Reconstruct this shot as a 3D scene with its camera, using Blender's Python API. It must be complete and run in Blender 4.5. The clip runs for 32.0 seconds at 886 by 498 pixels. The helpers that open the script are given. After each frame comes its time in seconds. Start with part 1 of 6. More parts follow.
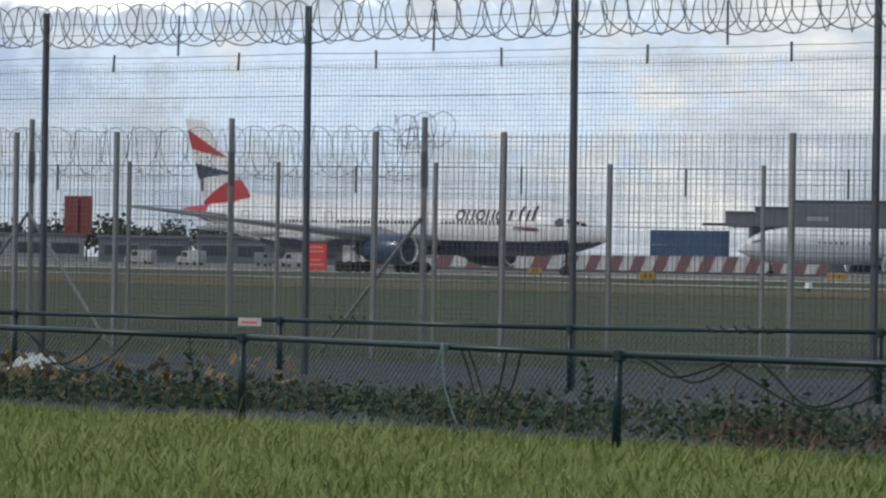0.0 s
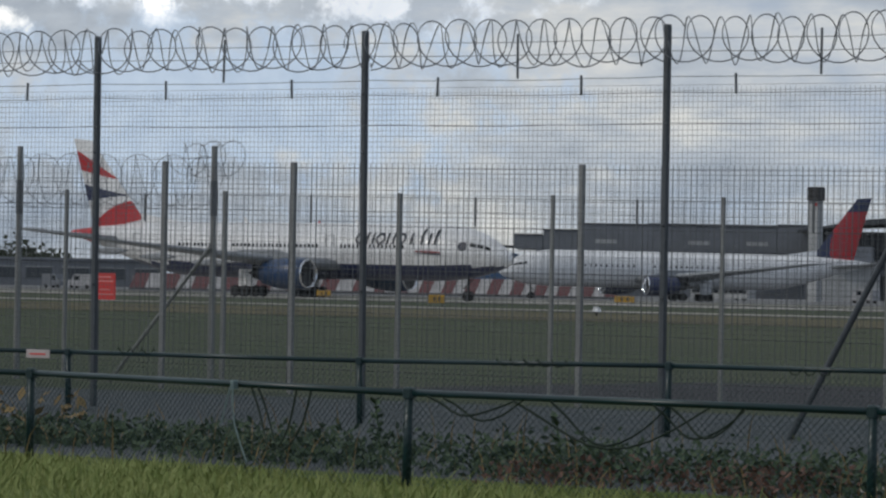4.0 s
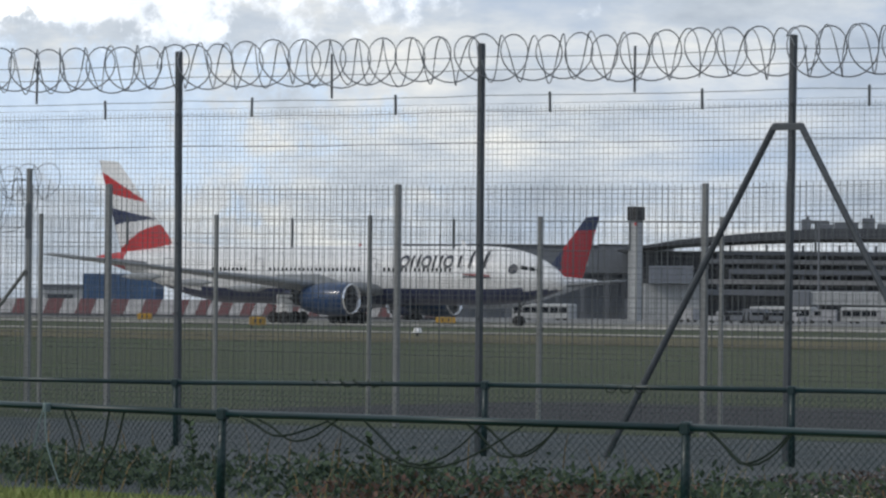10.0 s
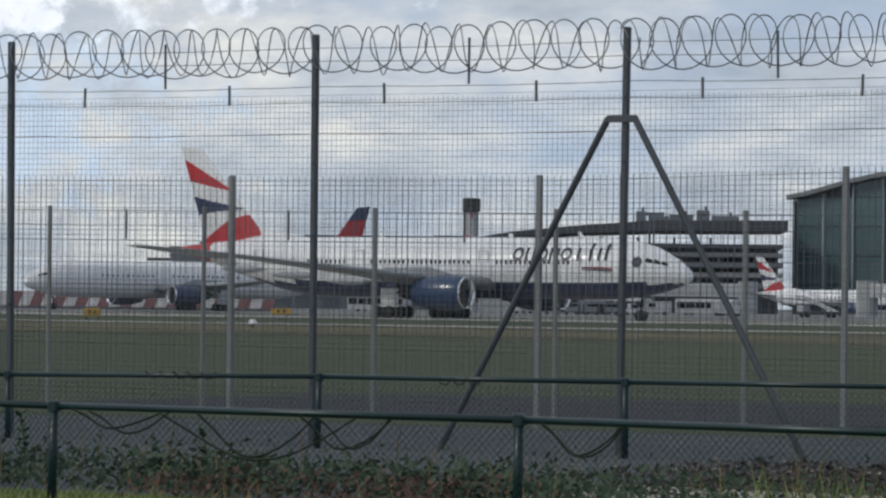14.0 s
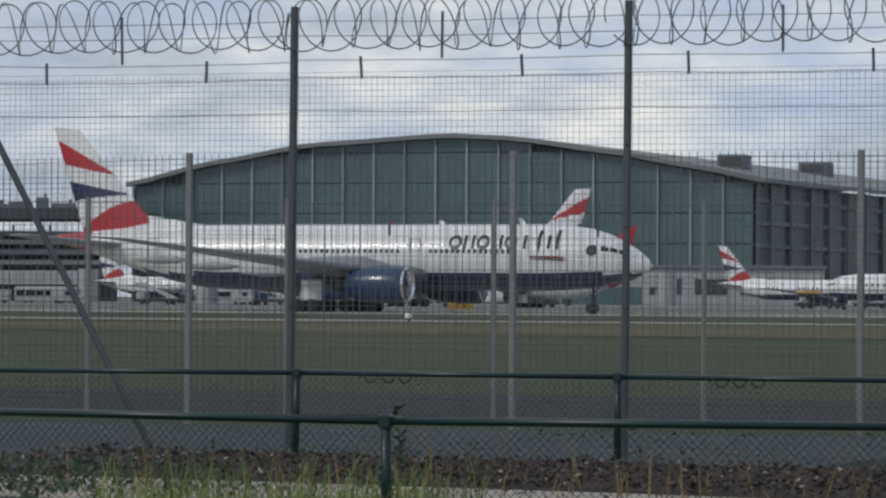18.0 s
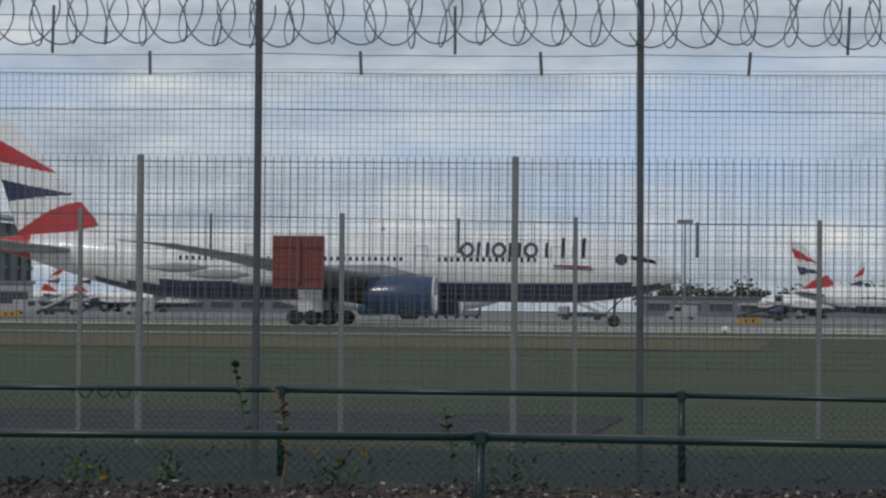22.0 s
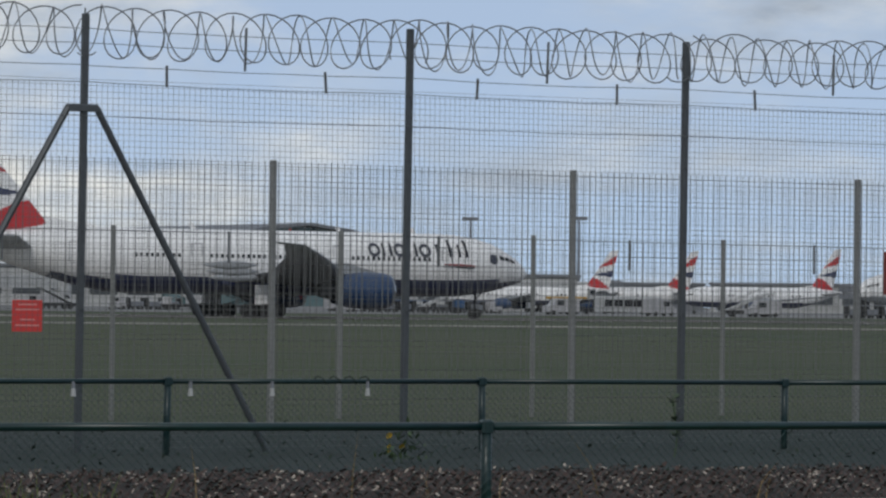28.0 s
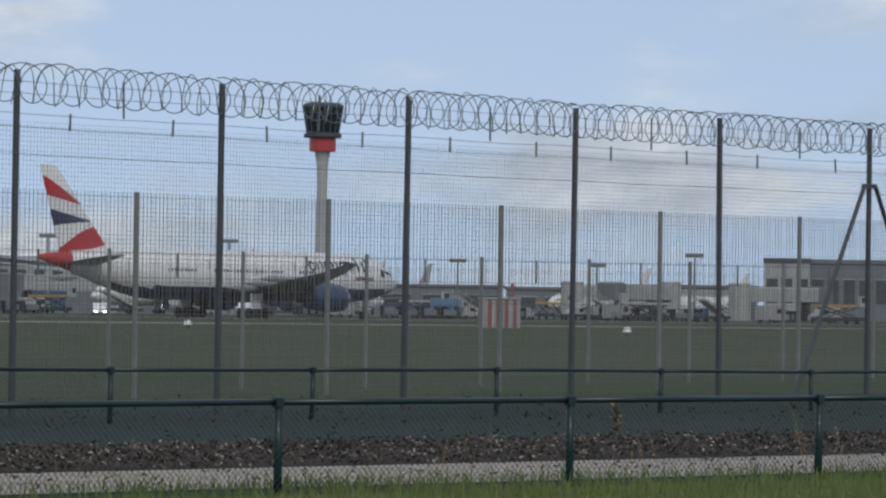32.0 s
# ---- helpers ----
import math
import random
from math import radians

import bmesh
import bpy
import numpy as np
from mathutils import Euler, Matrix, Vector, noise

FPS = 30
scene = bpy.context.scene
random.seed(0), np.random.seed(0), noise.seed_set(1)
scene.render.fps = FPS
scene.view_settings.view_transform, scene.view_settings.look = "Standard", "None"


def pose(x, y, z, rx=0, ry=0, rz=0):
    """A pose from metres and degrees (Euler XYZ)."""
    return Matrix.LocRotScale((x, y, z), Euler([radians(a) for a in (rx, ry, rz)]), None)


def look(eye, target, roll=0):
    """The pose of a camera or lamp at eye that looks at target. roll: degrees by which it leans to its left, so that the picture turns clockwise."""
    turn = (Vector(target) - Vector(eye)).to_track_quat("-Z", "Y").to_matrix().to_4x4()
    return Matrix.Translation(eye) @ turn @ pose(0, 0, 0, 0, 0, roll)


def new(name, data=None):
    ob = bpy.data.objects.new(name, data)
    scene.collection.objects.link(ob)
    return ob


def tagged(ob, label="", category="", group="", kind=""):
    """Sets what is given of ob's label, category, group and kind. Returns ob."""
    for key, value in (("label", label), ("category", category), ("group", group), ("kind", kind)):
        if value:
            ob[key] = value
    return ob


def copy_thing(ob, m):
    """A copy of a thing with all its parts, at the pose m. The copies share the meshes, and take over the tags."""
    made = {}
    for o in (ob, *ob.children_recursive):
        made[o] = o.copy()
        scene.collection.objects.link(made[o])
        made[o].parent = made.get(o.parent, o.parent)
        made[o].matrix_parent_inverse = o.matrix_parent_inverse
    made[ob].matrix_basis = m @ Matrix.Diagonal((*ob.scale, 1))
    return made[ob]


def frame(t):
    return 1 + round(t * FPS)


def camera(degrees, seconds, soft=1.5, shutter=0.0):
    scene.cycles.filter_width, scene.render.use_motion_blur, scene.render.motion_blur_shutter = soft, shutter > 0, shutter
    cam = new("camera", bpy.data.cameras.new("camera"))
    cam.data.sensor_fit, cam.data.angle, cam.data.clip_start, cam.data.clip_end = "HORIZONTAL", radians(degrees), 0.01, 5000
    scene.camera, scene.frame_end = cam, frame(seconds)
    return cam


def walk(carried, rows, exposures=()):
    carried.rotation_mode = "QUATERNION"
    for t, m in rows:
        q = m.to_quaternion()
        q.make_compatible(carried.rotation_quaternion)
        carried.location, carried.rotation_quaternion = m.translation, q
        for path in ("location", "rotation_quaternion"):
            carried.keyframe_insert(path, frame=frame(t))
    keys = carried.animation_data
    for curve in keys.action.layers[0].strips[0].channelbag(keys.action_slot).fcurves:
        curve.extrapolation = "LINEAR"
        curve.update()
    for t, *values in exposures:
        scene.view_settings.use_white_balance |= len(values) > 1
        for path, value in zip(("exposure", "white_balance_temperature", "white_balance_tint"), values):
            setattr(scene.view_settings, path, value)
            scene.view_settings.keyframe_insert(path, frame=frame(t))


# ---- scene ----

# The camera is held by hand on the verge and pans, swaying a little: seconds, x, y, z, heading, pitch and roll in degrees.
EYE = (0.0, 0.0, 1.5)
PAN = [
    (0, 0.014, -0.072, 1.418, -38.244, 0.181, 1.001), (0.5, 0.016, -0.066, 1.422, -37.491, 0.227, 1.059), (1, 0.010, -0.068, 1.417, -36.659, 0.240, 0.950),
    (1.5, 0.015, -0.070, 1.417, -36.039, 0.273, 0.945), (2, 0.015, -0.069, 1.418, -35.577, 0.230, 0.987), (2.5, 0.017, -0.062, 1.428, -35.343, 0.235, 1.036),
    (4.5, -0.013, -0.060, 1.532, -35.218, 0.723, 1.157), (5, -0.011, -0.052, 1.531, -35.268, 0.922, 1.169), (5.5, 0.002, -0.038, 1.520, -35.402, 1.060, 1.165),
    (6, 0.001, -0.028, 1.533, -36.858, 1.560, 0.865), (6.5, 0.014, -0.021, 1.539, -38.018, 2.806, 0.345), (7, 0.023, -0.020, 1.520, -37.334, 2.877, 0.050),
    (7.5, 0.021, -0.011, 1.516, -36.374, 2.370, -0.014), (8, 0.020, 0.006, 1.509, -35.049, 1.816, 0.238), (8.5, 0.013, 0.019, 1.505, -34.155, 1.393, 0.508),
    (9, 0.009, 0.028, 1.504, -33.460, 1.024, 0.617), (9.5, 0.010, 0.021, 1.506, -32.985, 0.867, 0.664), (10, 0.005, 0.016, 1.507, -32.651, 0.895, 0.643),
    (10.5, 0.008, 0.020, 1.503, -32.534, 0.894, 0.618), (11, 0.008, 0.020, 1.509, -32.499, 0.849, 0.608), (11.5, 0.010, 0.017, 1.504, -32.490, 0.884, 0.622),
    (12, 0.004, 0.034, 1.507, -32.533, 0.881, 0.639), (12.5, 0.001, 0.047, 1.508, -32.204, 0.910, 0.614), (13, -0.004, 0.059, 1.509, -31.830, 0.937, 0.603),
    (13.5, -0.002, 0.063, 1.509, -31.283, 0.880, 0.594), (14, -0.003, 0.057, 1.511, -30.286, 0.797, 0.684), (14.5, -0.001, 0.058, 1.508, -29.268, 0.562, 0.875),
    (16.5, 0.016, 0.046, 1.513, -25.410, 0.552, 0.827), (17, 0.037, 0.051, 1.513, -24.476, 0.569, 0.820), (17.5, 0.004, 0.035, 1.510, -22.923, 0.590, 0.756),
    (18, -0.029, 0.007, 1.505, -20.805, 0.698, 0.344), (18.5, -0.054, -0.009, 1.506, -19.095, 0.987, 0.199), (19, -0.038, -0.005, 1.502, -17.364, 1.129, 0.389),
    (19.5, -0.034, -0.002, 1.507, -15.617, 0.991, 0.715), (20, -0.038, -0.004, 1.506, -13.978, 0.793, 0.704), (20.5, -0.041, 0.003, 1.512, -11.963, 0.679, 0.705),
    (21, -0.046, 0.004, 1.509, -9.924, 0.700, 0.551), (21.5, -0.035, 0.007, 1.514, -7.550, 0.876, 0.507), (22, -0.021, 0.008, 1.508, -5.255, 0.865, 0.501),
    (22.5, -0.006, 0.004, 1.511, -2.383, 0.622, 0.620), (23, -0.009, 0.005, 1.515, 0.587, 0.392, 0.594), (23.5, 0.004, 0.000, 1.513, 3.150, 0.456, 0.556),
    (24, 0.006, 0.007, 1.522, 5.725, 0.824, 0.595), (24.5, 0.010, 0.012, 1.517, 8.463, 0.874, 0.451), (26.5, -0.008, 0.002, 1.515, 20.087, 0.374, 0.478),
    (27, -0.016, 0.001, 1.516, 23.025, 0.558, 0.608), (27.5, -0.021, 0.000, 1.517, 26.439, 0.744, 0.580), (28, -0.014, -0.000, 1.509, 29.668, 0.788, 0.646),
    (28.5, -0.007, 0.003, 1.512, 32.341, 0.751, 0.879), (29, -0.006, 0.005, 1.499, 34.761, 0.803, 0.918), (29.5, -0.004, 0.000, 1.499, 37.328, 0.844, 0.775),
    (30, 0.009, 0.006, 1.502, 39.852, 0.887, 0.817), (30.5, 0.014, 0.001, 1.486, 42.167, 0.846, 0.787), (31, 0.032, -0.001, 1.484, 44.427, 0.793, 0.768),
    (31.5, 0.042, 0.000, 1.482, 46.915, 0.658, 0.834), (32, 0.050, -0.006, 1.485, 49.930, 0.866, 0.768),
]


def aim(x, y, z, heading, pitch, roll):
    a, p = radians(heading), radians(pitch)
    way = Vector((math.sin(a) * math.cos(p), math.cos(a) * math.cos(p), math.sin(p)))
    return look((x, y, z), Vector((x, y, z)) + 10 * way, roll)


cam = camera(12.691, 32.0, soft=2.35)
walk(cam, [(t, aim(*place)) for t, *place in PAN],
     exposures=[(0, 0.14), (2.5, 0.1), (4.5, -0.5), (5, -0.66), (5.5, -0.66), (6, -0.74), (6.5, -1.1), (7, -1.34), (7.5, -0.88), (8, -0.28), (9, 0.1), (13, 0.1), (14, -0.05), (17, -0.02), (19, -0.1), (20, -0.17), (22.5, -0.14), (25, -0.12), (28, -0.16), (29.5, -0.03), (32, -0.04)])

# ---- sky and sun ----
SUN_AZ, SUN_EL = radians(215), radians(36)


def make_world():
    w = bpy.data.worlds.new("sky")
    scene.world = w
    w.use_nodes = True
    n, l = w.node_tree.nodes, w.node_tree.links
    n.clear()
    out, bg = n.new("ShaderNodeOutputWorld"), n.new("ShaderNodeBackground")
    sky = n.new("ShaderNodeTexSky")
    sky.sky_type, sky.sun_disc = "NISHITA", False
    sky.sun_elevation, sky.sun_rotation = SUN_EL, SUN_AZ
    sky.air_density, sky.dust_density, sky.ozone_density = 1.0, 0.4, 2.5
    tc = n.new("ShaderNodeTexCoord")
    # the open gaps show the clear blue that lies higher up
    lift = n.new("ShaderNodeVectorMath")
    lift.operation = "ADD"
    lift.inputs[1].default_value = (0.0, 0.0, 0.2)
    l.new(tc.outputs["Generated"], lift.inputs[0])
    l.new(lift.outputs[0], sky.inputs["Vector"])
    # cloud layers: banks stretched along the horizon
    mp = n.new("ShaderNodeMapping")
    mp.inputs["Scale"].default_value = (1.0, 1.0, 3.0)
    l.new(tc.outputs["Generated"], mp.inputs[0])
    big, fine, veil = (n.new("ShaderNodeTexNoise") for _ in range(3))
    for node, sc, det, rough in ((big, 7.5, 9, 0.56), (fine, 26.0, 7, 0.6), (veil, 5.5, 7, 0.55)):
        node.inputs["Scale"].default_value, node.inputs["Detail"].default_value = sc, det
        node.inputs["Roughness"].default_value = rough
        l.new(mp.outputs[0], node.inputs["Vector"])
    cover = n.new("ShaderNodeMapRange")
    cover.interpolation_type = "SMOOTHSTEP"
    cover.inputs[1].default_value, cover.inputs[2].default_value = 0.31, 0.52
    # the cloud thins out towards the east
    sep, thin = n.new("ShaderNodeSeparateXYZ"), n.new("ShaderNodeMath")
    l.new(tc.outputs["Generated"], sep.inputs[0])
    thin.operation = "MULTIPLY_ADD"
    slope = n.new("ShaderNodeMath")
    slope.operation = "MULTIPLY_ADD"
    slope.inputs[1].default_value, slope.inputs[2].default_value = -0.15, -0.09
    l.new(sep.outputs[0], slope.inputs[0])
    l.new(sep.outputs[0], thin.inputs[0])
    l.new(slope.outputs[0], thin.inputs[1])
    l.new(big.outputs["Fac"], thin.inputs[2])
    l.new(thin.outputs[0], cover.inputs[0])
    bright = n.new("ShaderNodeVectorMath")
    bright.operation = "SCALE"
    bright.inputs["Scale"].default_value = 1.55
    l.new(sky.outputs[0], bright.inputs[0])
    haze = n.new("ShaderNodeMix")
    haze.data_type = "RGBA"
    haze.inputs[0].default_value = 0.5
    haze.inputs[7].default_value = (5.6, 6.0, 6.6, 1)
    l.new(bright.outputs[0], haze.inputs[6])
    # lit tops and grey undersides
    shade = n.new("ShaderNodeValToRGB")
    shade.color_ramp.elements[0].position, shade.color_ramp.elements[0].color = 0.36, (3.6, 4.2, 5.0, 1)
    shade.color_ramp.elements[1].position, shade.color_ramp.elements[1].color = 0.64, (8.9, 8.9, 8.55, 1)
    mid = shade.color_ramp.elements.new(0.5)
    mid.color = (5.65, 6.25, 6.95, 1)
    both = n.new("ShaderNodeMix")
    both.inputs[0].default_value = 0.45
    l.new(fine.outputs["Fac"], both.inputs[2])
    l.new(veil.outputs["Fac"], both.inputs[3])
    l.new(both.outputs[0], shade.inputs[0])
    mixa = n.new("ShaderNodeMix")
    mixa.data_type = "RGBA"
    l.new(cover.outputs[0], mixa.inputs[0])
    l.new(haze.outputs[2], mixa.inputs[6])
    l.new(shade.outputs[0], mixa.inputs[7])
    # heaped clouds in the west, bright on their sunny flanks, among grey banks
    last = mixa.outputs[2]
    banks = ((-39.0, 2.6, 7.6, 2.2, (6.3, 7.5, 9.0, 1), 0.6, 1.0), (-38.6, 5.0, 7.0, 1.3, (11.4, 12.0, 12.8, 1), 0.8, 1.0),
             (-36.6, 5.8, 5.4, 0.9, (8.0, 8.5, 9.1, 1), 0.7, 1.0), (-43.2, 5.6, 1.8, 1.0, (10.8, 13.0, 15.6, 1), 0.7, 1.0),
             (-37.0, 4.75, 2.2, 1.1, (10.4, 10.8, 11.3, 1), 0.8, 0.8), (-43.3, 4.45, 3.4, 0.4, (15.0, 14.8, 14.2, 1), 0.8, 1.0),
             (-43.6, 3.75, 3.0, 0.3, (15.0, 14.8, 14.2, 1), 0.8, 1.0), (-40.0, 5.0, 1.1, 0.7, (16.0, 15.6, 14.8, 1), 0.75, 0.6),
             (-39.0, 4.5, 1.7, 0.75, (18.5, 17.8, 16.6, 1), 0.7, 0.5))
    for heading, el, wide, high, colour, ragged, soft in banks:
        a, e = radians(heading), radians(el)
        dot = []
        for axis, size in (((math.cos(a), -math.sin(a), 0), wide), ((-math.sin(a) * math.sin(e), -math.cos(a) * math.sin(e), math.cos(e)), high)):
            d = n.new("ShaderNodeVectorMath")
            d.operation = "DOT_PRODUCT"
            d.inputs[1].default_value = [c / radians(size) for c in axis]
            l.new(tc.outputs["Generated"], d.inputs[0])
            dot.append(d)
        ahead = n.new("ShaderNodeVectorMath")
        ahead.operation = "DOT_PRODUCT"
        ahead.inputs[1].default_value = (math.sin(a), math.cos(a), 0)
        l.new(tc.outputs["Generated"], ahead.inputs[0])
        front = n.new("ShaderNodeMath")
        front.operation = "GREATER_THAN"
        front.inputs[1].default_value = 0.5
        l.new(ahead.outputs["Value"], front.inputs[0])
        join = n.new("ShaderNodeCombineXYZ")
        l.new(dot[0].outputs["Value"], join.inputs[0])
        l.new(dot[1].outputs["Value"], join.inputs[1])
        far = n.new("ShaderNodeVectorMath")
        far.operation = "LENGTH"
        l.new(join.outputs[0], far.inputs[0])
        edge = n.new("ShaderNodeTexNoise")
        edge.inputs["Scale"].default_value, edge.inputs["Detail"].default_value = 75.0, 8
        edge.inputs["Roughness"].default_value = 0.62
        l.new(tc.outputs["Generated"], edge.inputs["Vector"])
        rough = n.new("ShaderNodeMath")
        rough.operation = "MULTIPLY_ADD"
        rough.inputs[1].default_value = 3.2 * ragged
        l.new(edge.outputs["Fac"], rough.inputs[0])
        l.new(far.outputs["Value"], rough.inputs[2])
        fade = n.new("ShaderNodeMapRange")
        fade.interpolation_type = "SMOOTHSTEP"
        fade.inputs[1].default_value, fade.inputs[2].default_value = (2.36 + 0.26 * soft) * ragged + 0.12 * soft, (2.36 - 0.26 * soft) * ragged
        l.new(rough.outputs[0], fade.inputs[0])
        amount = n.new("ShaderNodeMath")
        amount.operation = "MULTIPLY"
        l.new(fade.outputs[0], amount.inputs[0])
        l.new(front.outputs[0], amount.inputs[1])
        lay = n.new("ShaderNodeMix")
        lay.data_type = "RGBA"
        # billows: the same noise, finer, darkens the folds
        fold, tone = n.new("ShaderNodeTexNoise"), n.new("ShaderNodeMix")
        fold.inputs["Scale"].default_value, fold.inputs["Detail"].default_value = 120.0, 7
        fold.inputs["Roughness"].default_value = 0.6
        l.new(tc.outputs["Generated"], fold.inputs["Vector"])
        tone.data_type = "RGBA"
        deep = n.new("ShaderNodeMapRange")
        deep.inputs[1].default_value, deep.inputs[2].default_value = 0.38, 0.62
        l.new(fold.outputs["Fac"], deep.inputs[0])
        l.new(deep.outputs[0], tone.inputs[0])
        depth = 1.0 if soft < 0.7 else 0.3
        tone.inputs[6].default_value = tuple(c * (1 - depth * k) for c, k in zip(colour, (0.4, 0.32, 0.22, 0)))
        tone.inputs[7].default_value = colour
        l.new(tone.outputs[2], lay.inputs[7])
        l.new(amount.outputs[0], lay.inputs[0])
        l.new(last, lay.inputs[6])
        last = lay.outputs[2]
    l.new(last, bg.inputs[0])
    bg.inputs[1].default_value = 0.1
    l.new(bg.outputs[0], out.inputs[0])


make_world()
sun = new("sun", bpy.data.lights.new("sun", "SUN"))
sun.data.energy, sun.data.angle, sun.data.color = 1.1, radians(10), (1.0, 0.95, 0.88)
sun.matrix_basis = look((0, 0, 0), (-math.sin(SUN_AZ) * math.cos(SUN_EL), -math.cos(SUN_AZ) * math.cos(SUN_EL), -math.sin(SUN_EL)))

# ---- materials ----
def material(name, base, rough=0.6, metal=0.0, vary=0.0, scale=4.0, bump=0.0, bscale=40.0, second=None, coat=0.0, island=False, spec=0.5):
    m = bpy.data.materials.new(name)
    m.use_nodes = True
    n, l = m.node_tree.nodes, m.node_tree.links
    b = n["Principled BSDF"]
    b.inputs["Base Color"].default_value = (*base, 1)
    b.inputs["Roughness"].default_value, b.inputs["Metallic"].default_value = rough, metal
    b.inputs["Coat Weight"].default_value = coat
    b.inputs["Specular IOR Level"].default_value = spec
    m.diffuse_color = (*base, 1)
    if vary or second:
        tc = n.new("ShaderNodeTexCoord")
        big, small = n.new("ShaderNodeTexNoise"), n.new("ShaderNodeTexNoise")
        for node, s in ((big, scale), (small, scale * 9)):
            node.inputs["Scale"].default_value, node.inputs["Detail"].default_value = s, 5
            l.new(tc.outputs["Object"], node.inputs["Vector"])
        add = n.new("ShaderNodeMath")
        add.operation = "ADD"
        l.new(big.outputs["Fac"], add.inputs[0])
        l.new(small.outputs["Fac"], add.inputs[1])
        last = add.outputs[0]
        if island:
            geo, more = n.new("ShaderNodeNewGeometry"), n.new("ShaderNodeMath")
            more.operation = "MULTIPLY_ADD"
            l.new(geo.outputs["Random Per Island"], more.inputs[0])
            more.inputs[1].default_value = 0.8
            l.new(last, more.inputs[2])
            last = more.outputs[0]
        ramp = n.new("ShaderNodeMapRange")
        top = 1.9 if island else 1.35
        ramp.inputs[1].default_value, ramp.inputs[2].default_value = 0.65, top
        l.new(last, ramp.inputs[0])
        mix = n.new("ShaderNodeMix")
        mix.data_type = "RGBA"
        other = second or tuple(c * (1 - vary) for c in base)
        mix.inputs[6].default_value, mix.inputs[7].default_value = (*base, 1), (*other, 1)
        l.new(ramp.outputs[0], mix.inputs[0])
        l.new(mix.outputs[2], b.inputs["Base Color"])
    if bump:
        tc2, t, bp = n.new("ShaderNodeTexCoord"), n.new("ShaderNodeTexNoise"), n.new("ShaderNodeBump")
        t.inputs["Scale"].default_value, t.inputs["Detail"].default_value = bscale, 4
        bp.inputs["Strength"].default_value = bump
        l.new(tc2.outputs["Object"], t.inputs["Vector"])
        l.new(t.outputs["Fac"], bp.inputs["Height"])
        l.new(bp.outputs[0], b.inputs["Normal"])
    return m


def glow(name, colour, strength):
    m = material(name, colour, 0.3)
    b = m.node_tree.nodes["Principled BSDF"]
    b.inputs["Emission Color"].default_value, b.inputs["Emission Strength"].default_value = (*colour, 1), strength
    return m


GALV = material("galvanised steel", (0.085, 0.095, 0.105), 0.5, 0.25, 0.35, 3.0)
GALVMID = material("bright galvanised steel", (0.26, 0.265, 0.26), 0.5, 0.3, 0.35, 3.0)
GALVDARK = material("weathered galvanised steel", (0.16, 0.17, 0.18), 0.55, 0.4, 0.35, 3.0)
WIRE = material("galvanised wire", (0.14, 0.146, 0.145), 0.6, 0.2, spec=0.3)
RAZOR = material("razor wire", (0.2, 0.21, 0.225), 0.4, 0.4)
GREENPAINT = material("green coated steel", (0.005, 0.03, 0.033), 0.36, 0.0, 0.5, 6.0)
GREENWIRE = material("green coated wire", (0.05, 0.075, 0.075), 0.8, spec=0.15)
GRASS = material("airfield grass", (0.048, 0.068, 0.034), 0.95, 0, 0, 0.02, second=(0.078, 0.084, 0.05), bump=0.3, bscale=3, spec=0.1)
VERGE = material("verge soil and turf", (0.07, 0.105, 0.022), 0.95, 0, 0, 0.9, second=(0.12, 0.14, 0.045), bump=0.5, bscale=14, spec=0.1)
BLADE = material("fresh grass blades", (0.105, 0.168, 0.032), 0.75, 0, 0, 0.35, second=(0.225, 0.25, 0.08), island=True)
DARKBLADE = material("darker green grass blades", (0.06, 0.105, 0.02), 0.75, 0, 0, 0.5, second=(0.14, 0.165, 0.05), island=True)
DRY = material("dry stalks and dead weeds", (0.3, 0.21, 0.09), 0.85, 0, 0.6, 0.8, island=True)
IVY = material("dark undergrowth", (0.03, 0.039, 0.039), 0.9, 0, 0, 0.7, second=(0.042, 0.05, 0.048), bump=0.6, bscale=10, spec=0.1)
# scrub and bramble colours are lightened to carry the haze over the undergrowth
SCRUB = material("haze-tinted slate-grey scrub floor", (0.067, 0.079, 0.088), 0.9, 0, 0, 0.5, second=(0.094, 0.102, 0.106), bump=0.4, bscale=6, spec=0.1)
BRAMBLE = material("haze-lightened bramble leaves", (0.048, 0.078, 0.042), 0.7, 0, 0, 0.8, second=(0.068, 0.095, 0.057), island=True, spec=0.15)
IVYLEAF = material("dark bramble leaves", (0.022, 0.033, 0.026), 0.7, 0, 0, 0.8, second=(0.034, 0.045, 0.034), island=True, spec=0.15)
RUSSET = material("russet withered leaves", (0.07, 0.035, 0.03), 0.8, 0, 0, 1.0, second=(0.17, 0.1, 0.075), island=True, spec=0.15)
LITTER = material("brown leaf litter", (0.032, 0.025, 0.025), 0.95, 0, 0, 1.2, second=(0.055, 0.038, 0.032), bump=0.8, bscale=25, spec=0.1)
LEAF = material("dark fallen leaves", (0.03, 0.022, 0.021), 0.8, 0, 0, 1.0, second=(0.1, 0.07, 0.062), island=True, spec=0.2)
PALELEAF = material("pale fallen leaves", (0.15, 0.115, 0.09), 0.8, 0, 0, 1.0, second=(0.42, 0.37, 0.32), island=True, spec=0.2)
PATHM = material("pale worn footpath", (0.42, 0.37, 0.32), 0.9, 0, 0.55, 2.2, bump=0.5, bscale=30)
ASPHALT = material("patrol road asphalt", (0.032, 0.031, 0.036), 0.9, 0, 0.3, 0.5, bump=0.2, spec=0.2)
DARKTAR = material("weathered runway asphalt", (0.12, 0.108, 0.1), 0.9, 0, 0.35, 0.04, spec=0.2)
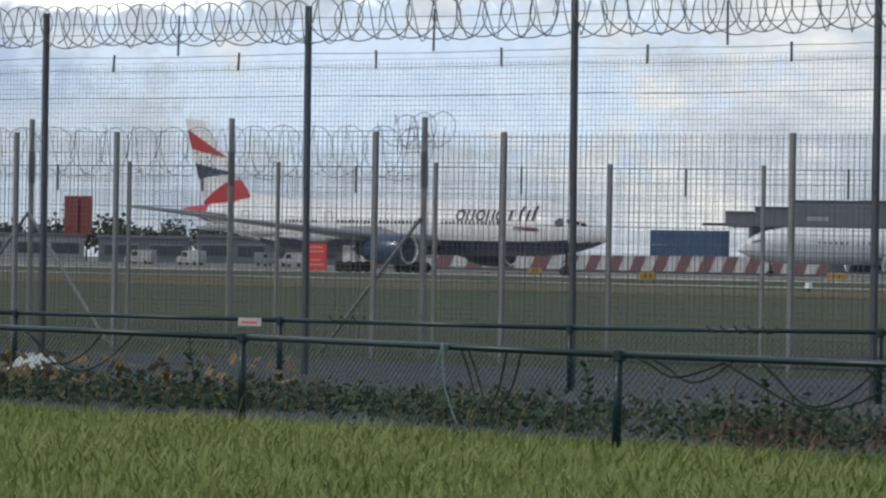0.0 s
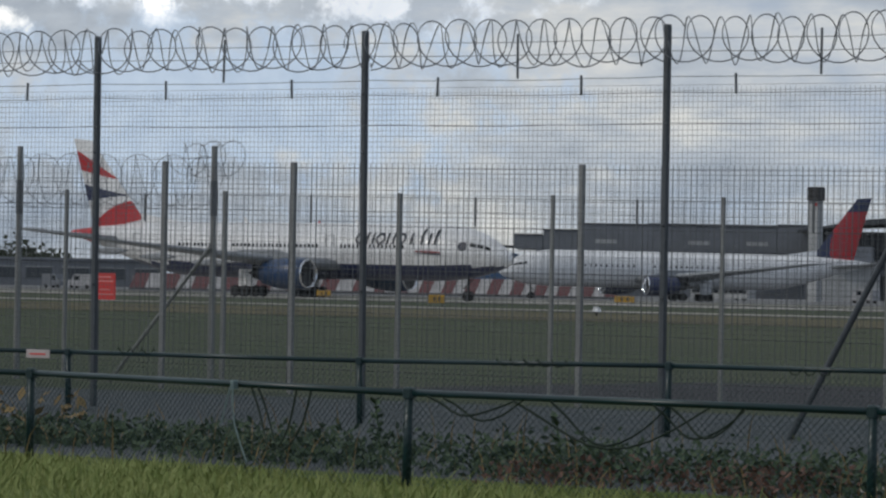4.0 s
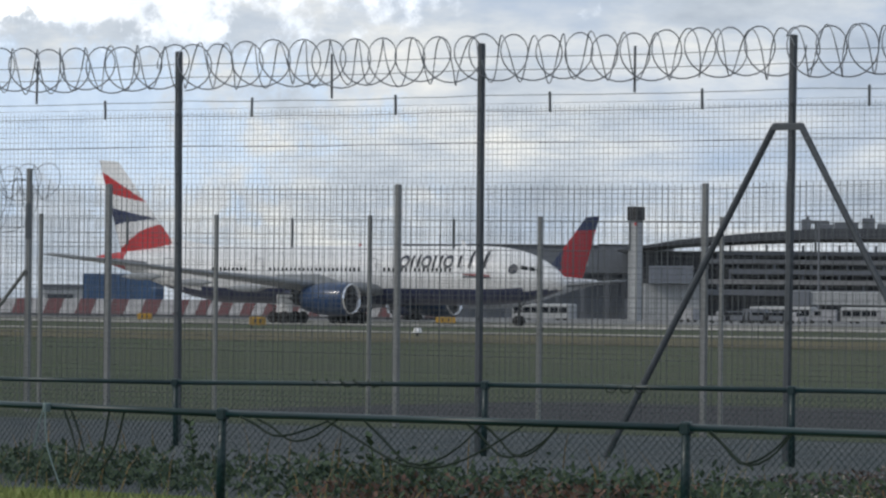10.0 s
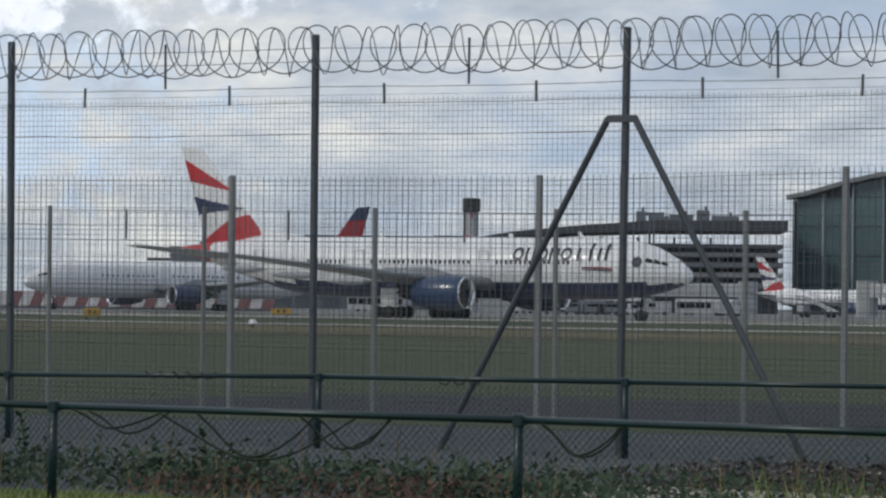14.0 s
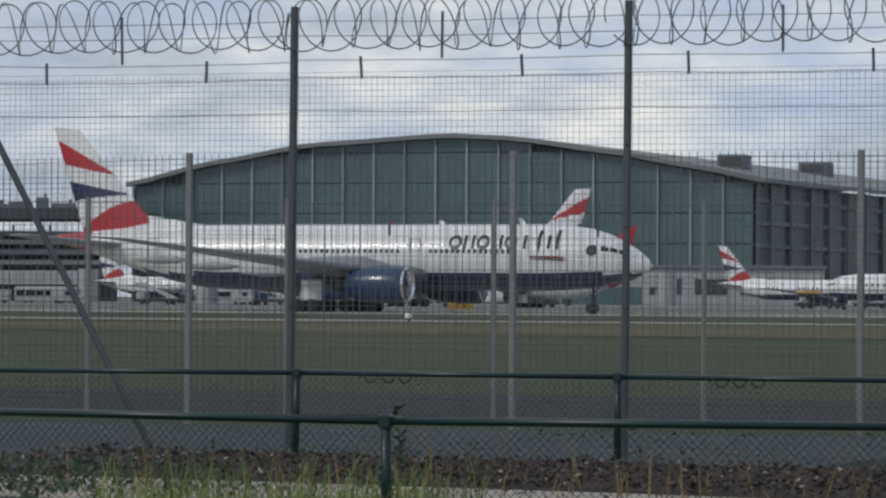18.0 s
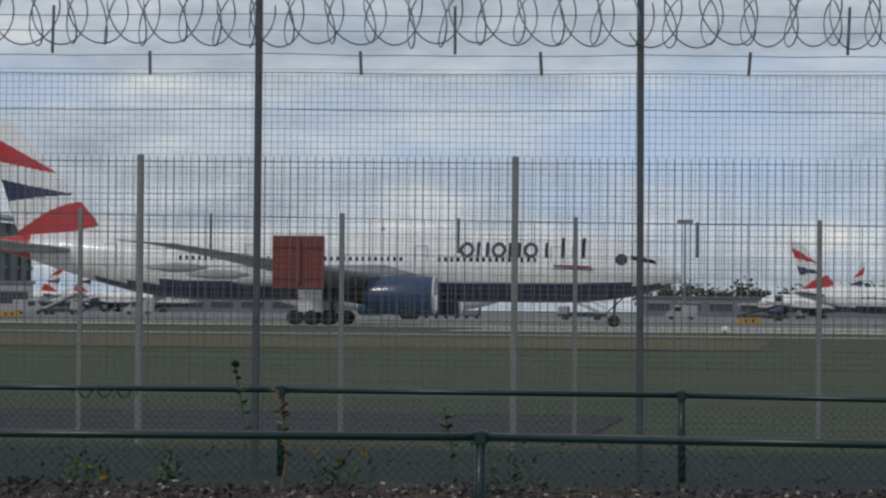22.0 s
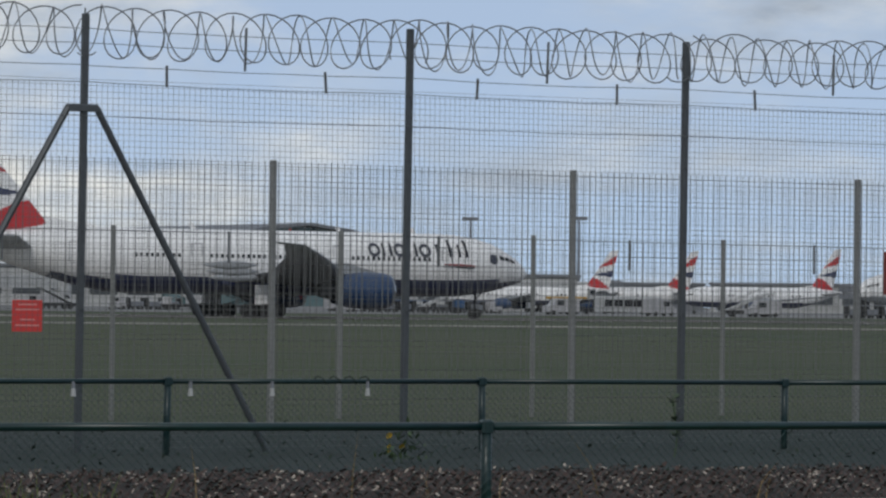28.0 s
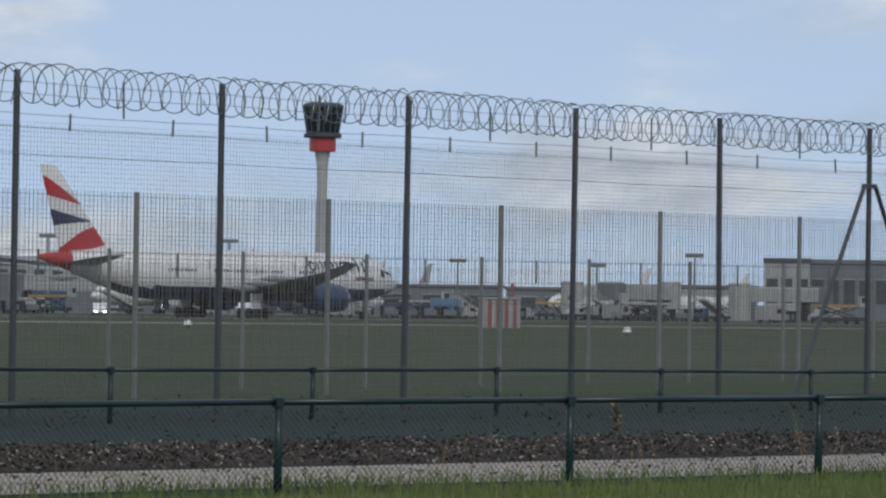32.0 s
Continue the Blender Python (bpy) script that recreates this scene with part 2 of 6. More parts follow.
CONCRETE = material("runway concrete", (0.4, 0.375, 0.33), 0.9, 0, 0.35, 0.03)
APRON = material("apron concrete", (0.2, 0.2, 0.2), 0.9, 0, 0.35, 0.02)
PALEGRASS = material("dry pale grass", (0.15, 0.135, 0.078), 0.95, 0, 0.5, 0.03, spec=0.1)
WHITEP = material("white aircraft paint", (0.8, 0.8, 0.8), 0.32, 0, 0.06, 0.3, coat=0.3)
NAVYP = material("dark blue aircraft paint", (0.026, 0.036, 0.1), 0.3, 0, 0.25, 0.4, coat=0.3)
BLUEP = material("blue engine paint", (0.014, 0.045, 0.12), 0.3, 0, 0.2, 0.5, coat=0.3)
REDP = material("red aircraft paint", (0.5, 0.025, 0.03), 0.35, 0, 0.1, 0.4, coat=0.2)
WINGP = material("grey wing and shaded-belly paint", (0.33, 0.35, 0.37), 0.42, 0, 0.25, 0.5)
CHROME = material("polished lip metal", (0.75, 0.76, 0.78), 0.18, 1.0)
DARKM = material("dark metal", (0.03, 0.03, 0.033), 0.5, 0.4)
TYRE = material("tyre rubber", (0.018, 0.018, 0.019), 0.85)
DULLWHITE = material("dull white vehicle paint", (0.4, 0.4, 0.41), 0.5, 0, 0.25, 0.8)
# dark glass lightened here to put distance haze into its colour
FARGLASS = material("haze-lightened far window glass", (0.045, 0.053, 0.062), 0.3)
GLASSDK = material("dark cabin glass", (0.012, 0.014, 0.018), 0.12)
RIBBON = material("dark red ribbon paint", (0.26, 0.02, 0.025), 0.4)
TITLE = material("dark title lettering", (0.025, 0.03, 0.05), 0.4)
SIGNRED = material("red sign face", (0.62, 0.05, 0.045), 0.45, 0, 0.15, 3.0)
SIGNBACK = material("dull red sign back", (0.21, 0.03, 0.025), 0.6, 0, 0.3, 3.0)
SIGNWHITE = material("white sign face", (0.75, 0.75, 0.73), 0.5, 0, 0.1, 3.0)
SIGNPINK = material("faded pink print", (0.66, 0.3, 0.28), 0.5)
BLACKP = material("black print", (0.02, 0.02, 0.022), 0.6)
SATGLASS = material("slate-green facade glass", (0.08, 0.135, 0.145), 0.2, 0, 0.35, 0.03)
# the far hall's glass is paled to put distance haze into its colour
FARHALL = material("haze-paled teal curtain glass", (0.12, 0.195, 0.205), 0.2, 0, 0.35, 0.03)
HALLGLASS = material("green tinted curtain glass", (0.095, 0.16, 0.172), 0.18, 0, 0.35, 0.02)
MULLION = material("pale mullion", (0.3, 0.36, 0.36), 0.5)
ROOFM = material("grey roof cladding", (0.21, 0.225, 0.23), 0.6, 0, 0.3, 0.03)
SIDECLAD = material("slate side cladding", (0.1, 0.118, 0.132), 0.5, 0, 0.35, 0.05)
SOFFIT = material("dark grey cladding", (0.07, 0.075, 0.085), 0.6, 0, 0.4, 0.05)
CLADGREY = material("mid grey cladding", (0.19, 0.205, 0.23), 0.65, 0, 0.35, 0.04)
CLADPALE = material("pale grey cladding", (0.42, 0.43, 0.43), 0.65, 0, 0.25, 0.05)
CONTBLUE = material("dark blue container paint", (0.03, 0.085, 0.19), 0.55, 0, 0.3, 0.5)
DECKM = material("concrete deck", (0.3, 0.3, 0.3), 0.8, 0, 0.25, 0.05)
TRUNK = material("bark", (0.06, 0.048, 0.038), 0.9)
TREELEAF = material("distant foliage", (0.035, 0.05, 0.022), 0.8, 0, 0.5, 0.4, island=True)


# ---- building blocks ----
def mesh_of(name, verts, faces, mats, idx=None, smooth=False):
    me = bpy.data.meshes.new(name)
    me.from_pydata([tuple(v) for v in verts], [], faces)
    for m in (mats if isinstance(mats, (list, tuple)) else [mats]):
        me.materials.append(m)
    if idx is not None:
        me.polygons.foreach_set("material_index", idx)
    if smooth:
        me.polygons.foreach_set("use_smooth", [True] * len(me.polygons))
    me.update()
    return me


class Kit:
    """Gathers vertices and faces for one mesh."""

    def __init__(self):
        self.v, self.f, self.i = [], [], []

    def add(self, verts, faces, mat=0):
        o = len(self.v)
        self.v += [tuple(p) for p in verts]
        self.f += [tuple(k + o for k in q) for q in faces]
        self.i += [mat] * len(faces)
        return self

    def box(self, x0, x1, y0, y1, z0, z1, mat=0):
        v = [(x, y, z) for z in (z0, z1) for y in (y0, y1) for x in (x0, x1)]
        return self.add(v, [(0, 2, 3, 1), (4, 5, 7, 6), (0, 1, 5, 4), (2, 6, 7, 3), (0, 4, 6, 2), (1, 3, 7, 5)], mat)

    def slab(self, x0, x1, y0, y1, z0, z1, bev, mat=0):
        """A box with chamfered upright edges and top."""
        b = bev
        ring = [(x0 + b, y0), (x1 - b, y0), (x1, y0 + b), (x1, y1 - b), (x1 - b, y1), (x0 + b, y1), (x0, y1 - b), (x0, y0 + b)]
        cx, cy = (x0 + x1) / 2, (y0 + y1) / 2
        kx, ky = 1 - b / max(1e-6, (x1 - x0) / 2), 1 - b / max(1e-6, (y1 - y0) / 2)
        top = [(cx + (x - cx) * kx, cy + (y - cy) * ky) for x, y in ring]
        v = [(x, y, z0) for x, y in ring] + [(x, y, z1 - b) for x, y in ring] + [(x, y, z1) for x, y in top]
        f = [tuple(range(7, -1, -1)), tuple(range(16, 24))]
        for k in range(8):
            j = (k + 1) % 8
            f += [(k, j, j + 8, k + 8), (k + 8, j + 8, j + 16, k + 16)]
        return self.add(v, f, mat)

    def tube(self, a, b, r, sides=6, mat=0, r2=None, caps=True):
        a, b = Vector(a), Vector(b)
        d = (b - a).normalized()
        u = d.orthogonal().normalized()
        w = d.cross(u)
        r2 = r if r2 is None else r2
        v = [p + rr * (math.cos(k) * u + math.sin(k) * w) for p, rr in ((a, r), (b, r2)) for k in [2 * math.pi * j / sides for j in range(sides)]]
        f = [(k, (k + 1) % sides, sides + (k + 1) % sides, sides + k) for k in range(sides)]
        if caps:
            f += [tuple(range(sides - 1, -1, -1)), tuple(range(sides, 2 * sides))]
        return self.add(v, f, mat)

    def path(self, pts, r, sides=4, mat=0, closed=False):
        pts = [Vector(p) for p in pts]
        n = len(pts)
        v = []
        for k, p in enumerate(pts):
            q0, q1 = (pts[k - 1], pts[(k + 1) % n]) if closed else (pts[max(k - 1, 0)], pts[min(k + 1, n - 1)])
            d = (q1 - q0).normalized()
            u = d.cross(Vector((0.13, 0.2, 1))).normalized()
            w = d.cross(u)
            v += [p + r * (math.cos(2 * math.pi * j / sides) * u + math.sin(2 * math.pi * j / sides) * w) for j in range(sides)]
        f = []
        for k in range(n if closed else n - 1):
            a, b = k * sides, ((k + 1) % n) * sides
            f += [(a + j, a + (j + 1) % sides, b + (j + 1) % sides, b + j) for j in range(sides)]
        return self.add(v, f, mat)

    def loft(self, rings, mat=0, mats=None, close=True):
        n = len(rings[0])
        o = len(self.v)
        for ring in rings:
            self.v += [tuple(p) for p in ring]
        for k in range(len(rings) - 1):
            for j in range(n):
                a = [o + k * n + j, o + k * n + (j + 1) % n, o + (k + 1) * n + (j + 1) % n, o + (k + 1) * n + j]
                self.f.append(tuple(a))
                self.i.append(mats(k, j) if mats else mat)
        if close:
            self.f += [tuple(o + j for j in range(n - 1, -1, -1)), tuple(o + (len(rings) - 1) * n + j for j in range(n))]
            self.i += [mats(0, 0) if mats else mat, mats(len(rings) - 2, 0) if mats else mat]
        return self

    def mesh(self, name, mats, smooth=False):
        return mesh_of(name, self.v, self.f, mats, self.i, smooth)


def thing(name, at=(0, 0, 0), turn=0.0, label="", category="", group="", kind=""):
    ob = new(name)
    ob.empty_display_size = 0.2
    ob.matrix_basis = pose(*at, 0, 0, turn)
    return tagged(ob, label, category, group, kind)


def part(name, kit, material, parent, label="", at=(0, 0, 0), smooth=False, turn=0.0):
    """Links a Kit or a mesh as one mesh object under a thing or a part."""
    me = kit.mesh(name, material, smooth) if isinstance(kit, Kit) else kit
    ob = new(name, me)
    ob.parent = parent
    ob.matrix_basis = pose(*at, 0, 0, turn)
    if label:
        ob["label"] = label
    return ob


def solo(name, kit, material, label, category, group="", kind="", at=(0, 0, 0), turn=0.0, smooth=False):
    ob = new(name, kit.mesh(name, material, smooth))
    ob.matrix_basis = pose(*at, 0, 0, turn)
    return tagged(ob, label, category, group, kind)


def polar(heading, far):
    a = radians(heading)
    return far * math.sin(a), far * math.cos(a)


def rise(elevation, far):
    return EYE[2] + far * math.tan(radians(elevation))

# ---- ground ----
def lie(y):
    """Height of the ground: the verge stands a little above the airfield."""
    k = min(1.0, max(0.0, (y - 36) / 10))
    return 0.24 * (1 - k * k * (3 - 2 * k))


def make_ground():
    ys = [-4800, -300, -30, 0, 10, 20, 30, 36, 38, 40, 42, 44, 46, 60, 120, 300, 700, 1500, 4800]
    xs = [-4800, -1500, -500, -150, -60, -30, 0, 30, 60, 150, 500, 1500, 4800]
    v = [(x, y, lie(y)) for y in ys for x in xs]
    n = len(xs)
    f = [(j * n + i, j * n + i + 1, (j + 1) * n + i + 1, (j + 1) * n + i) for j in range(len(ys) - 1) for i in range(n - 1)]
    tagged(new("ground", mesh_of("ground", v, f, GRASS)), "mown dull green airfield grass reaching the horizon", "grass", kind="structure")


def strip(name, pts, z, mat, label, category):
    """A flat sheet laid over the ground, from a row of (x, near y, far y)."""
    v, f = [], []
    for x, y0, y1 in pts:
        v += [(x, y0, lie(y0) + z), (x, y1, lie(y1) + z)]
    for k in range(len(pts) - 1):
        f.append((2 * k, 2 * k + 2, 2 * k + 3, 2 * k + 1))
    tagged(new(name, mesh_of(name, v, f, mat)), label, category, kind="structure")


def path_back(x):
    return 23.35 - 0.122 * x - 0.55 * math.exp(-((x + 4.2) / 2.2) ** 2)


make_ground()
XS = [-60, -40, -30, -20, -13, -10, -8, -6.5, -5.2, -4.2, -3.2, -2, 0, 3, 8, 15, 24, 34, 46, 60]
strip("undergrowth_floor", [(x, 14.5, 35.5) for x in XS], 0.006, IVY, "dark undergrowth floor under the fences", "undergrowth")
strip("scrub_floor", [(x, 20.4, 35.6) for x in XS if x < -7], 0.01, SCRUB, "haze-tinted scrub floor under the fences", "undergrowth")
strip("verge", [(x, -12.0, 20.0 - 0.1 * x if x < 0 else 20.0 - 0.125 * x) for x in XS if x < 40], 0.012, VERGE, "green grass verge before the low fence", "grass")
strip("footpath", [(x, path_back(x) - 2.6, path_back(x)) for x in XS if x > -15], 0.018, PATHM, "pale worn footpath behind the low fence", "path")
strip("litter_bed", [(x, path_back(x), path_back(x) + 4.2) for x in XS if x > -15], 0.024, LITTER, "bed of brown leaf litter", "leaf litter")
strip("patrol_road", [(-34.6, 47.5, 56.6), (-33.6, 46.8, 57.2), (-20, 46.5, 57.4), (-8, 46.5, 57.2), (-3.2, 46.8, 57.0), (-2.6, 47.5, 56.0)], 0.02, ASPHALT, "dark asphalt patrol road behind the fences", "road")
strip("pale_grass_band", [(x, 152 + 6 * math.sin(x * 0.05), 210 + 6 * math.sin(x * 0.08)) for x in range(-230, 10, 12)], 0.03, PALEGRASS, "band of dry pale grass on the airfield", "grass")
strip("taxi_lane", [(x, 225, 238) for x in (-900, 0, 900)], 0.04, CONCRETE, "pale concrete taxiway across the grass", "taxiway")
strip("runway", [(x, 318 - 0.0218 * x, 374 - 0.0218 * x) for x in (-1600, 0, 150)], 0.05, CONCRETE, "long pale concrete runway", "runway")
strip("runway_asphalt", [(x, 318 - 0.0218 * x, 374 - 0.0218 * x) for x in (150, 800, 1600)], 0.05, DARKTAR, "dark asphalt end of the runway", "runway")
strip("apron", [(x, 470, 2400) for x in (-2500, 0, 2500)], 0.04, APRON, "grey concrete apron before the terminals", "apron")
strip("runway_entry", [(x, 268, 319 - 0.0218 * x) for x in (-25, 20, 60, 95)], 0.045, CONCRETE, "pale concrete turn-off joining the runway", "taxiway")
strip("far_taxiway", [(x, 405 - 0.0218 * x, 432 - 0.0218 * x) for x in (-1600, 0, 170)], 0.045, CONCRETE, "pale concrete taxiway beyond the runway", "taxiway")
for k, yy in enumerate((321.0, 369.5)):
    strip("runway_edge_line", [(x, yy - 0.0218 * x, yy + 1.2 - 0.0218 * x) for x in (-1600, 0, 1600)], 0.056, SIGNWHITE, "white painted runway edge line", "marking")

# ---- the tall razor-wire fence ----
def level(x, marks):
    """A value at x between marks; the fence marks are fitted to the camera's view."""
    for (a, za), (b, zb) in zip(marks, marks[1:]):
        if x <= b:
            return za + (zb - za) * max(0.0, (x - a) / (b - a))
    return marks[-1][1]


def fit_to_view(fence):
    """Lifts the fence by heading and distance from the camera, to fit its view."""
    def lift(p):
        h = math.degrees(math.atan2(p[0], p[1])) / 30
        return math.hypot(p[0], p[1]) * radians(0.0454 * h * h - 0.0083 * h - 0.0047)
    for ob in fence.children_recursive:
        if ob.matrix_basis.translation.length > 0.1:
            ob.location.z += lift(ob.location)
        else:
            for v in ob.data.vertices:
                v.co.z += lift(v.co)
    return fence



FENCE_Y = 30.0
POST_X = [-34.8, -31.9, -29.0, -25.4, -22.125, -18.815, -15.74, -12.76, -9.885, -7.045, -4.2, -1.28, 1.78, 4.61, 7.61, 10.56, 13.63,
          16.70, 19.54, 22.74, 25.72, 28.805, 31.90, 35.04, 38.17, 41.21, 44.57, 47.6, 50.7]
BASE, TOP = 0.22, 3.86
LIFT = [(-26, -0.02), (-16, -0.01), (-12, 0.02), (5, 0.035), (19, 0.02), (33, -0.015)]


def spiral(a, b, y, zc, r, rnd, loops, way=1, phase=0.0):
    """One smooth coil from a to b, its turns leaning one way."""
    pts = []

    def draw():
        return (way * radians(34 + rnd.uniform(-9, 9)), radians(rnd.uniform(-9, 9)), r * (1 + rnd.uniform(-0.08, 0.06)), zc + rnd.uniform(-0.018, 0.018), rnd.uniform(-0.035, 0.035))

    last = draw()
    for k in range(loops):
        here = draw()
        for j in range(22):
            u = j / 22
            w = u * u * (3 - 2 * u)
            lean, tip, rr, zz, px = (c + (d - c) * w for c, d in zip(last, here))
            q = 2 * math.pi * (u + phase)
            h, up = rr * math.cos(q), rr * math.sin(q)
            pts.append((a + (b - a) * (k + u) / loops + px + h * math.sin(lean) + up * math.sin(tip), y + h * math.cos(lean), zz + up))
        last = here
    return pts


def tall_fence():
    rnd = random.Random(4)
    fence = thing("security_fence", label="tall galvanised mesh fence topped with coiled razor wire", category="fence")
    post = Kit()
    post.slab(-0.026, 0.026, -0.03, 0.03, 0.0, TOP - BASE, 0.006)
    for z in (0.55, 1.2, 1.85, 2.5, 3.05):
        post.tube((0, -0.045, z), (0, 0.045, z), 0.012, 6)
    post_mesh = post.mesh("post", GALV)
    lean = [rnd.uniform(-0.7, 0.7) for _ in POST_X]
    for x, a in zip(POST_X, lean):
        ob = part("post", post_mesh, GALV, fence)
        ob.matrix_basis = pose(x, FENCE_Y, BASE, 0, a, 0)
    for a, b in zip(POST_X, POST_X[1:]):
        w = b - a
        panel = Kit()
        n = round(w / 0.05)
        for k in range(1, n):
            x = a + w * k / n
            panel.tube((x, FENCE_Y + 0.032, BASE + 0.04), (x, FENCE_Y + 0.032, 3.3), 0.0018, 3, caps=False)
        for k in range(62):
            z = BASE + 0.05 + k * 0.05
            panel.tube((a, FENCE_Y + 0.036, z), (b, FENCE_Y + 0.036, z), 0.0018, 3, caps=False)
        part("mesh_panel", panel, WIRE, fence)
        up = level(a, LIFT)
        for z, y in ((3.74, 0.0), (3.62, 0.0), (3.41 + up, 0.0), (3.27 + up, 0.0), (2.99 + up, 0.05)):
            wires = Kit().path([(a + w * k / 8, FENCE_Y - y, z - 0.014 * math.sin(math.pi * k / 8) + rnd.uniform(-0.004, 0.004)) for k in range(9)], 0.0032, 4)
            part("straining_wire", wires, GALVDARK, fence)
        shift = -0.045 if -13 < a < -7 else 0.0
        for u, z0, z1, r in ((0.495 + shift, 3.41 + up, 3.80, 0.012), (0.25 + shift, 3.25 + up, 3.43 + up, 0.013), (0.745 + shift, 3.25 + up, 3.43 + up, 0.013)):
            bar = Kit()
            x = a + w * (u + rnd.uniform(-0.02, 0.02))
            bar.tube((x, FENCE_Y - 0.01, z0), (x + rnd.uniform(-0.015, 0.015), FENCE_Y - 0.01, z1), r, 5)
            part("dropper", bar, GALVDARK, fence)
        loops = round(w / 0.145)
        for way in (1, -1):
            coil = Kit().path(spiral(a, b, FENCE_Y, 3.715, 0.211, rnd, loops // 2, way, rnd.random()), 0.0062, 4)
            part("razor_coil", coil, RAZOR, fence)
    for k in (6, 16, 26):
        x = POST_X[k]
        brk = Kit()
        brk.slab(x - 0.14, x + 0.14, FENCE_Y - 0.05, FENCE_Y + 0.03, 3.05, 3.11, 0.01)
        part("brace_bracket", brk, GALV, fence)
        for s in (-1, 1):
            leg = Kit()
            leg.tube((x + s * 0.13, FENCE_Y - 0.02, 3.08), (x + s * 1.76, FENCE_Y - 0.02, BASE - 0.02), 0.03, 8)
            part("brace_leg", leg, GALV, fence)
    return fence


def mesh_fence(name, y, base, tops, xs, pitch, post_w, label, topping=False, spikes=0.0):
    """Posts at xs and welded panels between them; tops is a row of (x, height)."""
    fence = thing(name, label=label, category="fence")
    for k, x in enumerate(xs):
        top = level(x, tops)
        post = Kit().slab(-post_w / 2, post_w / 2, -post_w / 2, post_w / 2, 0, top - base, post_w * 0.12)
        part("post", post, GALVMID, fence, at=(x, y, base))
        if k == len(xs) - 1:
            continue
        w = xs[k + 1] - x
        rise_by = level(xs[k + 1], tops) - top
        panel = Kit()
        n = round(w / pitch[0])
        for j in range(1, n):
            u = x + w * j / n
            panel.tube((u, y + post_w / 2, base + 0.04), (u, y + post_w / 2, top - 0.06 + spikes + rise_by * j / n), pitch[2], 3, caps=False)
        m = round((top - base - 0.1) / pitch[1])
        for j in range(m + 1):
            z = base + 0.05 + (top - base - 0.11) * j / m
            panel.tube((x, y + post_w / 2 + 0.006, z), (x + w, y + post_w / 2 + 0.006, z + rise_by * j / m), pitch[3] * (2.2 if j == m else 1.0), 3, caps=False)
        part("mesh_panel", panel, WIRE, fence)
        if topping:
            d = Kit().tube((x + w / 2, y, top - 0.45), (x + w / 2, y, top - 0.05), 0.017, 5)
            part("dropper", d, GALVDARK, fence)
    return fence


fit_to_view(tall_fence())
MID = [-1.19, -1.08, -0.98, -0.9323, -0.8178, -0.7654, -0.6565, -0.5514, -0.4555, -0.3607, -0.2653, -0.1698, -0.0744, 0.0224, 0.1184, 0.2167, 0.3135, 0.4145,
       0.5139, 0.6131, 0.7156, 0.815, 0.9175, 1.02, 1.123, 1.226, 1.331, 1.432, 1.535, 1.64]
fit_to_view(mesh_fence("middle_fence", 36.0, 0.2, [(-30, 2.86), (-24, 2.83), (-20, 2.82), (-16, 2.91), (-9, 2.895), (8, 2.905), (18.5, 2.93), (25, 2.9), (33, 2.855), (41, 2.87)], [36 * k for k in MID], (0.076, 0.05, 0.0042, 0.0016), 0.06, "galvanised mesh panel fence with square posts", spikes=0.05))
AIR = [-1.13, -1.06, -0.993, -0.926, -0.859, -0.7926, -0.7237, -0.6666, -0.6066, -0.546, -0.486, -0.426, -0.366, -0.3073, -0.2477, -0.185, -0.118, -0.059, 0.0021, 0.0687,
       0.133, 0.199, 0.265, 0.331, 0.398, 0.4646, 0.5358, 0.5998, 0.6664, 0.733, 0.80, 0.868, 0.9366, 1.0064, 1.076, 1.145, 1.214, 1.283, 1.352, 1.42, 1.49, 1.56]
fit_to_view(mesh_fence("airside_fence", 45.0, 0.0, [(-36, 2.765), (-24, 2.715), (-9, 2.63), (-2.6, 2.565), (3, 2.53), (9, 2.475), (27, 2.395), (45, 2.29)], [45 * k for k in AIR], (0.16, 0.2, 0.0036, 0.0029), 0.052, "thin galvanised mesh fence beside the patrol road", True))


def coil_of(a, b, y, zc, r, rnd, step, way):
    return Kit().path(spiral(a, b, y, zc, r, rnd, max(2, round((b - a) / step / 2)), way, rnd.random()), 0.005, 3)


def corner_fence():
    """A short taller stretch with its own coil and braced end post."""
    rnd = random.Random(9)
    f = thing("corner_fence", label="short fence stretch with sagging razor coil and braced end post", category="fence")
    xs = [-42.7, -38.9, -35.2, -31.9]
    for x in xs:
        part("post", Kit().slab(x - 0.03, x + 0.03, 39.97, 40.03, 0.1, 3.2, 0.006), GALVMID, f)
        arm = Kit().tube((x, 40, 2.3), (x, 40.0, 2.75), 0.045, 6)
        part("sleeve", arm, GALVDARK, f)
    for a, b in zip(xs, xs[1:]):
        for way in (1, -1):
            part("razor_coil", coil_of(a, b, 40.0, 2.75, 0.34, rnd, 0.26, way), RAZOR, f)
        for z in (2.45, 2.75, 3.05):
            w = Kit().path([(a + (b - a) * k / 6, 40, z - 0.03 * math.sin(math.pi * k / 6)) for k in range(7)], 0.004, 3)
            part("straining_wire", w, GALVDARK, f)
    for way in (1, -1):
        part("end_coil", coil_of(-32.4, -31.6, 40.0, 3.02, 0.22, rnd, 0.14, way), RAZOR, f)
    for x, s in ((-31.9, -1), (-38.9, -1), (-38.9, 1)):
        part("brace_leg", Kit().tube((x, 39.95, 1.9), (x + s * 1.6, 39.9, 0.12), 0.024, 6), GALVMID, f)
    return f


fit_to_view(corner_fence())


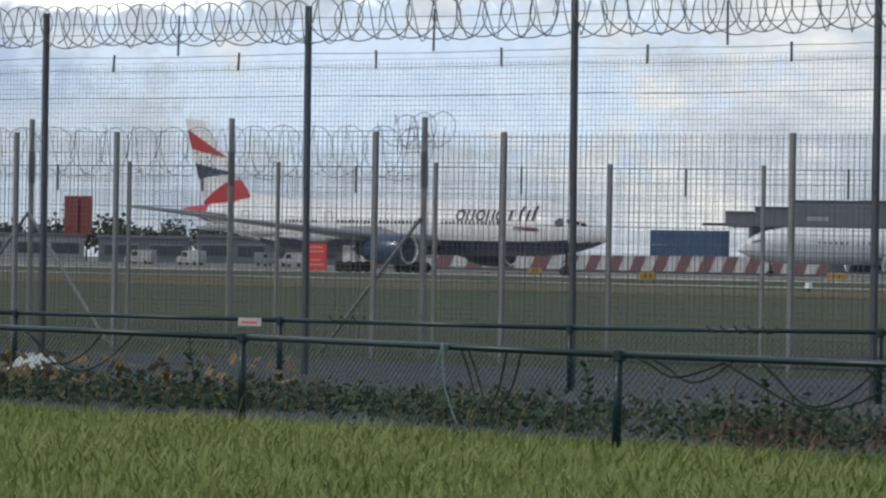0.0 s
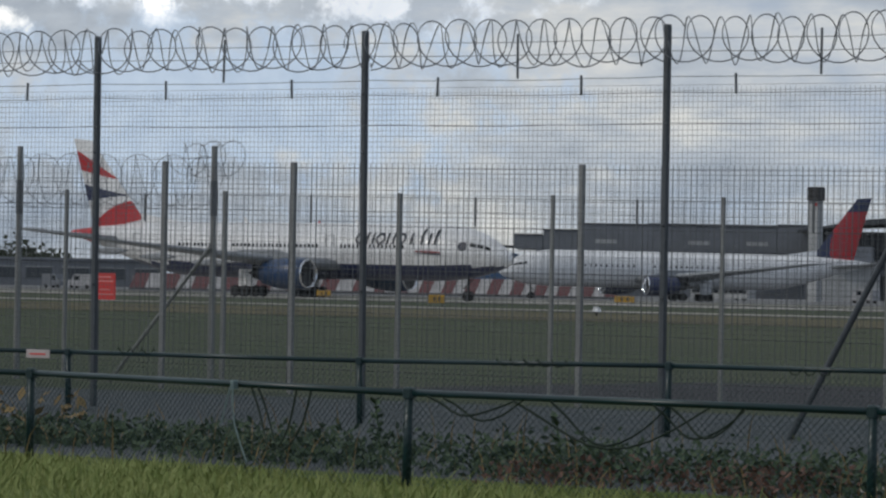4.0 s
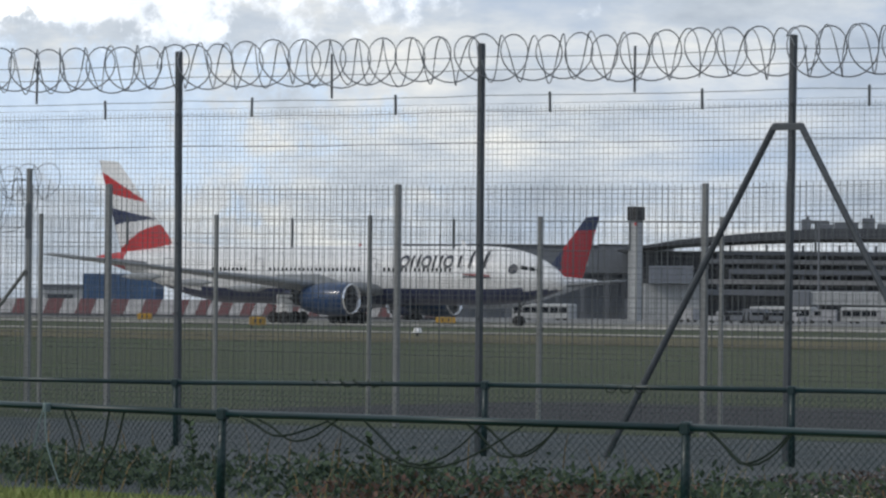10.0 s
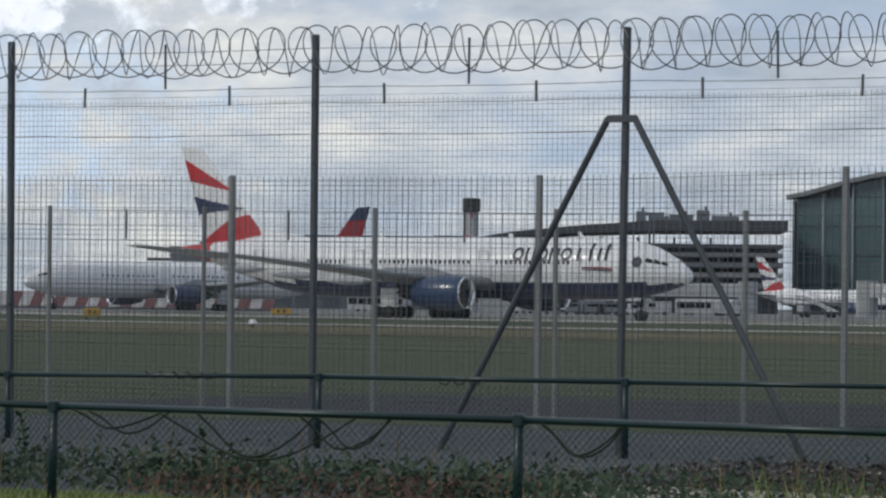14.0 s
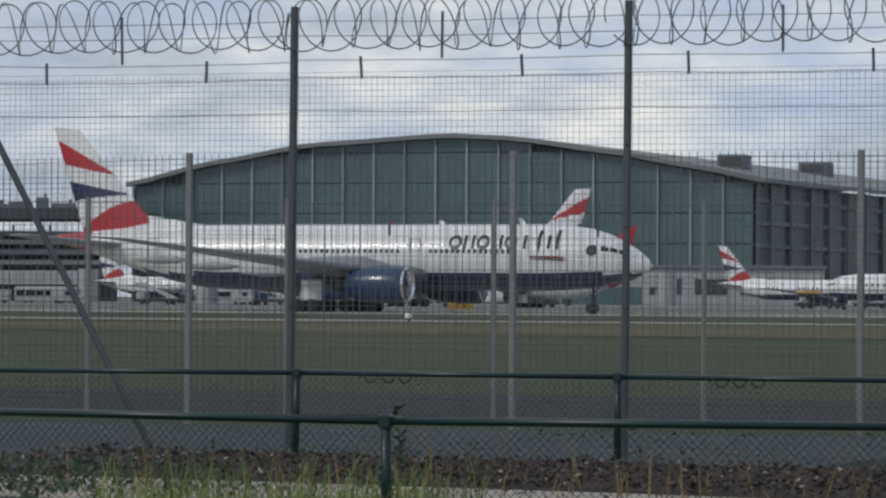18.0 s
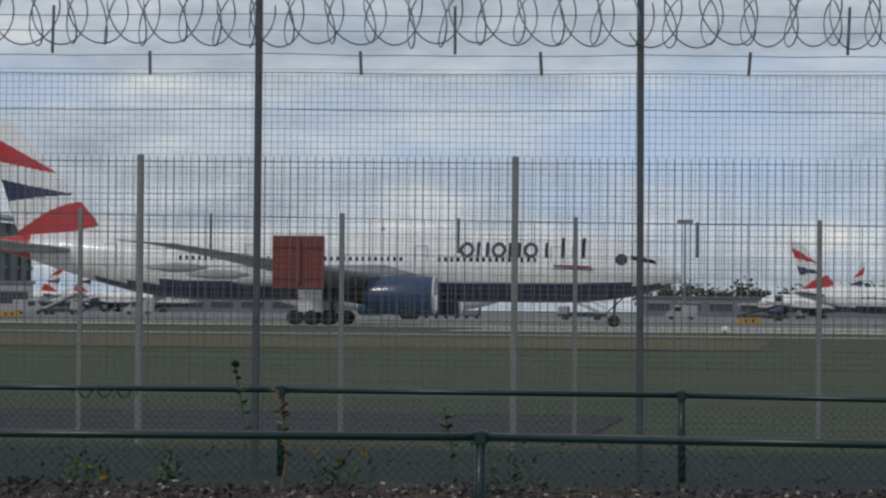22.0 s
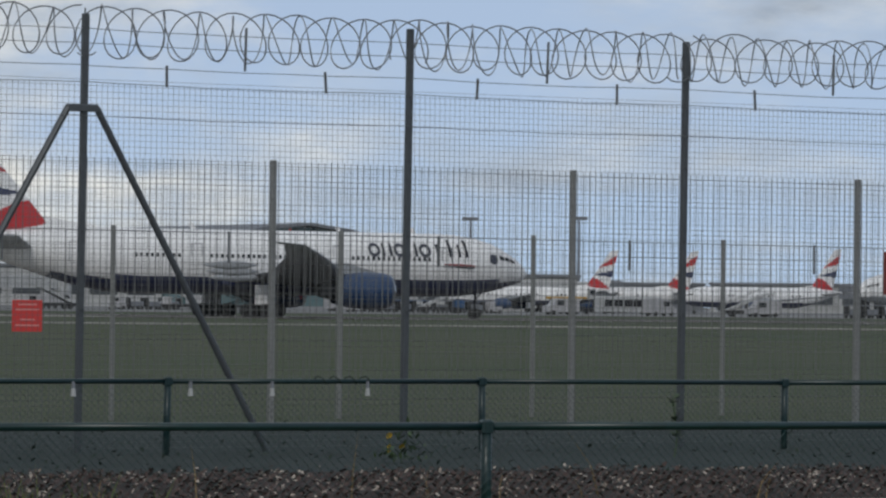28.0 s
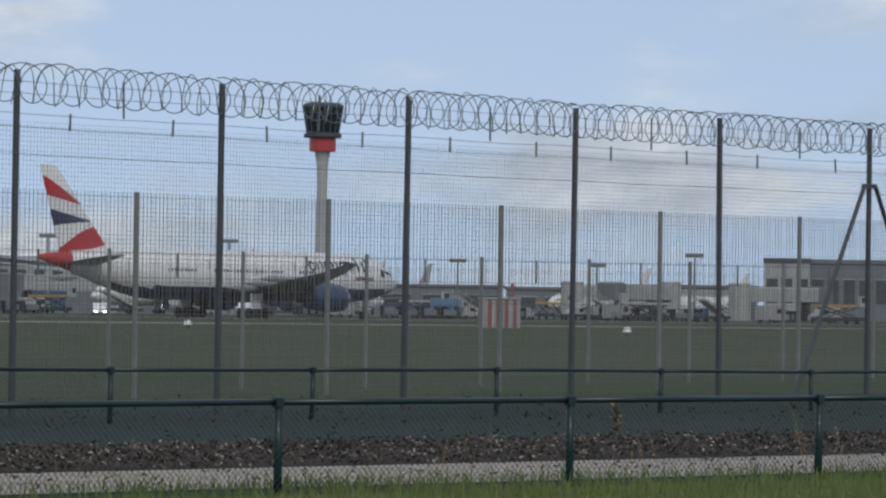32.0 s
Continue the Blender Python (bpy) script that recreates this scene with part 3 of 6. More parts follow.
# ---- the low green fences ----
def along_sightline(p, rail):
    """Slides a near-fence point along the camera's sightline, keeping one rail height."""
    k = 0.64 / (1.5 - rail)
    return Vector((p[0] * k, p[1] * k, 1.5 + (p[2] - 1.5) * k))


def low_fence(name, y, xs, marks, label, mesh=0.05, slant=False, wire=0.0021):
    """Posts at xs, a tubular rail and chain-link; a slanting fence slides along camera sightlines to one rail height.
    """
    rnd = random.Random(int(y * 10))
    fence = thing(name, label=label, category="fence")
    tops = []
    for x in xs:
        z = level(x, marks)
        tops.append(along_sightline((x, y, z), z) if slant else Vector((x, y, z)))
    pm = Kit().tube((0, 0, -0.64), (0, 0, 0.03), 0.03, 10).mesh("post", GREENPAINT, True)
    for p in tops:
        ob = part("post", pm, GREENPAINT, fence)
        ob.matrix_basis = pose(p.x, p.y, p.z, rnd.uniform(-1, 1), rnd.uniform(-1.2, 1.2), 0)
        cap = Kit().slab(-0.036, 0.036, -0.034, 0.034, -0.034, 0.036, 0.012)
        part("rail_clamp", cap, GREENPAINT, fence, at=tuple(p))
    for pa, pb in zip(tops, tops[1:]):
        part("top_rail", Kit().tube(pa, pb, 0.022, 10), GREENPAINT, fence, smooth=True)
        net = Kit()
        along = pb - pa
        w = along.length
        base = max(lie(pa.y), lie(pb.y))
        h = min(pa.z, pb.z) - base - 0.04

        def spot(q, off):
            p = pa + along * (q[0] / w)
            return (p.x, p.y + off, base + q[1])

        n = int((w + h) / mesh)
        for s in (1, -1):
            for k in range(n):
                u = k * mesh
                p0, p1 = (u, 0.0), (u - h, h)
                if p0[0] > w:
                    p0 = (w, u - w)
                if p1[0] < 0:
                    p1 = (0.0, u)
                if p1[1] - p0[1] < 0.03:
                    continue
                q = [(p[0] if s == 1 else w - p[0], p[1]) for p in (p0, p1)]
                net.tube(spot(q[0], 0.006 * s - 0.03), spot(q[1], 0.006 * s - 0.03), wire, 3, caps=False)
        part("chain_link", net, GREENWIRE, fence)
    return fence


NEAR_MARKS = [(-24, 0.93), (-17.5, 0.895), (-14.4, 0.86), (-11, 0.855), (-8, 0.838), (-4.9, 0.855), (-1.6, 0.866), (1.6, 0.845), (11.7, 0.8), (15, 0.79), (22, 0.776), (29, 0.745), (36, 0.72)]
NEAR_X = [-33.6, -30.4, -27.1, -23.9, -20.7, -17.49, -14.4, -11.13, -7.95, -4.88, -1.66, 1.64, 5.0, 8.3, 11.68, 15.01, 18.55, 21.96, 25.47, 29.01, 32.5, 36.0]
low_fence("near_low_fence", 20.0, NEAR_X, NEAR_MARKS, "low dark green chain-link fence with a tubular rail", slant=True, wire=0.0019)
FAR_X = [-36.1, -32.6, -28.8, -25.22, -21.71, -18.37, -15.37, -12.44, -9.74, -6.87, -3.92, -0.95, 2.08, 5.07, 8.1, 11.15, 14.16, 17.13, 20.26, 23.34, 26.53, 29.65, 32.81, 36.01, 39.2, 42.4, 45.6]
low_fence("far_low_fence", 29.4, FAR_X, [(-36, 0.8), (-25.7, 0.82), (-22, 0.825), (-18.5, 0.872), (-12.5, 0.898), (-4, 0.898), (-1, 0.89), (2, 0.853), (17, 0.851), (20, 0.84), (26.5, 0.835), (30, 0.803), (36, 0.79), (43, 0.735)], "low dark green chain-link fence before the tall fence", 0.06, wire=0.0017)

# ---- airliners ----
NOSE = [(0.0, 0.06, -0.78), (0.35, 0.55, -0.74), (0.9, 0.95, -0.64), (1.7, 1.38, -0.5), (2.8, 1.85, -0.34), (4.2, 2.35, -0.18), (6.0, 2.75, -0.07), (8.5, 3.03, -0.01), (10.5, 3.1, 0.0)]
TAIL = [(43.5, 3.1, 0.0), (46.0, 3.0, 0.09), (49.0, 2.7, 0.33), (52.0, 2.26, 0.68), (55.0, 1.74, 1.05), (58.0, 1.15, 1.4), (60.5, 0.68, 1.62), (62.3, 0.32, 1.74), (62.8, 0.12, 1.77)]


def aerofoil(chord, thick, x, y, z, up=False):
    """Section points: leading edge at x, running back; lying flat, or upright for a fin."""
    prof = [(0, 0), (0.03, 0.32), (0.12, 0.46), (0.35, 0.5), (0.65, 0.33), (1, 0.03), (1, -0.03), (0.65, -0.3), (0.35, -0.45), (0.12, -0.4), (0.03, -0.28)]
    if up:
        return [(x - u * chord, y + w * thick, z) for u, w in prof]
    return [(x - u * chord, y, z + w * thick) for u, w in prof]


def flag_of(style, u, v):
    """Paint of a fin at u (0 trailing, 1 leading edge) and v (0 root, 1 tip)."""
    if style == "banner":
        if 0.65 - 0.09 * u < v < 0.87 - 0.1 * u - 0.19 * u * u:
            return 1
        if 0.3 + 0.075 * u ** 0.7 < v < 0.495 - 0.115 * u:
            return 2
        if -0.12 + 0.25 * u + 0.03 * math.sin(4 * u) < v < 0.05 + 0.26 * u + 0.05 * math.sin(3 * u):
            return 1
        return 0
    if style == "navyred":
        return 1 if v < 0.78 and u < 0.55 + 0.9 * v else 2
    if style == "teal":
        return 2 if (u - 0.55) ** 2 + (v - 0.62) ** 2 < 0.016 else 1
    if style == "bands":
        return 0 if int(v * 9 + 1.2 * u) % 2 else (2 if v > 0.66 else 1)
    if style == "emblem":
        d = (u - 0.45) ** 2 + (v - 0.3) ** 2
        return 2 if 0.008 < d < 0.02 or (abs(u - 0.15 - 0.9 * v) < 0.05 and 0.2 < v < 0.55) else 1
    if style == "wave":
        return 1 if v < 0.75 - 0.4 * u else 0
    if style == "half":
        return 1 if u + v * 0.4 > 0.2 else 2
    return 1


def airliner(name, label, length=62.8, width=6.2, span=64.0, tall=18.5, belly=None, fin_style="plain", fin_mats=None,
             engine=None, body=None, titles=None, detail=1, red_tail=False, tail_mat=None):
    """An airliner with its nose at the origin, pointing along x, wheels on z = 0."""
    jet = thing(name, label=label, category="airliner")
    k, q = length / 62.8, width / 6.2
    zc = 5.4 * q * 0.98
    mats = [body or WHITEP, belly or WHITEP, REDP, tail_mat or WHITEP]
    fin_mats = fin_mats or [WHITEP, REDP, NAVYP]
    r = 3.1 * q
    stations = [(x * q, rr * q, dz * q) for x, rr, dz in NOSE]
    front, back = stations[-1][0], length - (62.8 - 43.5) * min(1.0, k)
    stations += [(front + (back - front) * j / 10, r, 0.0) for j in range(1, 10)]
    stations += [(length - (62.8 - x) * min(1.0, k), rr * q, dz * q) for x, rr, dz in TAIL]
    n = 32
    low = zc - 0.47 * r
    rings, paint = [], []
    for x, rr, dz in stations:
        ring = []
        for j in range(n):
            a = 2 * math.pi * (j + 0.5) / n
            ring.append((-x, rr * math.sin(a), zc + dz + rr * math.cos(a) * (1.0 if math.cos(a) > 0 else 1.03)))
        rings.append(ring)

    def skin(i, j):
        p, p2 = rings[i][j], rings[i + 1][(j + 1) % n]
        z, x = (p[2] + p2[2]) / 2, (p[0] + p2[0]) / 2
        if red_tail and x < -length * 0.93:
            return 2
        if tail_mat and x < -length * 0.86:
            return 3
        return 1 if z < low else 0

    fus = part("fuselage", Kit().loft(rings, mats=skin), mats, jet, smooth=True)
    # belly fairing under the wing root
    wx = 0.335 * length
    fair = []
    for t in range(9):
        u = t / 8
        b = math.sin(math.pi * u) ** 0.6 if 0 < u < 1 else 0.02
        x = -(wx - 0.02 * length + u * 0.27 * length)
        fair.append([(x, 1.04 * r * (0.5 + 0.5 * b) * math.sin(2 * math.pi * j / 16), zc - 0.62 * r + 0.46 * r * b * math.cos(2 * math.pi * j / 16)) for j in range(16)])
    part("belly_fairing", Kit().loft(fair), [belly or WHITEP], jet, smooth=True)
    half = span / 2
    for s in (-1, 1):
        chord = 0.205 * length
        sec = [(0.6 * r, 0, chord, 0.135), (0.33 * half, 0.20, chord * 0.60, 0.115), (0.70 * half, 0.33 + 0.21, chord * 0.31, 0.10), (0.93 * half, 0.78, chord * 0.17, 0.09), (half, 0.975, chord * 0.045, 0.08)]
        rings = []
        for y, back_by, c, th in sec:
            rings.append(aerofoil(c, c * th, -(wx + back_by * 0.37 * length), s * y, zc - 0.55 * r + 0.075 * (y - 0.6 * r) + 0.0012 * (y - r) ** 2))
        part("wing", Kit().loft(rings), WINGP, jet, smooth=True)
        # flap track fairings
        if detail:
            for y in (0.24, 0.42, 0.58):
                yy = y * half
                zz = zc - 0.55 * r + 0.075 * (yy - 0.6 * r) + 0.0012 * (yy - r) ** 2
                xx = -(wx + (0.30 + 0.43 * (y - 0.2)) * 0.62 * length)
                rr = [[(xx - d * 5.2, s * yy + w * 0.28 * math.sin(a), zz - 0.35 + w * 0.42 * math.cos(a)) for a in [2 * math.pi * j / 8 for j in range(8)]] for d, w in ((-0.1, 0.05), (0.15, 0.8), (0.5, 1.0), (0.85, 0.5), (1.0, 0.05))]
                part("flap_fairing", Kit().loft(rr), WINGP, jet, smooth=True)
        # engine
        ey, ez, ex, er = s * 0.30 * half, zc - 0.86 * r, -(wx - 0.008 * length), 0.56 * r
        el = 1.9 * r
        shape = [(0.0, 0.86), (0.03, 0.93), (0.12, 1.0), (0.45, 1.03), (0.75, 0.93), (1.0, 0.74)]
        prof = [[(ex - u * el, ey + er * w * math.sin(a), ez + er * w * math.cos(a)) for a in [2 * math.pi * j / 24 for j in range(24)]] for u, w in shape]
        eng = part("engine", Kit().loft(prof, close=False), engine or BLUEP, jet, "turbofan engine cowling", smooth=True)
        lip = [[(ex - u * el, ey + er * w * math.sin(a), ez + er * w * math.cos(a)) for a in [2 * math.pi * j / 24 for j in range(24)]] for u, w in ((0.02, 0.925), (-0.012, 0.90), (-0.015, 0.86), (0.02, 0.80), (0.2, 0.78))]
        part("intake_lip", Kit().loft(lip, close=False), CHROME, eng, "polished metal intake lip", smooth=True)
        fan = Kit()
        fan.tube((ex - 0.2 * el, ey, ez), (ex - 0.22 * el, ey, ez), er * 0.79, 24)
        fan.tube((ex - 0.2 * el, ey, ez), (ex - 0.08 * el, ey, ez), er * 0.25, 12, r2=0.02)
        part("fan", fan, DARKM, eng)
        core = Kit().tube((ex - 0.9 * el, ey, ez), (ex - 1.25 * el, ey, ez), er * 0.6, 16, r2=er * 0.38)
        core.tube((ex - 1.2 * el, ey, ez), (ex - 1.42 * el, ey, ez), er * 0.27, 12, r2=0.03)
        part("exhaust", core, DARKM, eng)
        pyl = Kit()
        pts = [(ex - 0.18 * el, ez + er * 0.97), (ex - 0.75 * el, ez + er * 1.5), (ex - 1.7 * el, ez + er * 1.45), (ex - 1.35 * el, ez + er * 0.75), (ex - 0.9 * el, ez + er * 0.75)]
        pyl.add([(x, ey - 0.16, z) for x, z in pts] + [(x, ey + 0.16, z) for x, z in pts],
                [(0, 1, 2, 3, 4), (9, 8, 7, 6, 5)] + [(j, j + 5, (j + 1) % 5 + 5, (j + 1) % 5) for j in range(5)])
        part("pylon", pyl, WINGP, jet)
        # tailplane
        rings = [aerofoil(c, c * 0.1, -(length - b), s * y, zc + 0.3 * r + 0.09 * y) for y, b, c in ((0.3, 9.6 * q, 6.6 * q), (0.175 * span, 3.6 * q, 2.6 * q))]
        part("tailplane", Kit().loft(rings), WINGP, jet, smooth=True)
        # main landing gear
        gx, gy = -0.507 * length, s * 0.086 * span
        gear = part("main_gear", Kit().tube((gx, gy, 0.9 * q), (gx + 0.2, gy * 0.9, zc - 0.5 * r), 0.17 * q, 10).tube((gx - 1.7 * q, gy, 0.64 * q), (gx + 1.7 * q, gy, 0.64 * q), 0.14 * q, 8), DARKM, jet)
        door = Kit().box(gx - 1.1 * q, gx + 1.0 * q, gy + s * 0.55, gy + s * 0.62, 1.15 * q, zc - 0.72 * r)
        part("gear_door", door, body or WHITEP, gear)
        wheel = Kit().loft([[(rr * math.cos(a), d, rr * math.sin(a)) for a in [2 * math.pi * j / 18 for j in range(18)]] for d, rr in ((-0.22 * q, 0.5 * q), (-0.2 * q, 0.61 * q), (-0.1 * q, 0.64 * q), (0.1 * q, 0.64 * q), (0.2 * q, 0.61 * q), (0.22 * q, 0.5 * q))])
        wm = wheel.mesh("wheel", TYRE, True)
        for dx in ((-1.46, 0, 1.46) if detail else (-0.9, 0.9)):
            for dy in (-0.68, 0.68):
                part("wheel", wm, TYRE, gear, at=(gx + dx * q, gy + dy * q, 0.64 * q))
    # fin
    fin = Kit()
    nu, nv = (72, 90) if detail else (26, 32)
    zr, zt = zc + 0.72 * r, tall
    lead0, lead1, trail0, trail1 = length - 12.0 * q, length - 3.0 * q, length - 3.6 * q, length - 0.2 * q
    for s in (-1, 1):
        v = []
        for b in range(nv + 1):
            t = b / nv
            xl, xt = lead0 + (lead1 - lead0) * t, trail0 + (trail1 - trail0) * t
            for a in range(nu + 1):
                u = a / nu
                th = 0.42 * q * (1 - 0.6 * t) * (math.sin(math.pi * min(1, (1 - u) * 1.0 + 0.02)) ** 0.6 if 0 < u < 1 else 0.0)
                v.append((-(xt + (xl - xt) * u), s * th, zr + (zt - zr) * t + (0.25 * (1 - u) * t)))
        o = len(fin.v)
        fin.v += v
        for b in range(nv):
            for a in range(nu):
                i0 = o + b * (nu + 1) + a
                quad = (i0, i0 + 1, i0 + nu + 2, i0 + nu + 1)
                fin.f.append(quad if s > 0 else quad[::-1])
                fin.i.append(flag_of(fin_style, (a + 0.5) / nu, (b + 0.5) / nv))
    part("fin", fin, fin_mats, jet, "tail fin painted in bold colour bands", smooth=True)
    # dorsal fillet
    fil = Kit().add([(-(lead0 - 5 * q), 0, zc + 0.98 * r), (-(lead0 + 1.5 * q), -0.25, zc + 0.9 * r), (-(lead0 + 1.5 * q), 0.25, zc + 0.9 * r), (-(lead0 + 1.5 * q), 0, zc + 1.3 * r)], [(0, 1, 3), (0, 3, 2), (1, 2, 3)])
    part("dorsal_fillet", fil, body or WHITEP, jet)
    # nose gear
    gx = -5.9 * q
    ng = part("nose_gear", Kit().tube((gx, 0, 0.5 * q), (gx + 0.1, 0, zc - 0.8 * r), 0.13 * q, 8).tube((gx - 0.6, 0, 1.3 * q), (gx + 0.9 * q, 0, zc - 0.85 * r), 0.06 * q, 6), DARKM, jet)
    wheel = Kit().loft([[(rr * math.cos(a), d, rr * math.sin(a)) for a in [2 * math.pi * j / 16 for j in range(16)]] for d, rr in ((-0.16 * q, 0.42 * q), (-0.12 * q, 0.53 * q), (0.12 * q, 0.53 * q), (0.16 * q, 0.42 * q))])
    wm = wheel.mesh("wheel", TYRE, True)
    for dy in (-0.33, 0.33):
        part("wheel", wm, TYRE, ng, at=(gx, dy * q, 0.53 * q))
    # cockpit and cabin windows on both sides
    for s in (-1, 1):
        cock = Kit()
        for a0, a1, x0, x1 in ((54, 66, 2.15, 2.75), (56, 68, 2.85, 3.5), (59, 70, 3.6, 4.3)):
            pts = []
            for x, a in ((x0, a1), (x1, a1 + 1), (x1, a0), (x0, a0 + 1)):
                j = min(range(len(NOSE) - 1), key=lambda i: 0 if NOSE[i][0] <= x <= NOSE[i + 1][0] else 1)
                w = (x - NOSE[j][0]) / (NOSE[j + 1][0] - NOSE[j][0])
                rr, dz = NOSE[j][1] + w * (NOSE[j + 1][1] - NOSE[j][1]), NOSE[j][2] + w * (NOSE[j + 1][2] - NOSE[j][2])
                pts.append((-x * q, s * (rr * q + 0.02) * math.sin(radians(a)), zc + dz * q + (rr * q + 0.02) * math.cos(radians(a))))
            cock.add(pts, [(0, 1, 2, 3), (3, 2, 1, 0)])
        part("cockpit_window", cock, GLASSDK, jet)
        win = Kit()
        pane = Kit().slab(-0.14, 0.14, -0.01, 0.01, -0.2, 0.2, 0.009).mesh("cabin_window", GLASSDK)
        x = front + 1.0
        zz = zc + 0.16 * r
        yy = s * (math.sqrt(r * r - (0.16 * r) ** 2) + 0.012)
        gaps = [0.17, 0.36, 0.6, 0.8]
        while x < back + 1.0:
            if all(abs(x - g * length) > 1.4 for g in gaps):
                if detail:
                    part("cabin_window", pane, GLASSDK, jet, at=(-x, yy, zz))
                else:
                    win.box(-x - 0.14, -x + 0.14, yy - 0.01, yy + 0.01, zz - 0.2, zz + 0.2)
            x += 0.56 if detail else 0.9
        if not detail:
            part("cabin_window_row", win, GLASSDK, jet, "row of small dark oval cabin windows")["kind"] = "stuff"
        if detail:
            for g in gaps:
                d = Kit()
                xx = -g * length
                for a, b, c, e in ((-0.56, -0.5, -0.9, 1.2), (0.5, 0.56, -0.9, 1.2), (-0.56, 0.56, 1.14, 1.2), (-0.56, 0.56, -0.9, -0.84)):
                    d.box(xx + a, xx + b, yy - 0.02 * s - 0.02, yy - 0.02 * s + 0.02, zz + c, zz + e)
                part("door_outline", d, CLADGREY, jet)
    if detail:
        for x, z, up in ((-0.42 * length, zc + r, 1), (-0.4 * length, zc - 1.06 * r, -1)):
            part("beacon", Kit().tube((x, 0, z - 0.05 * up), (x, 0, z + 0.28 * up), 0.16, 8, r2=0.08), REDP, jet, "small red anti-collision beacon")
        for x, h in ((-0.2, 0.55), (-0.33, 0.4), (-0.58, 0.6)):
            part("antenna", Kit().add([(x * length, -0.04, zc + r - 0.05), (x * length - 0.6, -0.04, zc + r - 0.05), (x * length - 0.75, 0, zc + r + h), (x * length - 0.35, 0, zc + r + h), (x * length, 0.04, zc + r - 0.05), (x * length - 0.6, 0.04, zc + r - 0.05)],
                                      [(0, 1, 2, 3), (4, 3, 2, 5), (0, 3, 4), (1, 5, 2)]), body or WHITEP, jet)
    if titles:
        titles(jet, r, zc)
    return jet


def big_titles(jet, r, zc):
    """Dark plain shapes in place of the name on the fuselage, a roundel and a red ribbon."""
    for s in (-1, 1):
        def side(z):
            return s * (math.sqrt(max(0.01, r * r - (z - zc) ** 2)) + 0.03)
        x, z0 = -19.3, zc + 0.24 * r
        step = 11.2 / 8
        for j in range(8):
            mark = Kit()
            cx = x + step * (j + 0.5)
            if j in (0, 2, 4):
                n = 18
                v, f = [], []
                for a in range(n):
                    for rr in (0.66, 0.36):
                        zz = z0 + 0.62 + 1.05 * rr * math.cos(2 * math.pi * a / n)
                        v.append((cx + rr * math.sin(2 * math.pi * a / n), side(zz), zz))
                for a in range(n):
                    b = (a + 1) % n
                    f += [(2 * a, 2 * b, 2 * b + 1, 2 * a + 1), (2 * a + 1, 2 * b + 1, 2 * b, 2 * a)]
                mark.add(v, f)
            else:
                hi = 1.75 if j in (6, 7) else 1.28
                for a, b in (((-0.55, -0.25), (0.25, 0.55)) if j in (1, 3, 7) else ((-0.16, 0.16),)):
                    zs = [z0 + (1.28 if a < -0.5 else hi) * t / 5 for t in range(6)]
                    v = [(cx + u, side(z), z) for z in zs for u in (a, b)]
                    f = [(2 * t, 2 * t + 1, 2 * t + 3, 2 * t + 2) for t in range(5)]
                    mark.add(v, f + [g[::-1] for g in f])
            part("title_mark", mark, TITLE, jet, "dark plain mark on the white fuselage")
        for dz, mat, wide in ((0.0, RIBBON, 0.1), (-0.22, TITLE, 0.07)):
            rib = Kit()
            pts = [(-11.0 + 3.4 * t, z0 - 0.72 + dz - 0.12 * t * t, wide * (1.0 - 0.5 * abs(t - 0.6))) for t in [j / 8 for j in range(9)]]
            v = [(px, side(pz + h), pz + h) for px, pz, w in pts for h in (-w, w)]
            f = [(2 * t, 2 * t + 1, 2 * t + 3, 2 * t + 2) for t in range(8)]
            rib.add(v, f + [g[::-1] for g in f])
            part("ribbon_mark", rib, mat, jet, "thin ribbon mark under the dark marks")
        disc = Kit()
        v = []
        for a in [2 * math.pi * j / 20 for j in range(20)]:
            dx, z = 0.52 * math.cos(a), zc + 0.2 * r + 0.52 * math.sin(a)
            rr = 2.55 - 0.22 * dx
            v.append((-5.1 + dx, s * (math.sqrt(rr * rr - (z - zc + 0.12) ** 2) + 0.04), z))
        disc.add(v, [tuple(range(20)), tuple(range(19, -1, -1))])
        part("roundel_mark", disc, TITLE, jet, "round dark blue mark beside the front door")


main_jet = airliner("departing_airliner", "white twin-engine wide-body airliner with dark blue belly, rolling along the runway",
                    tall=17.8, belly=NAVYP, fin_style="banner", fin_mats=[WHITEP, REDP, NAVYP], titles=big_titles, red_tail=True)

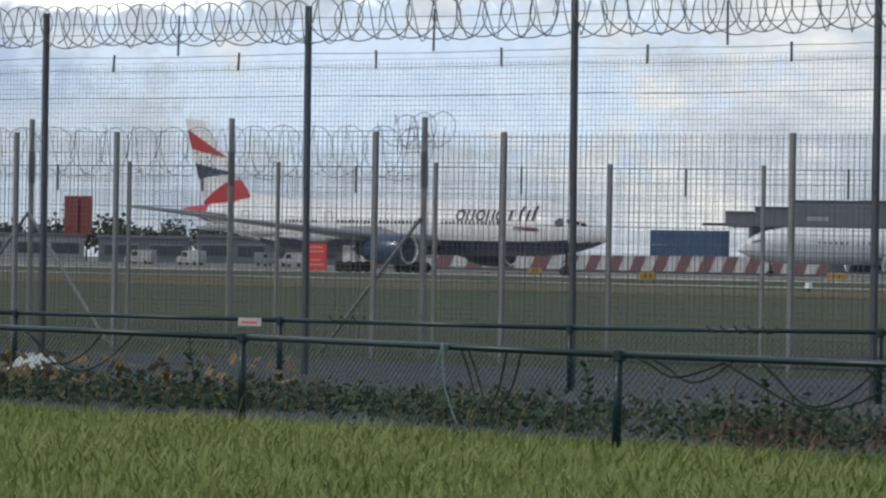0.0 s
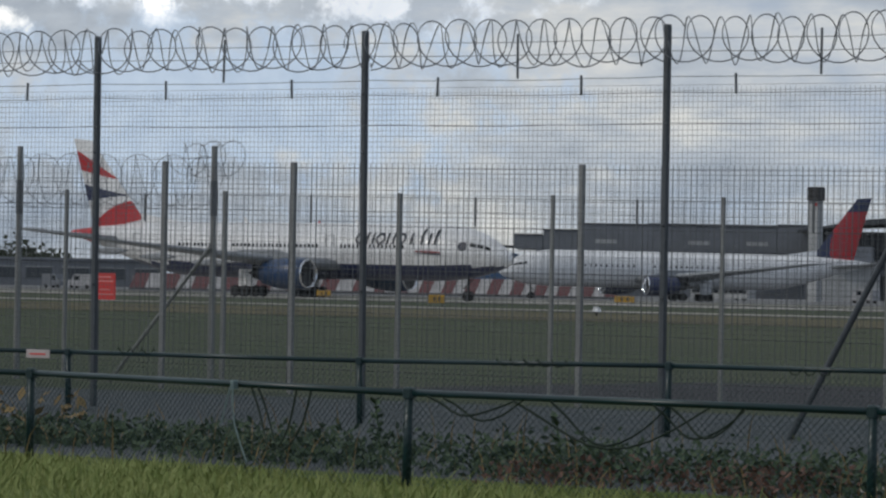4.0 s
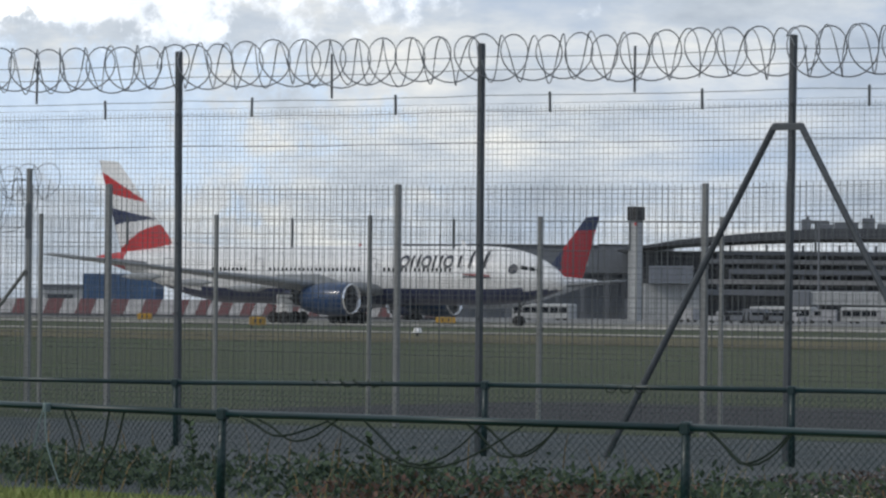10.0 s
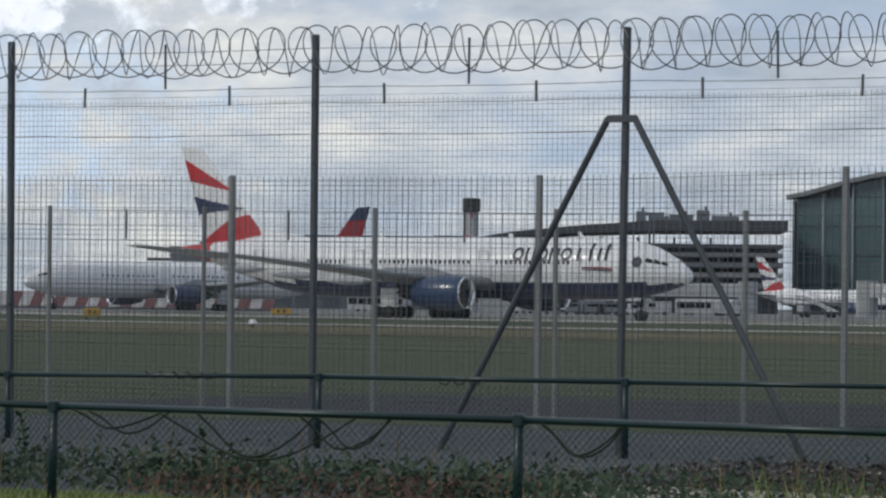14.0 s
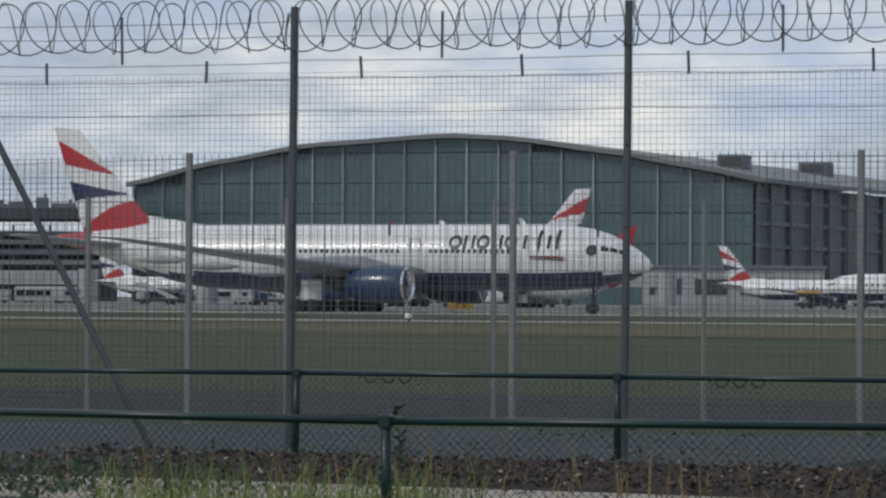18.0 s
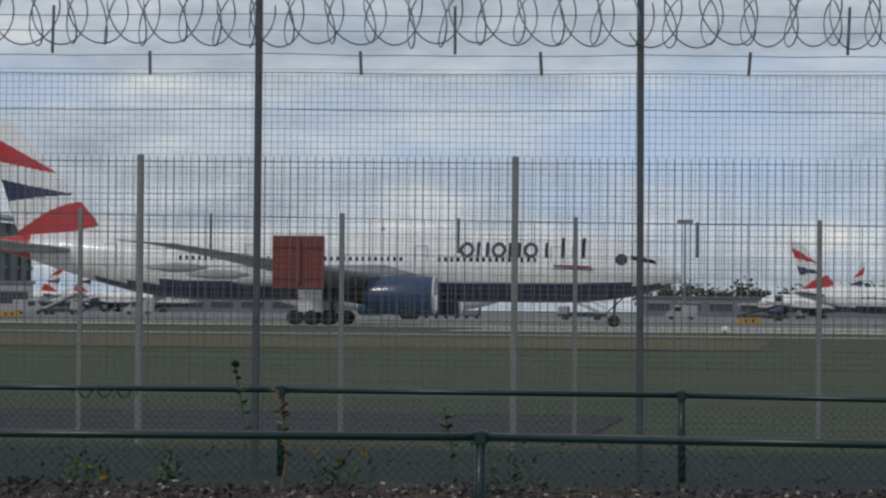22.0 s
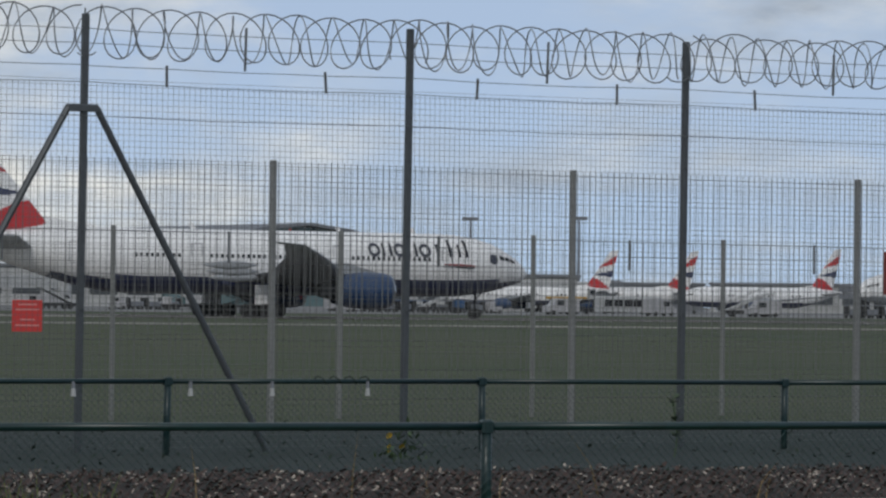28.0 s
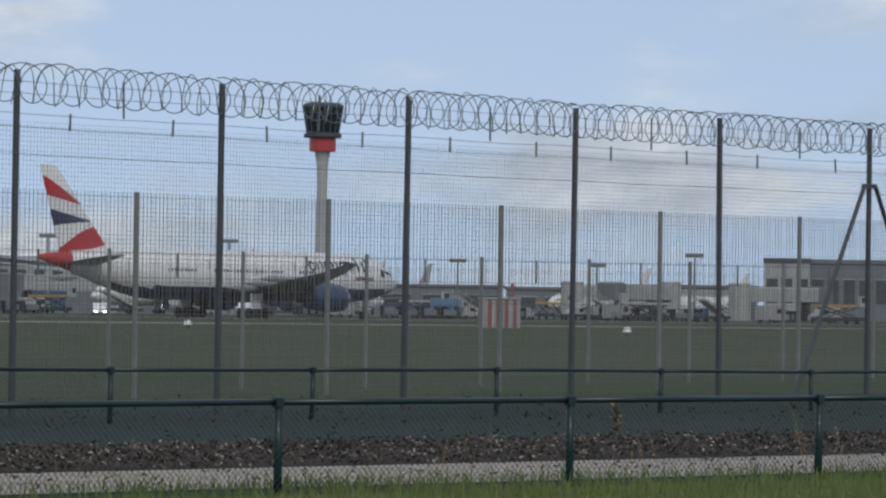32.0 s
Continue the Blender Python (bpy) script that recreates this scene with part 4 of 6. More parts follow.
# ---- terminals ----
def gable_hall(name, x0, x1, y0, y1, profile, label, base=0.0, bay=8.1, side="east", sill=None, dark=None, boxes=(), glass=None, roof=None, bars=None):
    """A glazed hall with an arched roof; profile is a row of (share of width, height)."""
    hall = thing(name, label=label, category="terminal")
    w = x1 - x0

    def roof_z(u):
        for (a, za), (b, zb) in zip(profile, profile[1:]):
            if u <= b:
                t = (u - a) / (b - a)
                t = t * t * (3 - 2 * t) * 0.35 + t * 0.65
                return za + (zb - za) * t
        return profile[-1][1]

    n = 28
    rings = []
    for y in (y0 - 3, y1 + 3):
        top = [(x0 - 1 + (w + 4) * k / n, y, roof_z(k / n) + 0.7) for k in range(n + 1)]
        low = [(x, yy, z - 1.1) for x, yy, z in reversed(top)]
        rings.append(top + low)
    part("roof", Kit().loft(rings), roof or ROOFM, hall, "thin curved roof shell")
    cols = max(6, round(w / bay))
    for k in range(cols):
        a, b = x0 + w * k / cols, x0 + w * (k + 1) / cols
        za, zb = roof_z(k / cols) - 0.55, roof_z((k + 1) / cols) - 0.55
        levels = [base + (sill or 0.0)] + [base + (sill or 0.0) + j * 7.5 for j in range(1, 6)]
        for j, z in enumerate(levels):
            up = levels[j + 1] if j + 1 < len(levels) else 99
            if z >= min(za, zb) - 1:
                break
            t0, t1 = min(up - 0.18, za), min(up - 0.18, zb)
            pane = Kit().add([(a + 0.25, y0, z + 0.1), (b - 0.25, y0, z + 0.1), (b - 0.25, y0, t1), (a + 0.25, y0, t0),
                              (a + 0.25, y0 + 0.3, z + 0.1), (b - 0.25, y0 + 0.3, z + 0.1), (b - 0.25, y0 + 0.3, t1), (a + 0.25, y0 + 0.3, t0)],
                             [(0, 1, 2, 3), (5, 4, 7, 6), (3, 2, 6, 7), (1, 0, 4, 5), (0, 3, 7, 4), (2, 1, 5, 6)])
            part("pane", pane, glass or HALLGLASS, hall)
        mul = Kit().box(a - 0.22, a + 0.22, y0 - 0.7, y0 + 0.1, base, za)
        part("mullion", mul, bars or MULLION, hall)
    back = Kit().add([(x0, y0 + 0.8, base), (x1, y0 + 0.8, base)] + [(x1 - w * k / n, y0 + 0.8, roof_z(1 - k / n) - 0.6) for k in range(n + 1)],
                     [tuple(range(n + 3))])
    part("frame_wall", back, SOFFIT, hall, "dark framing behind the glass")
    xs = x1 if side == "east" else x0
    zz = profile[-1][1] if side == "east" else profile[0][1]
    s = 1 if side == "east" else -1
    wall = Kit().box(min(xs, xs - s * 1.0), max(xs, xs - s * 1.0), y0, y1, base, zz - 0.6)
    part("side_wall", wall, dark or SOFFIT, hall, "dark side facade under the eaves")
    for k in range(round((y1 - y0) / 18)):
        y = y0 + 9 + k * 18
        part("side_fin", Kit().box(xs - 0.2, xs + s * 1.2, y - 0.4, y + 0.4, base, zz - 0.6), dark or CLADGREY, hall)
    for z in (zz - 5, zz - 10.5, zz - 16):
        if z > base + 2:
            part("side_ledge", Kit().box(min(xs, xs + s * 0.7), max(xs, xs + s * 0.7), y0, y1, z, z + 0.9), CLADGREY, hall)
    other = x0 if side == "east" else x1
    part("side_wall", Kit().box(other - 0.5, other + 0.5, y0, y1, base, min(profile[0][1], profile[-1][1]) - 0.6), SOFFIT, hall)
    if sill:
        part("plinth", Kit().box(x0 - 1, x1 + 1, y0 - 2, y0 + 2, 0, sill), dark or SOFFIT, hall)
    for u, y, d in boxes:
        z = roof_z(u) + 0.9
        x = x0 + w * u
        b = part("roof_plant", Kit().slab(x - d, x + d, y - d, y + d, z - 1, z + 3.6, 0.3), CLADGREY, hall, "grey plant box on the roof")
        part("louvre", Kit().box(x - d * 0.8, x + d * 0.8, y - d - 0.2, y - d, z + 0.6, z + 2.8), SOFFIT, b)
    return hall


gable_hall("arched_terminal", -435.7, -270.3, 924, 1370,
           [(0, 29.7), (0.146, 35.2), (0.306, 39.5), (0.52, 41.5), (0.613, 40.7), (0.766, 37.2), (0.9, 33.3), (1.0, 30.0)],
           "huge arched airport terminal with dark green glass front", dark=SIDECLAD,
           boxes=((0.9, 960, 3.5), (0.82, 1085, 4), (0.8, 1230, 4.5)))
satellite = gable_hall("satellite_hall", 125.0, 203, 1300, 1335, [(0, 24.6), (0.23, 28.9), (0.43, 30.2), (0.62, 29.9), (0.79, 27.3), (0.92, 24.8), (1, 22.0)],
           "dark glazed satellite terminal with a low arched roof", bay=9, sill=9.0, side="west", glass=SATGLASS, roof=SOFFIT, bars=SATGLASS)
wing_roof = [(97.0, 18.6), (108.0, 23.6), (119.0, 27.6), (124.5, 27.9), (124.5, 26.3), (119.0, 25.4), (108.0, 21.8), (97.0, 18.0)]
part("canopy", Kit().loft([[(x, y, z) for x, z in wing_roof] for y in (1304, 1330)]), SOFFIT, satellite, "thin slanted roof wing reaching past the glass")
for x, z in ((112.0, 23.4), (121.0, 25.7)):
    part("prop", Kit().box(x - 0.5, x + 0.5, 1312, 1313, 0, z), SOFFIT, satellite)
gable_hall("far_satellite_hall", 617, 676, 1240, 1400, [(0, 23.2), (0.3, 27.2), (0.55, 28.8), (0.78, 27.1), (1, 23.8)],
           "green glazed satellite terminal with a curved roof", bay=7, sill=8.0, side="west", dark=FARHALL, glass=FARHALL, roof=CLADGREY, bars=SATGLASS)


def frame_to(h0, h1, far):
    a, b = Vector(polar(h0, far)), Vector(polar(h1, far))
    return a, (b - a).length, math.degrees(math.atan2(b.y - a.y, b.x - a.x))


BLUEGREY = material("shaded blue-grey cladding", (0.21, 0.23, 0.265), 0.7, 0, 0.35, 0.04)


def plain_building(name, h0, h1, far, top, mat, label, cols=0, band=None, deep=30.0, base=0.0, doors=None, lip=0.5):
    """A low building with a parapet, window bays and optional dark fascia."""
    a, w, turn = frame_to(h0, h1, far)
    b = thing(name, (a.x, a.y, 0), turn, label, "building")
    part("wall", Kit().slab(0, w, 0, deep, 0, top, 0.2), mat, b)
    part("parapet", Kit().slab(-lip, w + lip, -lip, deep + lip, top, top + 0.05 * top + 0.3, 0.1), band or CLADGREY, b)
    cols = cols or max(2, round(w / 9))
    for k in range(cols):
        x0, x1 = w * (k + 0.14) / cols, w * (k + 0.86) / cols
        z0, z1 = (0.1 * top, 0.45 * top) if doors else (0.3 * top, 0.72 * top)
        win = part("window", Kit().box(x0, x1, -0.12, 0.1, z0, z1), doors or FARGLASS, b)
        part("window_frame", Kit().box(x0 - 0.2, x1 + 0.2, -0.2, -0.02, z1, z1 + 0.25), CLADPALE, win)
    return b


def pier_building():
    """A long grey pier: a blunt slab storey that steps up, over a recessed ground floor."""
    far = 1030
    a, w, turn = frame_to(-34.2, -29.9, far)
    b = thing("pier_building", (a.x, a.y, 0), turn, "long slate-grey pier building with a stepped flat roof", "building")
    part("ground_floor", Kit().box(6, w - 2, 6, 42, 0, 11.9), BLUEGREY, b, "recessed blue-grey ground floor")
    marks = [(0.0, 15.6), (7.6, 16.9), (16.5, 18.7), (68.0, 19.2), (w, 18.4)]
    for (x0, top), (x1, _) in zip(marks, marks[1:]):
        storey = part("upper_storey", Kit().slab(x0, x1 - 0.05, 0, 44, 11.9, top, 0.15), CLADGREY, b)
        part("coping", Kit().box(x0 - 0.1, x1 - 0.1, -0.25, 0.25, top - 0.3, top + 0.12), SOFFIT, storey)
    part("canopy", Kit().slab(-6.0, 4.0, 2, 12, 12.0, 12.7, 0.1), SOFFIT, b, "thin dark canopy at the pier's end")
    for k in range(11):
        part("column", Kit().box(6 + k * 6.4, 6.8 + k * 6.4, 0.4, 1.2, 0, 11.9), CLADGREY, b)
    for x in (21.0, 45.0, 60.0):
        part("window_strip", Kit().box(x, x + 5.5, -0.06, 0.05, 13.6, 14.6), CLADPALE, b, "short pale window strip")


def car_park():
    """Open parking decks with pale fascias under a thin roof that rises to one side, plant on top."""
    far = 990
    a, w, turn = frame_to(-30.05, -25.4, far)
    b = thing("multi_deck_car_park", (a.x, a.y, 0), turn, "grey multi-deck car park under a thin rising roof", "building")
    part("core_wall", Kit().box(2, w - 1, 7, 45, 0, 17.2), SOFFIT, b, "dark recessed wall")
    rows = [(6.3, 7.7), (9.1, 10.2), (11.6, 12.7), (14.1, 15.2), (16.3, 17.3)]
    for k, (z0, z1) in enumerate(rows):
        x0 = 26.0 if k == 2 else 12.0 + 3.0 * k
        d = part("deck", Kit().slab(x0, w, 0, 44, z0, z1, 0.12), DECKM if k % 2 else CLADGREY, b, "pale concrete deck edge")
        for j in range(int((w - x0) / 9)):
            part("column", Kit().box(x0 + 2 + j * 9, x0 + 2.6 + j * 9, 0.8, 1.4, z1, z1 + 1.5), CLADGREY, d)
    part("side_block", Kit().slab(6.5, 17.5, -6, 10, 8.9, 13.3, 0.2), BLUEGREY, b, "dark slate block beside the decks")
    part("link_wall", Kit().slab(5.0, 19.0, -3, 10, 0, 8.9, 0.2), CLADPALE, b, "pale wall under the slate block")
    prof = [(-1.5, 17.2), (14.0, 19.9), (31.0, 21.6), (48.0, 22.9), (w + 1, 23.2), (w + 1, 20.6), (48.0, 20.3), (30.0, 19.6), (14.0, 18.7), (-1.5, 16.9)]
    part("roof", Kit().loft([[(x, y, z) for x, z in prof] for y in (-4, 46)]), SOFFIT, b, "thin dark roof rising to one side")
    for x, d, z0, z1 in ((45.0, 1.2, 22.6, 25.4), (49.5, 2.4, 22.9, 24.2), (55.0, 3.0, 22.9, 24.6), (60.5, 1.6, 23.0, 25.8), (66.0, 3.4, 23.0, 24.4)):
        unit = part("roof_plant", Kit().slab(x - d, x + d, 4, 9, z0, z1, 0.2), CLADGREY, b, "grey plant on the roof")
        part("flue", Kit().tube((x + d * 0.4, 5, z1), (x + d * 0.4, 5, z1 + 0.9), 0.3, 6), SOFFIT, unit)


def long_hangar():
    """A flat dark roof over a grey upper storey, above a blue facade, with a lower grey block at one end."""
    a, w, turn = frame_to(42.71, 46.38, 800)
    b = thing("long_hangar", (a.x, a.y, 0), turn, "long grey hangar with a flat dark roof and blue lower facade", "building")
    part("lower_wall", Kit().slab(0, w, 1.5, 40, 0, 6.2, 0.1), BLUEGREY, b, "blue-grey lower facade")
    part("upper_storey", Kit().slab(0, w, 0, 40, 6.2, 9.9, 0.1), CLADPALE, b)
    part("roof", Kit().slab(-1.0, w + 1.0, -1.4, 41, 9.9, 10.9, 0.1), SOFFIT, b, "flat dark roof with a thin fascia")
    part("end_block", Kit().slab(w + 0.05, w + 5.5, 2.5, 38, 0, 8.3, 0.1), CLADGREY, b, "lower grey block at the end")
    n = 14
    for k in range(n):
        x = w * k / n
        part("hangar_door", Kit().box(x + 0.3, x + w / n - 0.3, 1.38, 1.5, 0.1, 5.2), CONTBLUE if k % 4 in (1, 2) else CLADGREY, b)
        part("window_band", Kit().box(x + 0.8, x + w / n - 0.8, -0.08, 0.05, 7.2, 8.3), FARGLASS, b)


car_park()
pier_building()
plain_building("grey_terminal_block", -32.26, -29.36, 1110, 19.2, CLADGREY, "plain grey terminal block behind the pier")
for h0, h1, far, top, mat, label in (
        (-45.59, -43.39, 900, 5.78, CLADPALE, "low pale airfield building by the trees"), (-43.19, -41.89, 880, 5.42, CLADGREY, "low grey airfield shed"),
        (-41.78, -39.18, 940, 6.07, CLADGREY, "low grey freight building"), (-38.38, -36.88, 1000, 6.54, CLADPALE, "low pale maintenance building"),
        (-24.64, -21.54, 830, 5.22, CLADPALE, "low pale gate building before the terminal"), (-17.93, -15.33, 880, 8.22, CLADPALE, "pale gate building with a flat roof"),
        (-15.12, -11.12, 960, 6.73, CLADPALE, "long pale gate building"), (-10.83, -7.33, 1250, 4.65, CLADGREY, "low distant grey building"),
        (-2.38, 1.22, 1150, 5.31, CLADGREY, "low distant grey pier"), (1.3, 4.2, 1000, 3.31, SOFFIT, "low dark distant shed"),
        (6.19, 7.24, 740, 5.55, CLADPALE, "small pale equipment building"), (7.29, 8.69, 900, 5.74, CLADGREY, "grey low building beside the satellite"),
        (9.6, 13.4, 1120, 6.57, CLADPALE, "long pale low pier"), (17.63, 21.63, 1150, 5.98, CLADGREY, "distant low grey pier"),
        (22.33, 25.63, 960, 9.29, CLADPALE, "pale brown pier building"), (28.63, 31.63, 930, 8.0, CLADPALE, "long pale pier above a colonnade"),
        (31.72, 33.42, 1010, 6.9, CLADGREY, "low grey pier end"), (33.51, 37.61, 1180, 8.02, CLADPALE, "long distant pale terminal"),
        (38.59, 40.99, 900, 4.42, CLADGREY, "low grey distant sheds"), (41.18, 41.98, 860, 5.2, CLADGREY, "small grey plant building"),
        (47.35, 48.85, 900, 9.55, SOFFIT, "dark green long shed"), (48.95, 50.8, 950, 6.8, BLUEGREY, "long low blue-grey terminal"), (50.85, 52.35, 930, 6.4, CLADGREY, "low grey terminal building"),
        (52.45, 54.45, 900, 7.1, CLADPALE, "low pale terminal with jetties"), (56.25, 58.95, 950, 10.43, CLADPALE, "long pale terminal building")):
    plain_building("low_building", h0, h1, far, top, mat, label)
long_hangar()
plain_building("block_with_dark_top", 54.55, 55.2, 880, 12.8, CLADPALE, "pale block with a dark top storey", cols=3, band=SOFFIT, lip=0.3)
plain_building("large_grey_block", 55.2, 56.55, 900, 12.9, BLUEGREY, "large windowed grey terminal block", cols=6)


def chimney():
    x, y = polar(-29.88, 760)
    c = thing("banded_chimney", (x, y, 0), 0, "pale square stack with a black cap", "chimney")
    part("shaft", Kit().slab(-1.05, 1.05, -1.05, 1.05, 0, 19.25, 0.1), CLADPALE, c)
    part("cap", Kit().slab(-1.3, 1.3, -1.3, 1.3, 19.25, 21.85, 0.15), BLACKP, c, "black cap")
    part("lamp", Kit().slab(0.4, 0.9, -1.4, -1.05, 18.25, 18.85, 0.1), REDP, c, "small red lamp")


def control_tower():
    x, y = polar(48.18, 1665)
    t = thing("control_tower", (x, y, 0), 0, "tall airport control tower with a dark glazed cab", "control tower")
    n = 16

    def ring(r, z):
        return [(r * math.cos(2 * math.pi * j / n), r * math.sin(2 * math.pi * j / n), z) for j in range(n)]
    part("shaft", Kit().loft([ring(2.6, 0), ring(2.2, 50), ring(2.3, 60)]), CLADPALE, t, "slim pale shaft")
    part("neck", Kit().loft([ring(2.32, 59), ring(2.6, 63), ring(3.4, 66.8)]), CLADPALE, t, "slightly flared pale neck")
    part("collar", Kit().loft([ring(4.9, 66.6), ring(5.6, 67), ring(5.6, 72), ring(4.9, 72.4)]), REDP, t, "red-orange collar")
    part("lower_gallery", Kit().loft([ring(7.6, 72.4), ring(7.9, 72.8), ring(7.9, 74), ring(7.0, 74.4)]), SOFFIT, t)
    cab = part("cab", Kit().loft([ring(6.6, 74.2), ring(8.3, 85)]), GLASSDK, t, "dark glazed cab leaning outward")
    for j in range(n):
        a = 2 * math.pi * j / n
        part("mullion", Kit().tube((6.7 * math.cos(a), 6.7 * math.sin(a), 74.2), (8.4 * math.cos(a), 8.4 * math.sin(a), 85), 0.18, 4), HALLGLASS, cab)
    part("cab_roof", Kit().loft([ring(8.7, 85), ring(8.7, 86), ring(7, 87)]), SOFFIT, t)
    for s in (-3, 2, 4):
        part("aerial", Kit().tube((s, 0, 86), (s, 0, 91), 0.09, 4), DARKM, t)


def lamp_mast(heading, far, el):
    x, y = polar(heading, far)
    h = rise(el, far)
    m = thing("lamp_mast", (x, y, 0), -heading, "tall slim grey floodlight mast on the apron", "lamp post", "apron masts")
    part("pole", Kit().tube((0, 0, 0), (0, 0, h), 0.35, 6, r2=0.2), CLADGREY, m)
    part("head_frame", Kit().slab(-1.9, 1.9, -0.4, 0.4, h - 0.5, h + 0.3, 0.1), CLADGREY, m)


chimney()
control_tower()
for h, far, el in ((9.64, 900, 1.448), (11.63, 900, 1.409), (30.06, 900, 1.233), (31.62, 900, 1.257), (29.52, 950, 0.981), (40.88, 850, 1.379), (44.27, 820, 0.982),
                   (46.86, 860, 0.943), (50.15, 860, 0.708), (52.15, 800, 0.668), (-1.78, 950, 1.296), (3.4, 980, 1.245), (-27.26, 900, 1.341), (53.55, 820, 0.825)):
    lamp_mast(h, far, el)


# ---- parked airliners ----
TEAL = material("teal aircraft paint", (0.0, 0.07, 0.105), 0.35, 0, 0.1, 0.3)
LIME = material("green emblem paint", (0.2, 0.5, 0.1), 0.4)
ROSE = material("pale rose emblem paint", (0.4, 0.17, 0.19), 0.4)
DEEPRED = material("deep red aircraft paint", (0.17, 0.008, 0.018), 0.35, 0, 0.1, 0.3)
YELLOWP = material("yellow paint", (0.5, 0.29, 0.04), 0.5, 0, 0.2, 1.0)
SILVERP = material("silver grey aircraft paint", (0.5, 0.51, 0.53), 0.35, 0.2, 0.1, 0.3)
GREENP = material("green aircraft paint", (0.05, 0.3, 0.06), 0.4)

BANNER = [WHITEP, REDP, NAVYP]
WIDE, SLIM = (62.8, 6.2, 62, 18.4), (37.6, 3.95, 34, 11.9)


def parked(heading, y, size, label, turn=180.0, at_tail=True, **kw):
    """A parked airliner, placed by the heading of its fin tip and its distance from the fence line."""
    length, width, span, tall = size
    jet = airliner("parked_airliner", label, length=length, width=width, span=span, tall=tall, detail=0, **kw)
    tip = Vector((-(length + 0.4 * width / 6.2), 0, 0))
    tip.rotate(Euler((0, 0, radians(turn))))
    x = y * math.tan(radians(heading))
    jet.matrix_basis = pose(x - tip.x, y - tip.y, 0.04, 0, 0, turn)
    tagged(jet, group="parked airliners")
    return jet


banner = dict(fin_style="banner", fin_mats=BANNER, belly=NAVYP)
white_banner = "parked white airliner with a red and blue banner tail"
parked(-18.62, 587, WIDE, "parked white wide-body with a red and blue banner tail", **banner)
parked(-17.98, 540, (33, 3.95, 30, 11.6), "parked airliner with a red and yellow tail", fin_style="half", fin_mats=[WHITEP, REDP, YELLOWP], engine=WHITEP, tail_mat=REDP)
parked(-25.82, 740, SLIM, white_banner, turn=0.0, **banner)
parked(-16.88, 756, SLIM, white_banner, turn=0.0, **banner)
parked(-12.1, 577, (35, 3.95, 32, 11.8), white_banner, **banner)
for h, y in ((-10.67, 985), (-10.22, 1000), (-9.11, 1010), (-8.46, 1020)):
    parked(h, y, SLIM, white_banner, turn=158.0, **banner)
parked(-3.82, 560, SLIM, "parked white airliner with a teal tail and teal engines", fin_style="teal", fin_mats=[WHITEP, TEAL, LIME], engine=TEAL, tail_mat=TEAL)
parked(-0.32, 600, SLIM, white_banner, turn=0.0, **banner)
parked(0.82, 850, SLIM, white_banner, turn=128.0, **banner)
parked(5.39, 560, (34, 3.95, 32, 11.5), white_banner, **banner)
parked(14.36, 855, (62.8, 6.2, 62, 19.3), "parked white wide-body with a banner tail beyond the runway", **banner)
parked(12.42, 1035, WIDE, white_banner, turn=150.0, **banner)
parked(16.26, 612, WIDE, "parked white wide-body with dark blue engines", **banner)
parked(22.44, 552, (62.8, 6.2, 62, 19.2), "parked silver airliner with a red, white and blue striped tail", fin_style="bands", fin_mats=[WHITEP, REDP, NAVYP], body=SILVERP, engine=SILVERP)
for h, y, turn in ((32.22, 700, 130.0), (33.37, 690, 125.0), (35.41, 640, 178.0)):
    parked(h, y, (37.6, 3.95, 34, 12.8), white_banner, turn=turn, **banner)
# grey paint on this belly puts the underside's shade into its colour
red_jet = airliner("taxiing_airliner", "white wide-body with deep red tail and engines, taxiing slowly", length=60, width=5.6, span=58, tall=16.8, detail=0,
                   fin_style="emblem", fin_mats=[WHITEP, DEEPRED, ROSE], engine=REDP, tail_mat=DEEPRED, belly=WINGP)
parked(42.57, 700, (30, 3.5, 28, 9.0), "small plain white parked airliner", turn=20.0, engine=NAVYP, fin_style="plain", fin_mats=[WHITEP, WHITEP, WHITEP])
patched = parked(47.13, 468, (37.6, 3.95, 34, 9.7), "parked white airliner with green and red tail", fin_style="half", fin_mats=[WHITEP, REDP, GREENP], engine=SILVERP)
for x0, x1, mat, label in ((2.6, 4.1, GREENP, "green paint patch behind the nose"), (4.3, 6.0, REDP, "red paint patch behind the nose")):
    for s in (-1, 1):
        patch_kit = Kit()
        grid = [(x0 + (x1 - x0) * i / 4, -0.85 + 1.7 * j / 6) for i in range(5) for j in range(7)]
        patch_kit.add([(-x, s * (math.sqrt(max(0.01, min(1.975, 1.45 + 0.13 * (x - 2.6)) ** 2 - h * h)) + 0.05), 3.33 + h) for x, h in grid],
                      [(i * 7 + j, i * 7 + j + 1, i * 7 + j + 8, i * 7 + j + 7) for i in range(4) for j in range(6)])
        part("paint_patch", patch_kit, mat, patched, label)
parked(47.4, 560, (37, 3.8, 34, 11.4), "parked white airliner with a black and white tail", turn=0.0, fin_style="wave", fin_mats=[WHITEP, BLACKP, BLACKP], engine=WHITEP)
parked(49.14, 500, (36, 3.9, 34, 10.5), white_banner, **banner)
parked(49.8, 640, (37, 3.9, 34, 12.6), "parked plain white airliner", fin_style="plain", fin_mats=[WHITEP, CLADPALE, CLADPALE], engine=WHITEP)
parked(52.95, 520, (36, 3.9, 34, 10.8), "parked plain white airliner by the jetties", fin_style="plain", fin_mats=[WHITEP, WHITEP, WHITEP], engine=WHITEP)
